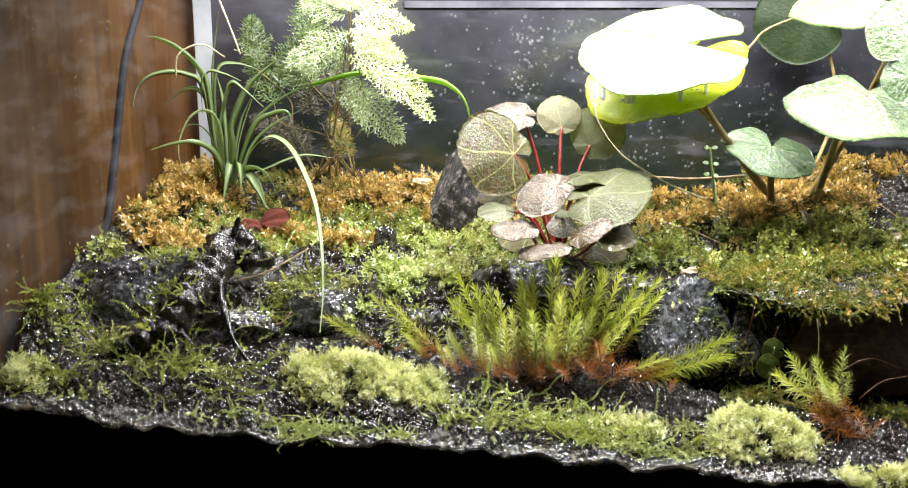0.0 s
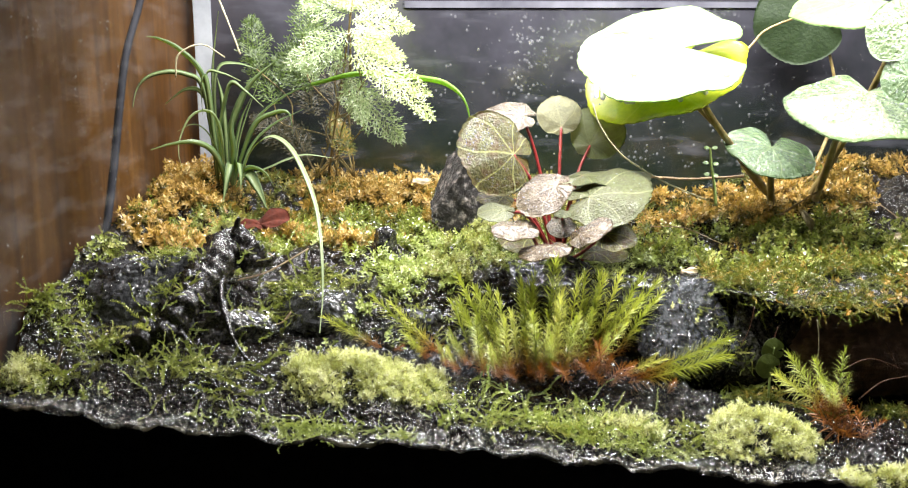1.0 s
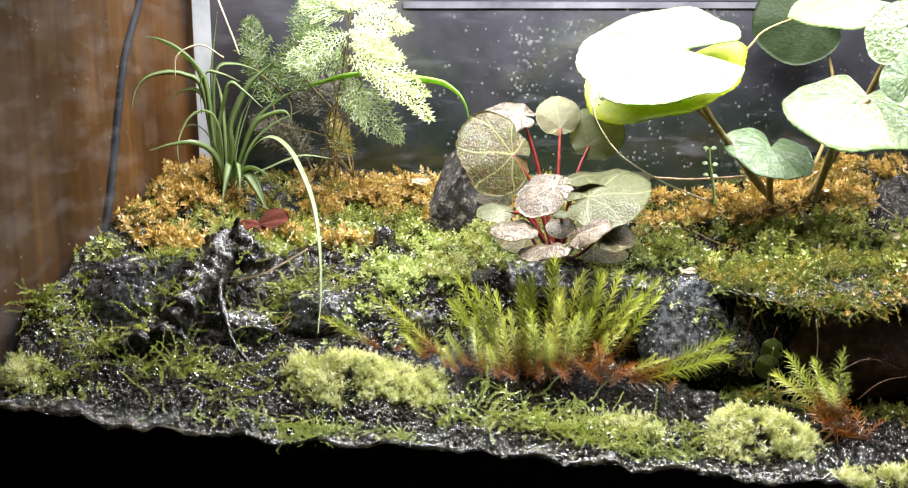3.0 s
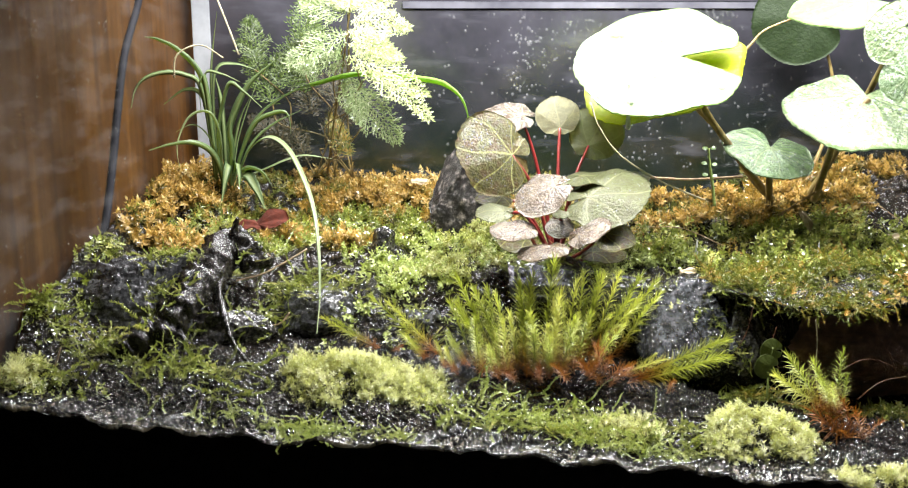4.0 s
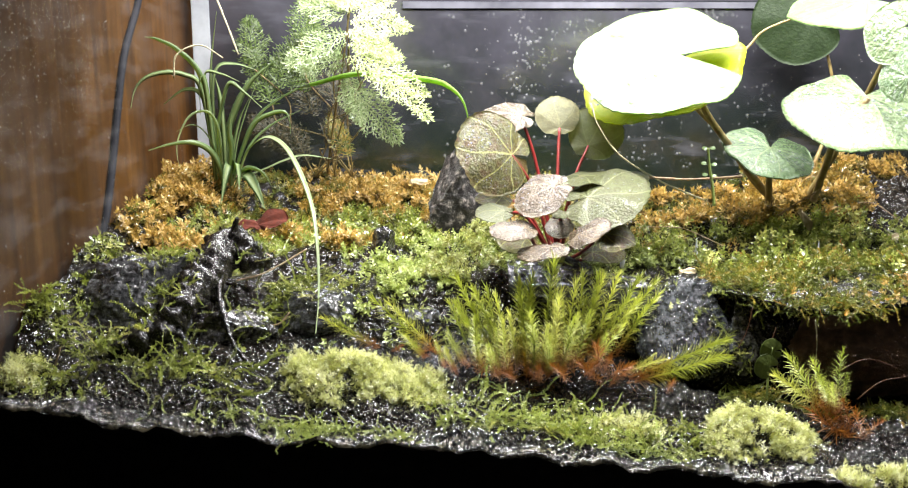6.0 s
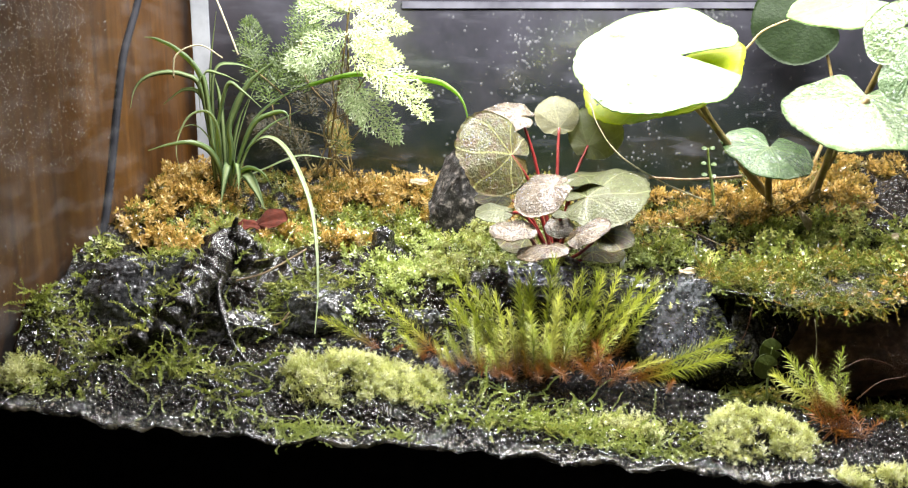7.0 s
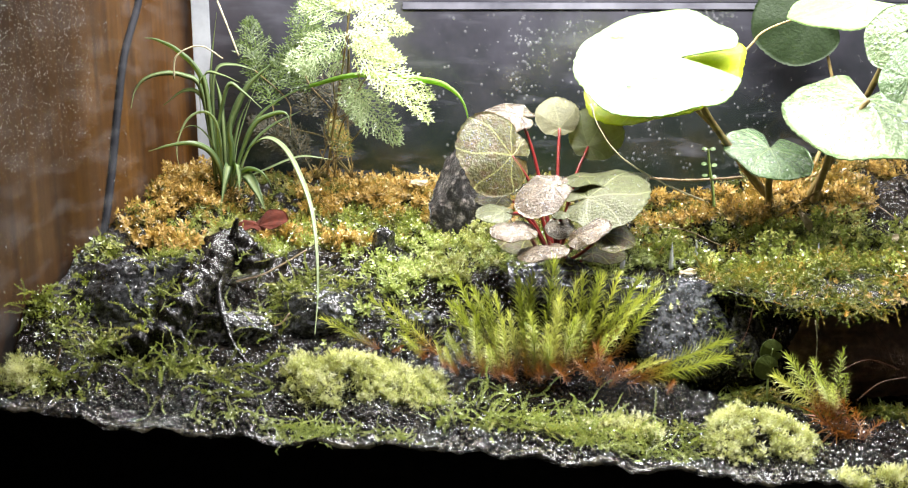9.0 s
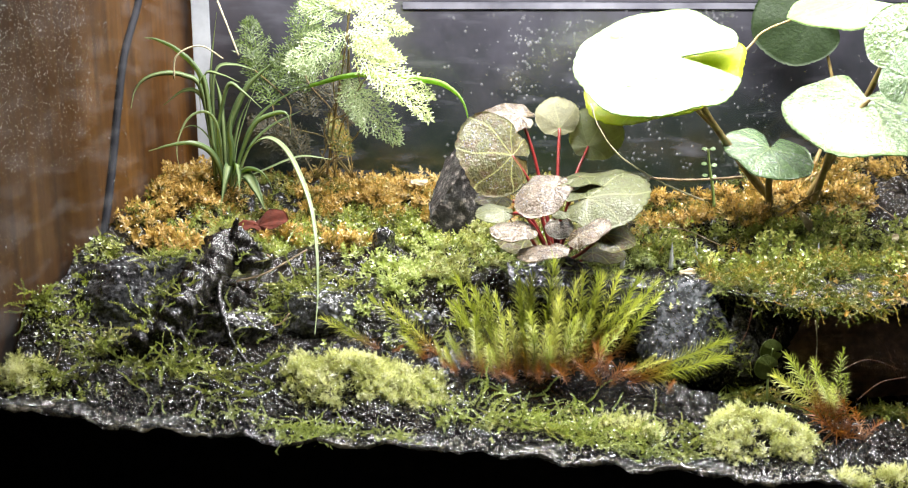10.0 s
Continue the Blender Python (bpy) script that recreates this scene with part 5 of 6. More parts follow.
def large_leaf(plant, foot, key, at, tip, nrm, r, mat, stalk, drops, seed, label="", opening=60, girth=0.8, cup=0.10, lobe=0.3, seat=0.3, skew=1.0):
    m = facing(Vector(at) - Vector(foot), tip, nrm)
    leaf = part("leaf", round_leaf_mesh("leaf", r, mat, cup=cup, wave=0.035, n_teeth=60, teeth=0.018, seed=seed, thick=0.0009, opening=opening, lobe=lobe, seat=seat, skew=skew, pleat=0.0 if mat is LEAF_DARKENED else 0.02), plant, label, m)
    if drops:
        d = part("dew", droplets_mesh(r, drops, seed, 0.012 if drops > 100 else 0.02, 0.035 if drops > 100 else 0.045, seat, SPOTS if drops > 145 else DEW), leaf, "clear water beads")
        d["kind"] = "stuff"
    if stalk:
        part("stalk", tube_mesh("stalk", [tuple(Vector(p) - Vector(foot)) for p in stalk], [0.0036 * girth, 0.0032 * girth, 0.0026 * girth], STEM_BROWN, 10, rough=0.03), plant, "hairy brown-green stalk")
    if key:
        MOVERS[key] = (leaf, m)
    return leaf


def leopard_plants():
    foot = (0.2522, 0.3000, 0.1359)
    a = thing("leopard_plant", foot, "plant with large round glossy leaves covered in water beads", "plant", "large-leaved plants")
    large_leaf(a, foot, "big", (0.1567, 0.2205, 0.2514), (-0.94, 0.34, 0.01), (-0.18, -0.53, 0.83), 0.0607, LEAF_BIG,
               [(0.2522, 0.3000, 0.1359), (0.2170, 0.2750, 0.1728), (0.1832, 0.2400, 0.2083), (0.1592, 0.2255, 0.2443)], 40, 1, "large leaf glaring under the lamp", seat=0.22, opening=38, lobe=0.13, skew=2.5, cup=0.06)
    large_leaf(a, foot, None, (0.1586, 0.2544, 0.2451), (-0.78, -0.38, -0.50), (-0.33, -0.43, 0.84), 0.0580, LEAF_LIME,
               [(0.2589, 0.3150, 0.1325), (0.2380, 0.3050, 0.1515), (0.2030, 0.2850, 0.1926), (0.1611, 0.2520, 0.2275)], 20, 2, "lime leaf with light through the leaf above put into its colour", seat=0.2, opening=20, cup=0.06)
    large_leaf(a, foot, None, (0.2370, 0.2631, 0.1819), (-0.33, -0.89, -0.33), (0.15, -0.39, 0.91), 0.0350, LEAF_SHADED,
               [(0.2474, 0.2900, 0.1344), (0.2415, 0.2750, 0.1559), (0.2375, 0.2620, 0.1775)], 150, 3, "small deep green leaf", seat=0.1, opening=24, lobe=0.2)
    foot = (0.2831, 0.3100, 0.1366)
    b = thing("leopard_plant", foot, "plant with large round leaves at the pane, heavy with water", "plant", "large-leaved plants")
    large_leaf(b, foot, "right", (0.2946, 0.2333, 0.2211), (-0.36, -0.81, -0.46), (-0.07, -0.47, 0.88), 0.0545, LEAF_WET,
               [(0.2858, 0.3000, 0.1359), (0.2784, 0.2600, 0.1668), (0.2740, 0.2300, 0.1939), (0.2913, 0.2220, 0.2211)], 130, 4, "large wet leaf bowing under water", seat=0.3, opening=50, lobe=0.2)
    large_leaf(b, foot, "upper", (0.3010, 0.1960, 0.2686), (-0.69, 0.60, -0.40), (-0.72, -0.63, 0.30), 0.0226, LEAF_WET,
               [(0.2880, 0.3200, 0.1350), (0.2993, 0.2900, 0.1809), (0.3080, 0.2600, 0.2270), (0.2975, 0.2020, 0.2613)], 60, 5, "wet leaf", seat=0.3)
    large_leaf(b, foot, None, (0.2977, 0.1760, 0.2381), (0.02, 0.58, 0.81), (-0.85, -0.42, 0.31), 0.0229, LEAF_SHADED,
               None, 160, 6, "deep green leaf, its shade put into the colour", seat=0.3)
    large_leaf(b, foot, None, (0.3261, 0.4512, 0.2766), (-0.95, 0.31, -0.07), (-0.31, -0.95, -0.01), 0.0403, LEAF_DARKENED,
               [(0.3172, 0.4000, 0.1427), (0.3516, 0.4500, 0.2004), (0.3386, 0.4580, 0.2685)], 0, 8, "leaf close to the back pane, its dimness put into the colour", seat=0.3, opening=40, girth=0.5)
    large_leaf(b, foot, None, (0.3172, 0.3037, 0.2917), (-0.89, 0.45, -0.07), (-0.21, -0.27, 0.94), 0.0465, LEAF_BIG,
               [(0.2155, 0.3050, 0.2388), (0.2302, 0.3080, 0.2564), (0.2479, 0.3100, 0.2710), (0.3078, 0.3120, 0.2898)], 20, 7, "level leaf close under the lamp", seat=0.3, girth=0.3)


leopard_plants()


# ---------------------------------------------------------------- grassy plant
def grassy_plant():
    foot = (-0.1970, 0.3700, 0.1293)
    plant = thing("spider_plant", foot, "grassy plant with arching pale-striped strap leaves", "plant")
    f = Vector(foot)
    straps = [  # line of the leaf, width, kind: 0 striped, 1 lime with its lit glow in the colour, 2 pale
        ([(-0.2048, 0.3700, 0.1318), (-0.2046, 0.3600, 0.1900), (-0.2088, 0.3500, 0.2314), (-0.2245, 0.3450, 0.2516), (-0.2395, 0.3400, 0.2605), (-0.2482, 0.3350, 0.2624)], 0.0085, 0),
        ([(-0.2048, 0.3700, 0.1318), (-0.2059, 0.3600, 0.1827), (-0.2085, 0.3450, 0.2232), (-0.2195, 0.3400, 0.2323), (-0.2335, 0.3350, 0.2344), (-0.2478, 0.3300, 0.2305), (-0.2566, 0.3280, 0.2209), (-0.2599, 0.3250, 0.2068)], 0.0042, 0),
        ([(-0.2038, 0.3700, 0.1318), (-0.2066, 0.3750, 0.1812), (-0.2173, 0.3850, 0.2126), (-0.2333, 0.3900, 0.2172), (-0.2530, 0.3950, 0.2044)], 0.0045, 0),
        ([(-0.2018, 0.3700, 0.1318), (-0.2028, 0.3550, 0.1833), (-0.2031, 0.3450, 0.2175), (-0.2049, 0.3400, 0.2318), (-0.2065, 0.3350, 0.2228), (-0.2056, 0.3320, 0.1997)], 0.0047, 0),
        ([(-0.1988, 0.3700, 0.1318), (-0.1970, 0.3500, 0.1789), (-0.1895, 0.3400, 0.2084), (-0.1820, 0.3350, 0.2256), (-0.1700, 0.3300, 0.2194), (-0.1546, 0.3250, 0.2068)], 0.0047, 0),
        ([(-0.1968, 0.3700, 0.1318), (-0.1922, 0.3650, 0.1773), (-0.1825, 0.3600, 0.2046), (-0.1690, 0.3550, 0.2255), (-0.1474, 0.3500, 0.2431)], 0.0063, 0),
        ([(-0.2028, 0.3700, 0.1318), (-0.2074, 0.3700, 0.2014), (-0.2098, 0.3700, 0.2315), (-0.1950, 0.3650, 0.2317), (-0.1792, 0.3600, 0.2257)], 0.0039, 0),
        ([(-0.2018, 0.3700, 0.1318), (-0.2077, 0.3850, 0.2052), (-0.2044, 0.3900, 0.2355), (-0.1887, 0.3900, 0.2394), (-0.1705, 0.3850, 0.2347)], 0.0040, 0),
        ([(-0.1938, 0.3700, 0.1318), (-0.1808, 0.3600, 0.1656), (-0.1691, 0.3580, 0.1917), (-0.1502, 0.3620, 0.2093), (-0.1210, 0.3650, 0.2226), (-0.0694, 0.3600, 0.2319)], 0.0053, 0),
        ([(-0.1203, 0.3600, 0.2228), (-0.0782, 0.3500, 0.2323), (-0.0216, 0.3350, 0.2284), (-0.0028, 0.3280, 0.2223), (0.0083, 0.3220, 0.2098), (0.0135, 0.3180, 0.1861)], 0.0079, 1),
        ([(-0.1928, 0.3700, 0.1318), (-0.1772, 0.3500, 0.1692), (-0.1636, 0.3400, 0.1929), (-0.1482, 0.3350, 0.2013), (-0.1369, 0.3300, 0.2027), (-0.1329, 0.3270, 0.1964), (-0.1321, 0.3250, 0.1854)], 0.0042, 0),
        ([(-0.1877, 0.3600, 0.1334), (-0.1703, 0.3300, 0.1678), (-0.1556, 0.3100, 0.1823), (-0.1427, 0.3000, 0.1857), (-0.1258, 0.2700, 0.1796), (-0.1103, 0.2350, 0.1639), (-0.0984, 0.2000, 0.1466), (-0.0908, 0.1650, 0.1253), (-0.0875, 0.1400, 0.1000), (-0.0873, 0.1200, 0.0803)], 0.0040, 2),
        ([(-0.1975, 0.3600, 0.1334), (-0.1939, 0.3450, 0.1795), (-0.1980, 0.3380, 0.1997), (-0.2076, 0.3350, 0.2032), (-0.2170, 0.3300, 0.1971), (-0.2236, 0.3250, 0.1816), (-0.2238, 0.3200, 0.1700), (-0.2217, 0.3200, 0.1578)], 0.0056, 2),
        ([(-0.1956, 0.3600, 0.1334), (-0.1960, 0.3450, 0.1577), (-0.2016, 0.3350, 0.1720), (-0.2129, 0.3250, 0.1788), (-0.2295, 0.3200, 0.1775), (-0.2446, 0.3150, 0.1734)], 0.0056, 0),
        ([(-0.1929, 0.3600, 0.1483), (-0.1872, 0.3450, 0.1592), (-0.1884, 0.3350, 0.1495), (-0.1921, 0.3300, 0.1275)], 0.0081, 0),
        ([(-0.1880, 0.3600, 0.1483), (-0.1809, 0.3450, 0.1602), (-0.1773, 0.3350, 0.1519), (-0.1768, 0.3300, 0.1391)], 0.0067, 0),
        ([(-0.1852, 0.3600, 0.1434), (-0.1736, 0.3450, 0.1504), (-0.1639, 0.3350, 0.1398), (-0.1564, 0.3300, 0.1237)], 0.0091, 0),
        ([(-0.1840, 0.3600, 0.1483), (-0.1700, 0.3450, 0.1553), (-0.1567, 0.3350, 0.1519), (-0.1491, 0.3300, 0.1406)], 0.0053, 0),
        ([(-0.1853, 0.3650, 0.1426), (-0.1592, 0.3600, 0.1533), (-0.1424, 0.3550, 0.1608), (-0.1255, 0.3500, 0.1654), (-0.1022, 0.3450, 0.1631)], 0.0044, 2),
        ([(-0.2082, 0.3800, 0.1302), (-0.2117, 0.4000, 0.1939), (-0.2141, 0.4100, 0.2337), (-0.2089, 0.4200, 0.2836)], 0.0046, 0),
        ([(-0.1918, 0.3700, 0.1318), (-0.1871, 0.3750, 0.1713), (-0.1784, 0.3800, 0.2006), (-0.1668, 0.3850, 0.2298)], 0.0045, 0),
        ([(-0.1958, 0.3700, 0.1318), (-0.1942, 0.3600, 0.1827), (-0.1946, 0.3550, 0.2121), (-0.1970, 0.3520, 0.2289)], 0.0058, 0),
        ([(-0.1988, 0.3700, 0.1318), (-0.2006, 0.3550, 0.1687), (-0.2082, 0.3500, 0.1862), (-0.2173, 0.3450, 0.1914), (-0.2292, 0.3400, 0.1857)], 0.0043, 0),
        ([(-0.1948, 0.3700, 0.1318), (-0.1863, 0.3620, 0.1727), (-0.1796, 0.3580, 0.1951), (-0.1699, 0.3520, 0.2123)], 0.0053, 0),
        ([(-0.1898, 0.3700, 0.1318), (-0.1763, 0.3750, 0.1688), (-0.1565, 0.3800, 0.1882), (-0.1320, 0.3850, 0.2002)], 0.0045, 0),
        ([(-0.1904, 0.3600, 0.1384), (-0.1848, 0.3450, 0.1698), (-0.1844, 0.3380, 0.1874), (-0.1802, 0.3350, 0.2041)], 0.0062, 0),
    ]
    for k, (pts, w, look_) in enumerate(straps):
        leaf = part("strap_leaf", strap_mesh("strap_leaf", [tuple(Vector(p) - f) for p in pts], w * 0.95, (STRAP, STRAP_LIME, STRAP_PALE)[look_], roll=(40, -35, 55, -20, 45)[k % 5]), plant)
        if k == 11:
            MOVERS["strap"] = (leaf, Matrix.Identity(4))


grassy_plant()


# ---------------------------------------------------------------- scaly-leaved plant
def frond_mesh(name, length, width, seed, material_, droop=0.3, side=15):
    """A flat spray: a main axis, side branches and twigs set with small scale leaves; it grows along x, flat in xy."""
    rng = random.Random(seed)
    out = []
    for i in range(side * 2):
        f = (i // 2 + 0.5 * (i % 2)) / side
        s = 1 if i % 2 else -1
        bl = width * (1 - f) ** 0.7 * (0.55 + 0.45 * min(1, f * 4)) * rng.uniform(0.8, 1.15)
        bx = length * f * 0.96
        bz = -droop * length * f * f
        yaw = s * rng.uniform(38, 58)
        base = pose(bx, 0, bz, rng.uniform(-16, 16), rng.uniform(0, 14), yaw)
        tw = max(3, int(bl / 0.0044))
        for j in range(tw * 2):
            g = (j // 2 + 0.5 * (j % 2)) / tw
            s2 = 1 if j % 2 else -1
            tl = max(0.005, bl * 0.40 * (1.08 - g) * rng.uniform(0.7, 1.15))
            twig = base @ pose(bl * g, 0, -0.1 * bl * g * g, rng.uniform(-20, 20), rng.uniform(-4, 12), s2 * rng.uniform(30, 50))
            v, q = blade(max(0.003, bl * 0.06), 0.0009, 0.05, 0.8)
            out.append((turned(v, base @ pose(bl * g, 0, -0.1 * bl * g * g)), q, g))
            k = max(2, int(tl / 0.0013))
            for q_ in range(k):
                v, q = blade(0.0025, 0.00085, 0.1, 0.7)
                out.append((turned(v, twig @ pose(tl * q_ / k, 0, 0, rng.uniform(-30, 30), -6, (1 if q_ % 2 else -1) * 20)), q, g))
    v, q, a = joined(out)
    tone = np.repeat(np.random.default_rng(seed).uniform(0, 1, len(v) // 6), 6)
    return mesh_from(name, v, q, material_, {"tone": tone, "along": a}, False)


def scaly_plant():
    foot = (-0.1100, 0.4200, 0.1398)
    plant = thing("club_moss", foot, "bushy plant with flat lacy light green sprays", "plant")
    f = Vector(foot)
    sprays = [  # root, way it grows, upper side, length, half width, material
        ((-0.0798, 0.3300, 0.2460), (0.95, -0.18, -0.26), (0.07, -0.69, 0.72), 0.0696, 0.0309, FROND, "near"),
        ((-0.0846, 0.3450, 0.2222), (0.71, -0.35, -0.62), (0.08, -0.82, 0.56), 0.0594, 0.0303, FROND_COOL, None),
        ((-0.0880, 0.3600, 0.2640), (-0.92, -0.30, -0.27), (0.08, -0.79, 0.60), 0.0565, 0.0291, FROND_COOL, None),
        ((-0.0839, 0.3500, 0.2756), (0.99, 0.14, 0.06), (0.08, -0.80, 0.60), 0.0495, 0.0274, FROND, None),
        ((-0.0882, 0.3650, 0.2804), (-0.89, 0.22, 0.41), (0.08, -0.80, 0.59), 0.0455, 0.0278, FROND_COOL, None),
        ((-0.0861, 0.3600, 0.2873), (0.78, 0.42, 0.46), (0.08, -0.80, 0.59), 0.0476, 0.0290, FROND, None),
        ((-0.0867, 0.3550, 0.2570), (0.99, 0.01, -0.12), (0.08, -0.79, 0.61), 0.0453, 0.0235, FROND, None),
        ((-0.0904, 0.3700, 0.2449), (-0.98, -0.16, -0.09), (0.09, -0.83, 0.54), 0.0413, 0.0212, FROND_COOL, None),
        ((-0.0666, 0.3250, 0.2371), (0.81, -0.40, -0.43), (0.06, -0.68, 0.73), 0.0624, 0.0202, FROND, None),
        ((-0.0876, 0.3600, 0.2827), (-0.13, 0.58, 0.80), (0.08, -0.80, 0.59), 0.0286, 0.0275, FROND, None),
        ((-0.0887, 0.3600, 0.2309), (0.31, -0.51, -0.81), (0.09, -0.83, 0.55), 0.0386, 0.0223, FROND_COOL, None),
        ((-0.0840, 0.3400, 0.2687), (0.89, -0.24, -0.38), (0.07, -0.75, 0.66), 0.0420, 0.0231, FROND, None),
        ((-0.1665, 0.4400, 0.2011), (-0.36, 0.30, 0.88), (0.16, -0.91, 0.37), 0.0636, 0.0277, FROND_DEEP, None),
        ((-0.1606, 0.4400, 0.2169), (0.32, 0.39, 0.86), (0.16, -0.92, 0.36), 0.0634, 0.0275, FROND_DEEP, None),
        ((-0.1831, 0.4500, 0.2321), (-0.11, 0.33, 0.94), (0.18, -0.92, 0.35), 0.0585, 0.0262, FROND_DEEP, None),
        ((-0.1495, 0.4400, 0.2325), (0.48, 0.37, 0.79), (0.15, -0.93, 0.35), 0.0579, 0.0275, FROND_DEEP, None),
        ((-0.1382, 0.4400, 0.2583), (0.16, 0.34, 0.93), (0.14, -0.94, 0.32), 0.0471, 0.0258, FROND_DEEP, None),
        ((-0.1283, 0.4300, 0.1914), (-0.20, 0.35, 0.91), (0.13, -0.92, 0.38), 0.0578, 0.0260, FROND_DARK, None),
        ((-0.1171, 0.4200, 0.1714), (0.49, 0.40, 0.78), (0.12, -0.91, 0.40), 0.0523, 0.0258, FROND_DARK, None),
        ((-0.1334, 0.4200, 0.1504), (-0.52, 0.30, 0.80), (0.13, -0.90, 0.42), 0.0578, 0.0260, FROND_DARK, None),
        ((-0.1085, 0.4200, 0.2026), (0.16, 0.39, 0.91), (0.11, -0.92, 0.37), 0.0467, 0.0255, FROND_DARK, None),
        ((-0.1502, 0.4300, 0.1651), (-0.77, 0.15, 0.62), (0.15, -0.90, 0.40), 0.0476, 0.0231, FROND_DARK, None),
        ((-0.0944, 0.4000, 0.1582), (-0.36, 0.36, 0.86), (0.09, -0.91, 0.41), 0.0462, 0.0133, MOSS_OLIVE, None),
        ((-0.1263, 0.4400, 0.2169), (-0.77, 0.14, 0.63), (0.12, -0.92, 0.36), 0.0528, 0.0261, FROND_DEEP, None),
    ]
    for k, (at, way, nrm, ln, wd, mat, key) in enumerate(sprays):
        m = facing(Vector(at) - f, way, nrm)
        ob = part("frond", frond_mesh("frond", ln, wd, 80 + k, mat, 0.30, 15), plant, "", m)
        if key:
            MOVERS[key] = (ob, m)
        a = Vector(at) - f
        if k % 2:
            continue
        part("stem", tube_mesh("stem", [(0.02 * math.sin(k * 2.1), 0.01, -0.004), tuple(a * 0.35 + Vector((0.014 * math.sin(k * 1.7), 0.012, 0.008))), tuple(a * 0.7 + Vector((0.01 * math.cos(k * 1.3), 0.006, 0.0))), tuple(a)], [0.0007, 0.0005], STEM_BROWN, 6), plant)
    part("stem", tube_mesh("stem", [tuple(Vector(p) - f) for p in ((-0.1153, 0.4200, 0.1398), (-0.1048, 0.4000, 0.1939), (-0.0935, 0.3700, 0.2401), (-0.0846, 0.3600, 0.2919))], [0.0012, 0.0007], STEM_BROWN, 6), plant)


scaly_plant()


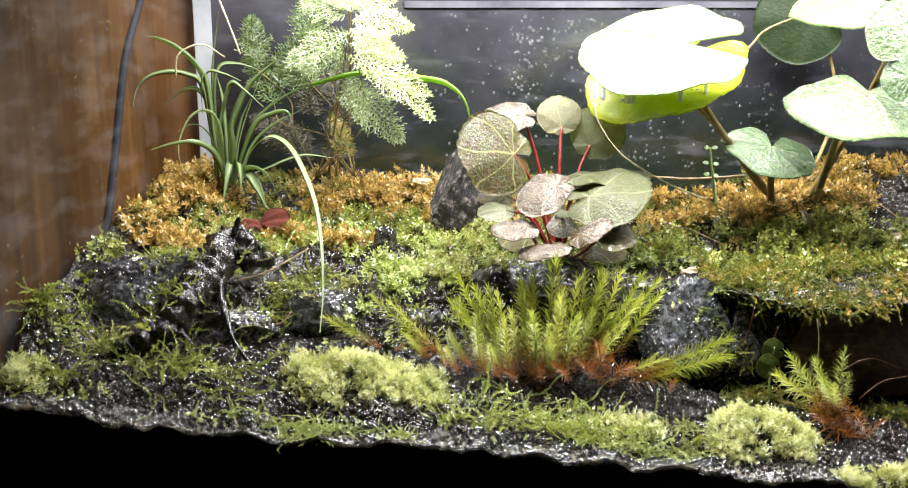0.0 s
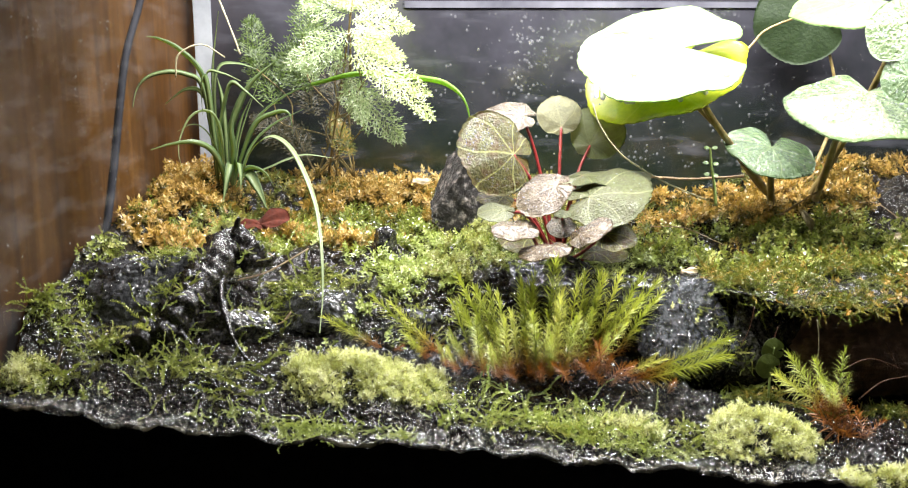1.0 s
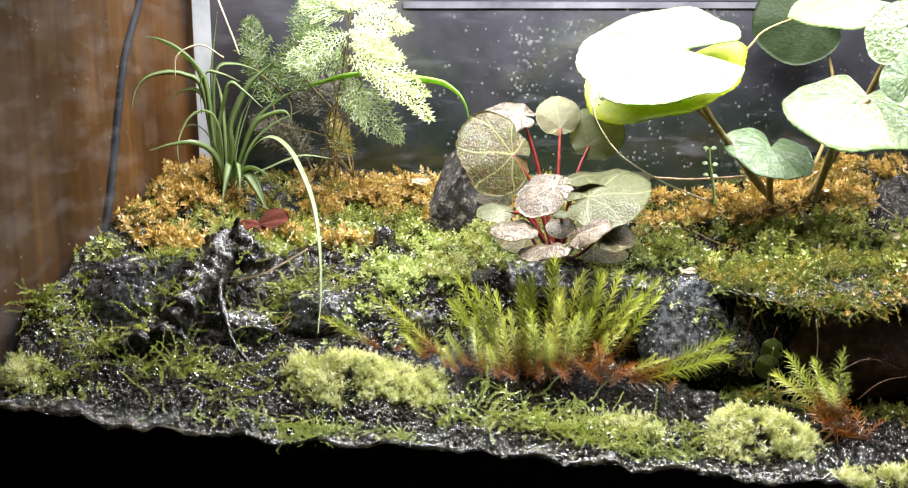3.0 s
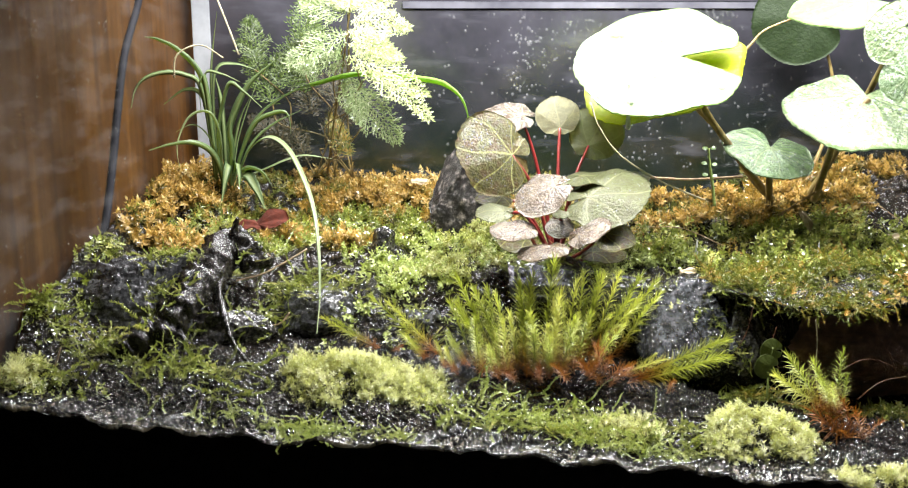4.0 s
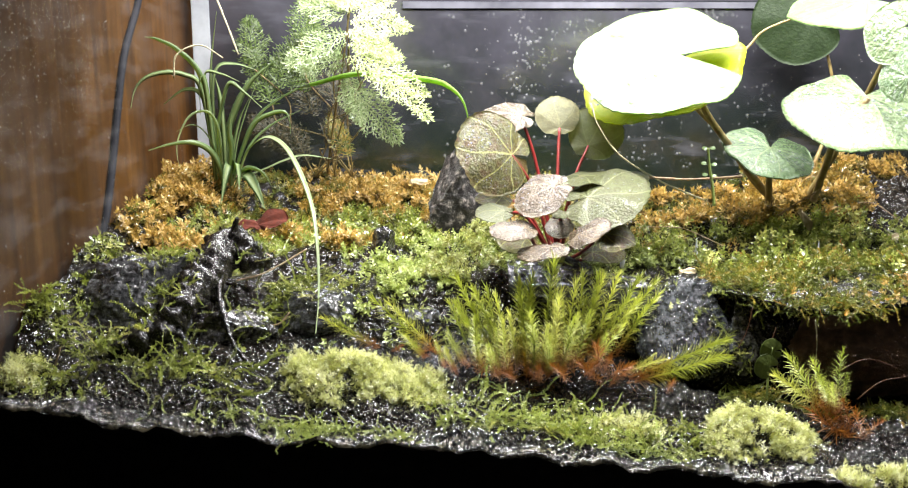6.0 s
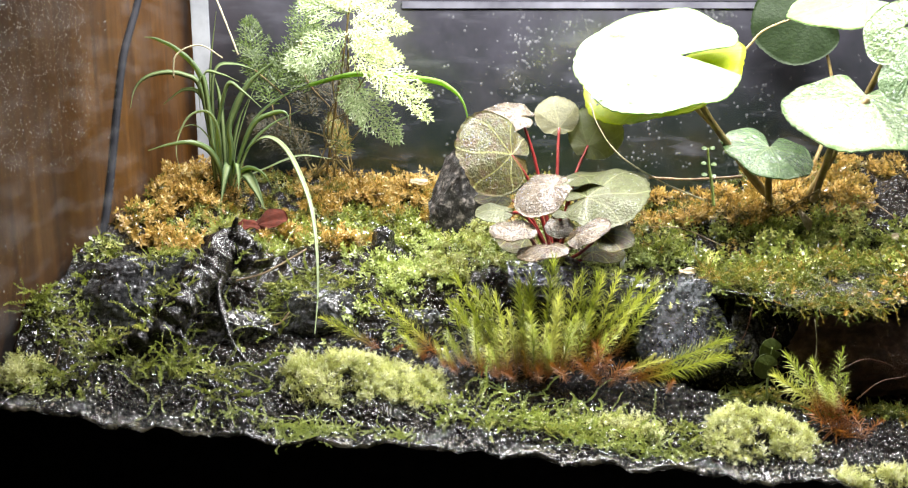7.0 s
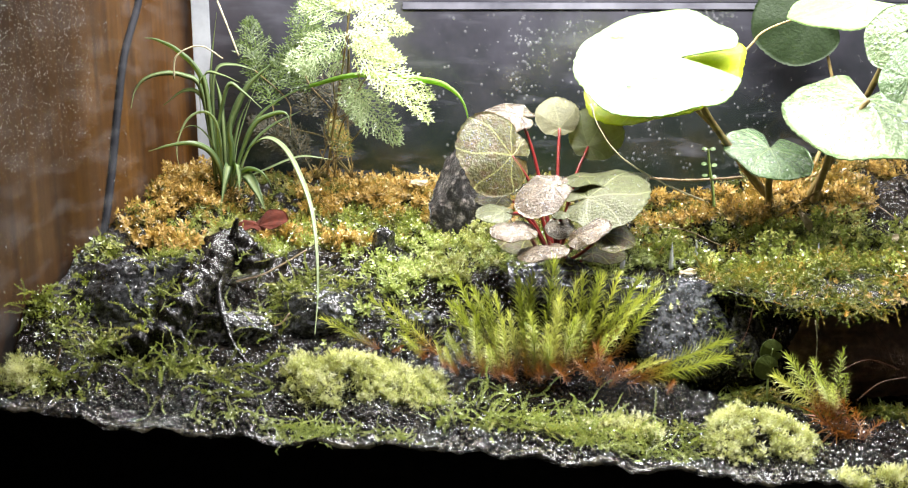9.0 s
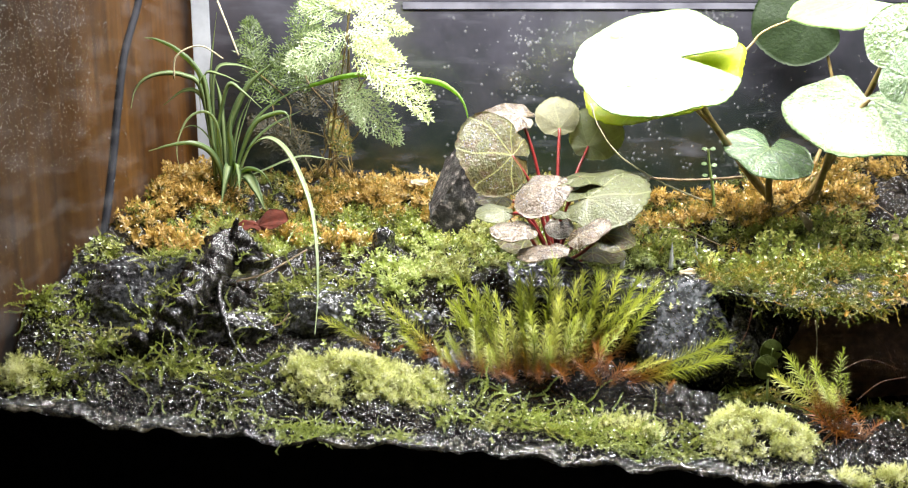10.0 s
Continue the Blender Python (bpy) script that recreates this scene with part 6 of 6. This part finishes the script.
# ---------------------------------------------------------------- root, twigs and fallen leaves
for pts, rad, mat, label in (
        ([(0.0905, 0.1800, 0.2209), (0.0952, 0.1780, 0.2070), (0.1060, 0.1800, 0.1913), (0.1197, 0.1850, 0.1798), (0.1469, 0.2000, 0.1637), (0.1773, 0.2150, 0.1502)], [0.0005, 0.0006], STEM_PALE, "thin beaded runner hanging over the moss"),
        ([(0.2227, 0.1050, 0.0938), (0.2244, 0.1040, 0.0800), (0.2244, 0.1030, 0.0615), (0.2254, 0.1000, 0.0482)], [0.0003, 0.0002], STEM_PALE, "thin rootlet hanging in the hollow under the ledge"),
        ([(0.2004, 0.1100, 0.0875), (0.1977, 0.1080, 0.0749), (0.2024, 0.1050, 0.0608)], [0.0003, 0.0002], STEM_RUST, "thin rootlet hanging in the hollow under the ledge"),
        ([(0.2579, 0.1100, 0.0893), (0.2678, 0.1050, 0.0759), (0.2744, 0.1000, 0.0588)], [0.0003, 0.0002], STEM_RUST, "thin rootlet hanging in the hollow under the ledge"),
        ([(0.2383, 0.1000, 0.0625), (0.2555, 0.1000, 0.0700), (0.2776, 0.1000, 0.0625)], [0.0004, 0.0002], STEM_RUST, "thin rootlet hanging in the hollow under the ledge"),
        ([(0.2485, 0.0950, 0.0455), (0.2618, 0.0950, 0.0568), (0.2774, 0.0950, 0.0605)], [0.0004, 0.0002], STEM_RUST, "thin rootlet hanging in the hollow under the ledge"),
        ([(0.1867, 0.1150, 0.0991), (0.1831, 0.1120, 0.0850), (0.1761, 0.1100, 0.0705)], [0.0003, 0.0002], STEM_RUST, "thin rootlet hanging in the hollow under the ledge"),
        ([(0.1573, 0.3300, 0.1497), (0.1907, 0.3200, 0.1493), (0.2309, 0.3100, 0.1531)], [0.0011, 0.0011], TWIG, "thin brown runner lying across the moss"),
        ([(-0.1490, 0.1700, 0.1361), (-0.1329, 0.1650, 0.1273), (-0.1207, 0.1600, 0.1205)], [0.0008, 0.0006], TWIG, "thin dry brown twig by the root"),
        ([(-0.1430, 0.1500, 0.1072), (-0.1239, 0.1550, 0.1118), (-0.0989, 0.1700, 0.1242)], [0.0007, 0.0005], TWIG, "thin bare twig lying over moss"),
        ([(0.2493, 0.2700, 0.1288), (0.2603, 0.2650, 0.1387), (0.2753, 0.2600, 0.1502)], [0.0009, 0.0006], TWIG, "short straw-coloured twig among the stalks"),
        ([(0.1438, 0.2400, 0.1256), (0.1707, 0.2450, 0.1233), (0.1989, 0.2350, 0.1122)], [0.0004, 0.0004], TWIG, "fine straw thread lying on green moss"),
        ([(0.3160, 0.3000, 0.1327), (0.3302, 0.2900, 0.1344), (0.3461, 0.2800, 0.1233)], [0.0004, 0.0004], TWIG, "fine straw thread on brown moss"),
        ([(0.2432, 0.2000, 0.1072), (0.2720, 0.2000, 0.1043), (0.2926, 0.2000, 0.1018)], [0.0005, 0.0004], TWIG, "fine brown thread on olive moss"),
        ([(-0.1071, 0.1400, 0.0883), (-0.1140, 0.1350, 0.0819), (-0.1290, 0.1350, 0.0819)], [0.0006, 0.0004], TWIG, "thin curled rootlet on the rock"),
        ([(-0.2270, 0.0500, 0.0798), (-0.2236, 0.0500, 0.0884), (-0.2219, 0.0500, 0.0935)], [0.0006, 0.0005], TWIG, "short red-brown twig in pale moss"),
        ([(-0.1966, 0.3700, 0.2922), (-0.1859, 0.3600, 0.2687), (-0.1777, 0.3550, 0.2477)], [0.0008, 0.0007], STEM_PALE, "dry brown flower stem"),
        ([(-0.2254, 0.3300, 0.2300), (-0.2221, 0.3300, 0.2483), (-0.2043, 0.3350, 0.2560), (-0.1873, 0.3400, 0.2458)], [0.0007, 0.0006], STEM_PALE, "dry curled flower stem")):
    tagged(new("twig", tube_mesh("twig", pts, rad, mat, 6, 8, 0.12, 5)), label, "twig")


def seedling():
    foot = (0.1938, 0.2500, 0.1421)
    plant = thing("seedling", foot, "tiny pale green seedling on a thin stem", "plant")
    f = Vector(foot)
    part("stem", tube_mesh("stem", [tuple(Vector(p) - f) for p in ((0.1940, 0.2500, 0.1395), (0.1918, 0.2500, 0.1561), (0.1889, 0.2500, 0.1704), (0.1874, 0.2500, 0.1828))], [0.0013, 0.0009], STEM_GREEN, 6), plant)
    for at, tip in (((0.1865, 0.2490, 0.1829), (-1, 0, 0.2)), ((0.1891, 0.2490, 0.1829), (1, 0, 0.2)), ((0.1865, 0.2490, 0.1718), (-1, 0, 0.2)), ((0.1906, 0.2490, 0.1709), (1, 0, 0.2)), ((0.1875, 0.2490, 0.1632), (-1, 0, 0.2)), ((0.1908, 0.2490, 0.1623), (1, 0, 0.2))):
        part("leaf", round_leaf_mesh("leaf", 0.0021, LEAF_BIG, wide=0.7, thick=0.0003, seed=3, seat=0.8), plant, "", facing(Vector(at) - f, tip, (0, -0.75, 0.6)))


seedling()


def creeper():
    foot = (0.1943, 0.1000, 0.0569)
    plant = thing("creeper", foot, "dark green creeper with small round leaves below the ledge", "plant")
    f = Vector(foot)
    part("stem", tube_mesh("stem", [(0, 0, -0.012), tuple(Vector((0.1944, 0.1000, 0.0663)) - f), tuple(Vector((0.1958, 0.1000, 0.0775)) - f)], [0.0007, 0.0005], STEM_GREEN, 6), plant)
    for at, r in (((0.1946, 0.0980, 0.0655), 0.0062), ((0.1974, 0.1000, 0.0753), 0.0058)):
        part("leaf", round_leaf_mesh("leaf", r * 1.25, LEAF_CREEPER, thick=0.0004, seed=5), plant, "", facing(Vector(at) - f, (-1, 0, 0.1), (0.15, -0.98, 0.0)))


creeper()
for at, tip, nrm, r, mat, label in (
        ((-0.1504, 0.2676, 0.1229), (0.93, 0.23, 0.30), (-0.06, -0.71, 0.71), 0.0133, DEAD_RED, "fallen dark red leaf under the grassy plant"),
        ((-0.1478, 0.2684, 0.1220), (-0.99, -0.04, 0.10), (0.11, -0.36, 0.93), 0.0107, DEAD_RED, "fallen dark red leaf curled on the moss"),
        ((-0.0369, 0.3700, 0.1409), (1, 0, 0.1), (0, -0.5, 0.8), 0.008, DEAD_PALE, "fallen pale leaf on the moss"),
        ((0.3224, 0.2500, 0.1135), (1, 0, 0.2), (-0.2, -0.6, 0.7), 0.010, DEAD_PALE, "crumpled pale dead leaf on the moss"),
        ((0.1533, 0.1700, 0.1090), (1, 0, 0.3), (0, -0.5, 0.8), 0.006, DEAD_PALE, "small pale dead leaf"),
        ((0.2530, 0.1850, 0.1025), (0.1, 0, 1), (0.3, -0.9, 0.1), 0.008, DEAD_PALE, "upright tan dead leaf"),
        ((0.2669, 0.2700, 0.1320), (0.3, 0, -1), (0.3, -0.8, 0.4), 0.009, DEAD_PALE, "tan dead leaf by the stalks")):
    ob = new("dead_leaf", round_leaf_mesh("dead_leaf", r, mat, wide=0.65 if mat is DEAD_RED else 0.45, cup=0.2, wave=0.14, opening=8, seat=0.8, seed=int(r * 9000), thick=0.0004))
    ob.matrix_basis = facing(at, tip, nrm)
    tagged(ob, label, "dead leaf")


fresh = new("fallen_leaf", round_leaf_mesh("fallen_leaf", 0.0075, LEAF_LIME, wide=0.55, cup=0.1, opening=8, seat=0.8, seed=12, thick=0.0004))
fresh.matrix_basis = facing((0.2991, 0.2050, 0.1073), (1, 0, 0.15), (0, -0.55, 0.8))
tagged(fresh, "small fresh green leaf lying on the moss", "leaf")


# ---------------------------------------------------------------- gravel and drops
def grains(name, label, count, seed, y_max, size, mat):
    rng = np.random.default_rng(seed)
    bm = bmesh.new()
    bmesh.ops.create_icosphere(bm, subdivisions=1, radius=1)
    v = np.array([p.co[:] for p in bm.verts])
    q = np.array([[l.index for l in fc.verts] for fc in bm.faces])
    bm.free()
    x, y = rng.uniform(X0 + 0.004, 0.34, count), 0.006 + (y_max - 0.006) * rng.random(count) ** 1.6
    z = height(x, y)
    s = size * rng.uniform(0.4, 1.2, (count, 1, 1)) * rng.uniform(0.6, 1.2, (count, 1, 3))
    jit = 1 + 0.2 * rng.normal(size=(count, len(v), 1))
    pv = v[None] * s * jit + np.stack([x, y, z], -1)[:, None]
    faces = (q[None] + (np.arange(count) * len(v))[:, None, None]).reshape(-1, 3)
    tagged(new(name, mesh_from(name, pv.reshape(-1, 3), faces, mat)), label, "gravel", kind="stuff")


grains("gravel", "wet dark gravel and crumbs along the front pane", 6000, 2, 0.16, 0.0016, GRAIN)
grains("sand_edge", "pale wet sand rim where the soil meets the glass", 8000, 6, 0.017, 0.0009, SAND)


def wet_beads(label, count, seed, spots, lo, hi):
    """Beads of water lying over oval spots of the bed and its stones, small domes added to make glints."""
    rng = np.random.default_rng(seed)
    areas = np.array([rx * ry for _, _, rx, ry in spots])
    pick = rng.choice(len(spots), count, p=areas / areas.sum())
    rad, ang = np.sqrt(rng.random(count)), rng.random(count) * 2 * math.pi
    sp = np.array(spots)[pick]
    x, y = sp[:, 0] + sp[:, 2] * rad * np.cos(ang), sp[:, 1] + sp[:, 3] * rad * np.sin(ang)
    keep = (x > X0 + 0.003) & (x < X1 - 0.003) & (y > Y0 + 0.0015)
    x, y = x[keep], y[keep]
    z, up = surface(x, y)
    seg, rings = 7, [(1.0, -0.1), (0.86, 0.42), (0.5, 0.78), (0.12, 0.92)]
    dome = np.array([(f * math.cos(k * 6.2832 / seg), f * math.sin(k * 6.2832 / seg), h) for f, h in rings for k in range(seg)])
    quads = [(r * seg + k, r * seg + (k + 1) % seg, (r + 1) * seg + (k + 1) % seg, (r + 1) * seg + k) for r in range(len(rings) - 1) for k in range(seg)]
    size = rng.uniform(lo, hi, len(x)) * rng.choice((0.6, 0.8, 1.0, 1.5), len(x))
    side = np.cross(up, np.array((0.0, 1.0, 0.0)))
    side /= np.linalg.norm(side, axis=1)[:, None] + 1e-9
    fore = np.cross(up, side)
    axes = np.stack([side, fore, up], -1) * size[:, None, None] * rng.uniform(0.7, 1.3, (len(x), 1, 3))
    pv = np.einsum("nij,kj->nki", axes, dome) + np.stack([x, y, z + 0.0012], -1)[:, None]
    faces = (np.array(quads)[None] + (np.arange(len(x)) * len(dome))[:, None, None]).reshape(-1, 4)
    tagged(new("water_beads", mesh_from("water_beads", pv.reshape(-1, 3), faces, GLINT)), label, "water drops", kind="stuff")


wet_beads("water beads glinting on the wet front soil", 5200, 61, [(-0.16, 0.055, 0.11, 0.040), (0.02, 0.060, 0.10, 0.042), (0.16, 0.065, 0.09, 0.045), (0.28, 0.06, 0.06, 0.04)], 0.0004, 0.0011)
wet_beads("water beads crowded along the front glass", 3000, 62, [(-0.17, 0.014, 0.09, 0.009), (0.0, 0.014, 0.09, 0.009), (0.16, 0.014, 0.09, 0.009), (0.27, 0.014, 0.05, 0.012)], 0.0005, 0.0011)
wet_beads("water beads on the stones and the root", 3000, 63, [(-0.205, 0.135, 0.05, 0.03), (-0.155, 0.10, 0.045, 0.015), (-0.09, 0.15, 0.05, 0.03), (-0.03, 0.155, 0.04, 0.025), (0.08, 0.155, 0.07, 0.02), (0.155, 0.135, 0.04, 0.03)], 0.0003, 0.0008)
wet_beads("fine water beads on the slates", 1300, 64, [(0.148, 0.122, 0.030, 0.020), (0.080, 0.148, 0.060, 0.014)], 0.0005, 0.0010)


def silt_strip():
    """A thin sheet of washed-out silt lying on the soil along the front glass."""
    nx, ny = 420, 12
    gx, gy = np.meshgrid(np.linspace(X0 + 0.003, 0.36, nx), np.linspace(0.0046, 0.030, ny))
    wob = np.array([noise.fractal(Vector((x * 60, y * 60, 5.5)), 1.0, 2.0, 4) for x, y in zip(gx.ravel(), gy.ravel())]).reshape(ny, nx)
    fine = np.array([noise.noise(Vector((x * 420, y * 420, 1.5))) for x, y in zip(gx.ravel(), gy.ravel())]).reshape(ny, nx)
    back = np.clip((gy - 0.0046) / 0.0254, 0, 1)
    gz = height(gx, gy) + 0.0016 + 0.0012 * wob + 0.0009 * fine - 0.0042 * back ** 1.5 * (1 + wob)
    idx = np.arange(nx * ny).reshape(ny, nx)
    quads = np.stack([idx[:-1, :-1], idx[:-1, 1:], idx[1:, 1:], idx[1:, :-1]], -1).reshape(-1, 4)
    lip = np.stack([gx[0], np.full(nx, 0.0042), gz[0] - 0.0022 - 0.003 * wob[0]], -1)
    m = nx * ny
    skirt = np.array([(m + i, m + i + 1, i + 1, i) for i in range(nx - 1)])
    me = mesh_from("silt", np.concatenate([np.stack([gx, gy, gz], -1).reshape(-1, 3), lip]), np.concatenate([quads, skirt]), SILT)
    tagged(new("silt", me), "wet grey silt washed up along the front glass", "silt", kind="stuff")


silt_strip()


def pane_drops(name, label, count, seed, place, mat=None, kind="water drops"):
    """Beads of water on a pane; place gives a centre and the pane's inward normal axis."""
    rng = random.Random(seed)
    vs, qs, n, seg = [], [], 0, 6
    for _ in range(count):
        c, ax, s = place(rng)
        u, w = (Vector((0, 1, 0)) if abs(ax.x) > 0.5 else Vector((1, 0, 0))), Vector((0, 0, 1))
        for f, h in ((1.0, 0.0), (0.75, 0.4), (0.3, 0.6)):
            vs += [tuple(c + u * s * f * math.cos(t * 6.283 / seg) + w * s * 1.25 * f * math.sin(t * 6.283 / seg) + ax * s * h) for t in range(seg)]
        for ring in (0, 1):
            qs += [(n + ring * seg + j, n + ring * seg + (j + 1) % seg, n + (ring + 1) * seg + (j + 1) % seg, n + (ring + 1) * seg + j) for j in range(seg)]
        t0 = n + 2 * seg
        qs += [(t0, t0 + 1, t0 + 2, t0 + 3), (t0, t0 + 3, t0 + 4, t0 + 5)]
        n += 3 * seg
    return tagged(new(name, mesh_from(name, vs, qs, mat or SPOTS)), label, kind, kind="stuff")


BEAD_CLUSTERS = [(0.065, 0.213, 0.017, 0.025), (0.079, 0.247, 0.020, 0.022), (0.067, 0.263, 0.012, 0.017), (0.298, 0.185, 0.017, 0.034), (0.120, 0.263, 0.022, 0.022), (0.289, 0.145, 0.023, 0.023), (0.248, 0.279, 0.022, 0.011), (0.038, 0.157, 0.023, 0.023), (0.192, 0.151, 0.034, 0.028)]  # x, z, spreads


def back_bead(g):
    if g.random() < 0.5:
        x, z, w, h = g.choice(BEAD_CLUSTERS)
        x, z = g.gauss(x, w * 0.6), g.gauss(z, h * 0.6)
    else:
        x, z = g.uniform(-0.02, 0.46), g.uniform(0.13, 0.31)
    return Vector((min(max(x, -0.2), 0.48), 0.5025, max(z, 0.11))), Vector((0, -1, 0)), g.choice((0.0005, 0.0006, 0.0008, 0.0011, 0.0016))


pane_drops("pane_drops", "water beads on the dark back pane", 1000, 3, back_bead, SPOTS_THIN)
# mist from the nozzle above lands on the side pane, flock by flock
MIST = []
for k, (count, lands) in enumerate(((120, 4.6), (220, 5.5), (520, 6.0), (650, 6.4), (600, 6.75), (380, 7.3), (260, 8.1))):
    MIST.append((pane_drops("mist_beads", "fine mist beads settling on the side pane", count, 40 + k, lambda g: (
        Vector((-0.2522, 0.045 + 0.17 * g.random() ** 1.5, 0.302 - 0.12 * g.random() ** 2.4)), Vector((1, 0, 0)), g.choice((0.00016, 0.0002, 0.00026, 0.0004))), BEADS), lands))
pane_drops("pane_drops", "scattered dried spots on the side pane", 160, 5, lambda g: (Vector((-0.2522, 0.03 + 0.26 * g.random(), g.uniform(0.10, 0.30))), Vector((1, 0, 0)), g.choice((0.0003, 0.0004, 0.0005, 0.0007))))


# ---------------------------------------------------------------- drops that fall from the leaves
FALLS = []


def falling_drop(at, release, ground_z, label):
    """A water drop stretched to fit its motion streak in the camera's view, kept behind a leaf's rim until it lets go.
    """
    bm = bmesh.new()
    bmesh.ops.create_uvsphere(bm, u_segments=12, v_segments=10, radius=0.0020)
    for v in bm.verts:
        k = v.co.z / 0.0020
        f = 1.0 if k < 0 else max(0.0, 1 - k) ** 0.5 * 0.9 + 0.05
        v.co = Vector((v.co.x * f, v.co.y * f, v.co.z * (1.0 if k < 0 else 9.0)))
    at = (at[0], at[1] + 0.012, at[2] + 0.006)
    ob = new("water_drop", bm_mesh("water_drop", bm, DROP))
    ob.matrix_basis = Matrix.Translation(at)
    FALLS.append((ob, at, release, ground_z))
    return tagged(ob, label, "water drop", "falling drops")


for at, release, gz in (((0.2568, 0.1900, 0.2008), 2.545, 0.105), ((0.1731, 0.2000, 0.2164), 3.845, 0.105), ((0.1193, 0.1900, 0.2140), 3.965, 0.105), ((0.1005, 0.1900, 0.2171), 8.14, 0.15),
                        ((0.1161, 0.1850, 0.2144), 8.24, 0.14), ((0.0958, 0.1900, 0.2179), 8.34, 0.15), ((0.1195, 0.1800, 0.2148), 8.445, 0.14), ((0.1535, 0.1900, 0.2156), 8.48, 0.105)):
    falling_drop(at, release, gz, "clear water drop falling from a large leaf")


# ---------------------------------------------------------------- what moves
def sagging(key, rows, turn, drop):
    """Rows of (seconds, share): a leaf that bows by 'turn' degrees about the level axis and sinks by 'drop' as water gathers on it."""
    ob, m = MOVERS[key]
    a = m.translation.copy()
    def at(s):
        r = Matrix.Rotation(radians(turn * (s - 1)), 4, "X")
        return Matrix.Translation(a + Vector(drop) * (s - 1)) @ r @ Matrix.Translation(-a) @ m
    walk(ob, [(t, at(s)) for t, s in rows])


def motions():
    for ob, lands in MIST:
        walk(ob, [(0.0, pose(0.16, 0, 0.30)), (lands - 0.2, pose(0.16, 0, 0.30)), (lands, pose(0, 0, 0)), (10.0, pose(0, 0, 0))])
    for ob, at, t0, gz in FALLS:
        x, y, z = at
        steps = [(0.0, z), (t0, z)]
        k = 1
        while True:
            zz = z - 0.35 * 0.0333 * k - 4.9 * (0.0333 * k) ** 2
            steps.append((t0 + 0.0333 * k, max(zz, gz)))
            if zz < gz:
                break
            k += 1
        steps.append((10.0, gz))
        walk(ob, [(t, pose(x, y, h)) for t, h in steps])
    sagging("big", [(0.0, 0.0), (0.3, 0.1), (0.5, 0.2), (0.8, 0.33), (1.0, 0.36), (2.7, 0.37), (3.3, 0.8), (3.8, 1.18), (4.0, 1.12), (4.3, 1.02), (4.6, 1.0), (8.0, 1.0), (8.2, 1.1), (8.5, 1.3), (8.8, 1.14), (9.0, 1.12), (10.0, 1.12)],
            6.5, (-0.002, 0, -0.0075))
    sagging("right", [(0.0, 0.0), (1.0, 0.05), (1.5, 0.3), (2.0, 0.6), (2.5, 1.0), (2.7, 0.9), (3.2, 0.4), (3.8, 0.5), (8.0, 0.55), (8.5, 0.65), (9.0, 0.95), (9.5, 0.8), (10.0, 0.8)], 9, (0.001, 0, -0.0045))
    sagging("upper", [(0.0, 0.0), (1.0, 0.05), (1.5, 0.3), (2.0, 0.6), (2.5, 1.0), (2.7, 0.9), (3.2, 0.4), (3.8, 0.5), (8.0, 0.55), (8.5, 0.65), (9.0, 1.2), (9.5, 1.0), (10.0, 1.0)], 5, (0.001, 0, -0.004))
    sagging("strap", [(0.0, 0.0), (1.0, 0.1), (2.7, 0.45), (3.8, 0.75), (5.5, 1.1), (7.0, 1.5), (8.0, 1.7), (10.0, 1.7)], 0, (-0.0013, 0, 0))
    sagging("near", [(0.0, 0.0), (5.5, 0.0), (6.8, 0.4), (7.5, 0.5), (8.0, 1.0), (10.0, 1.0)], 3, (0.004, 0, -0.002))


motions()
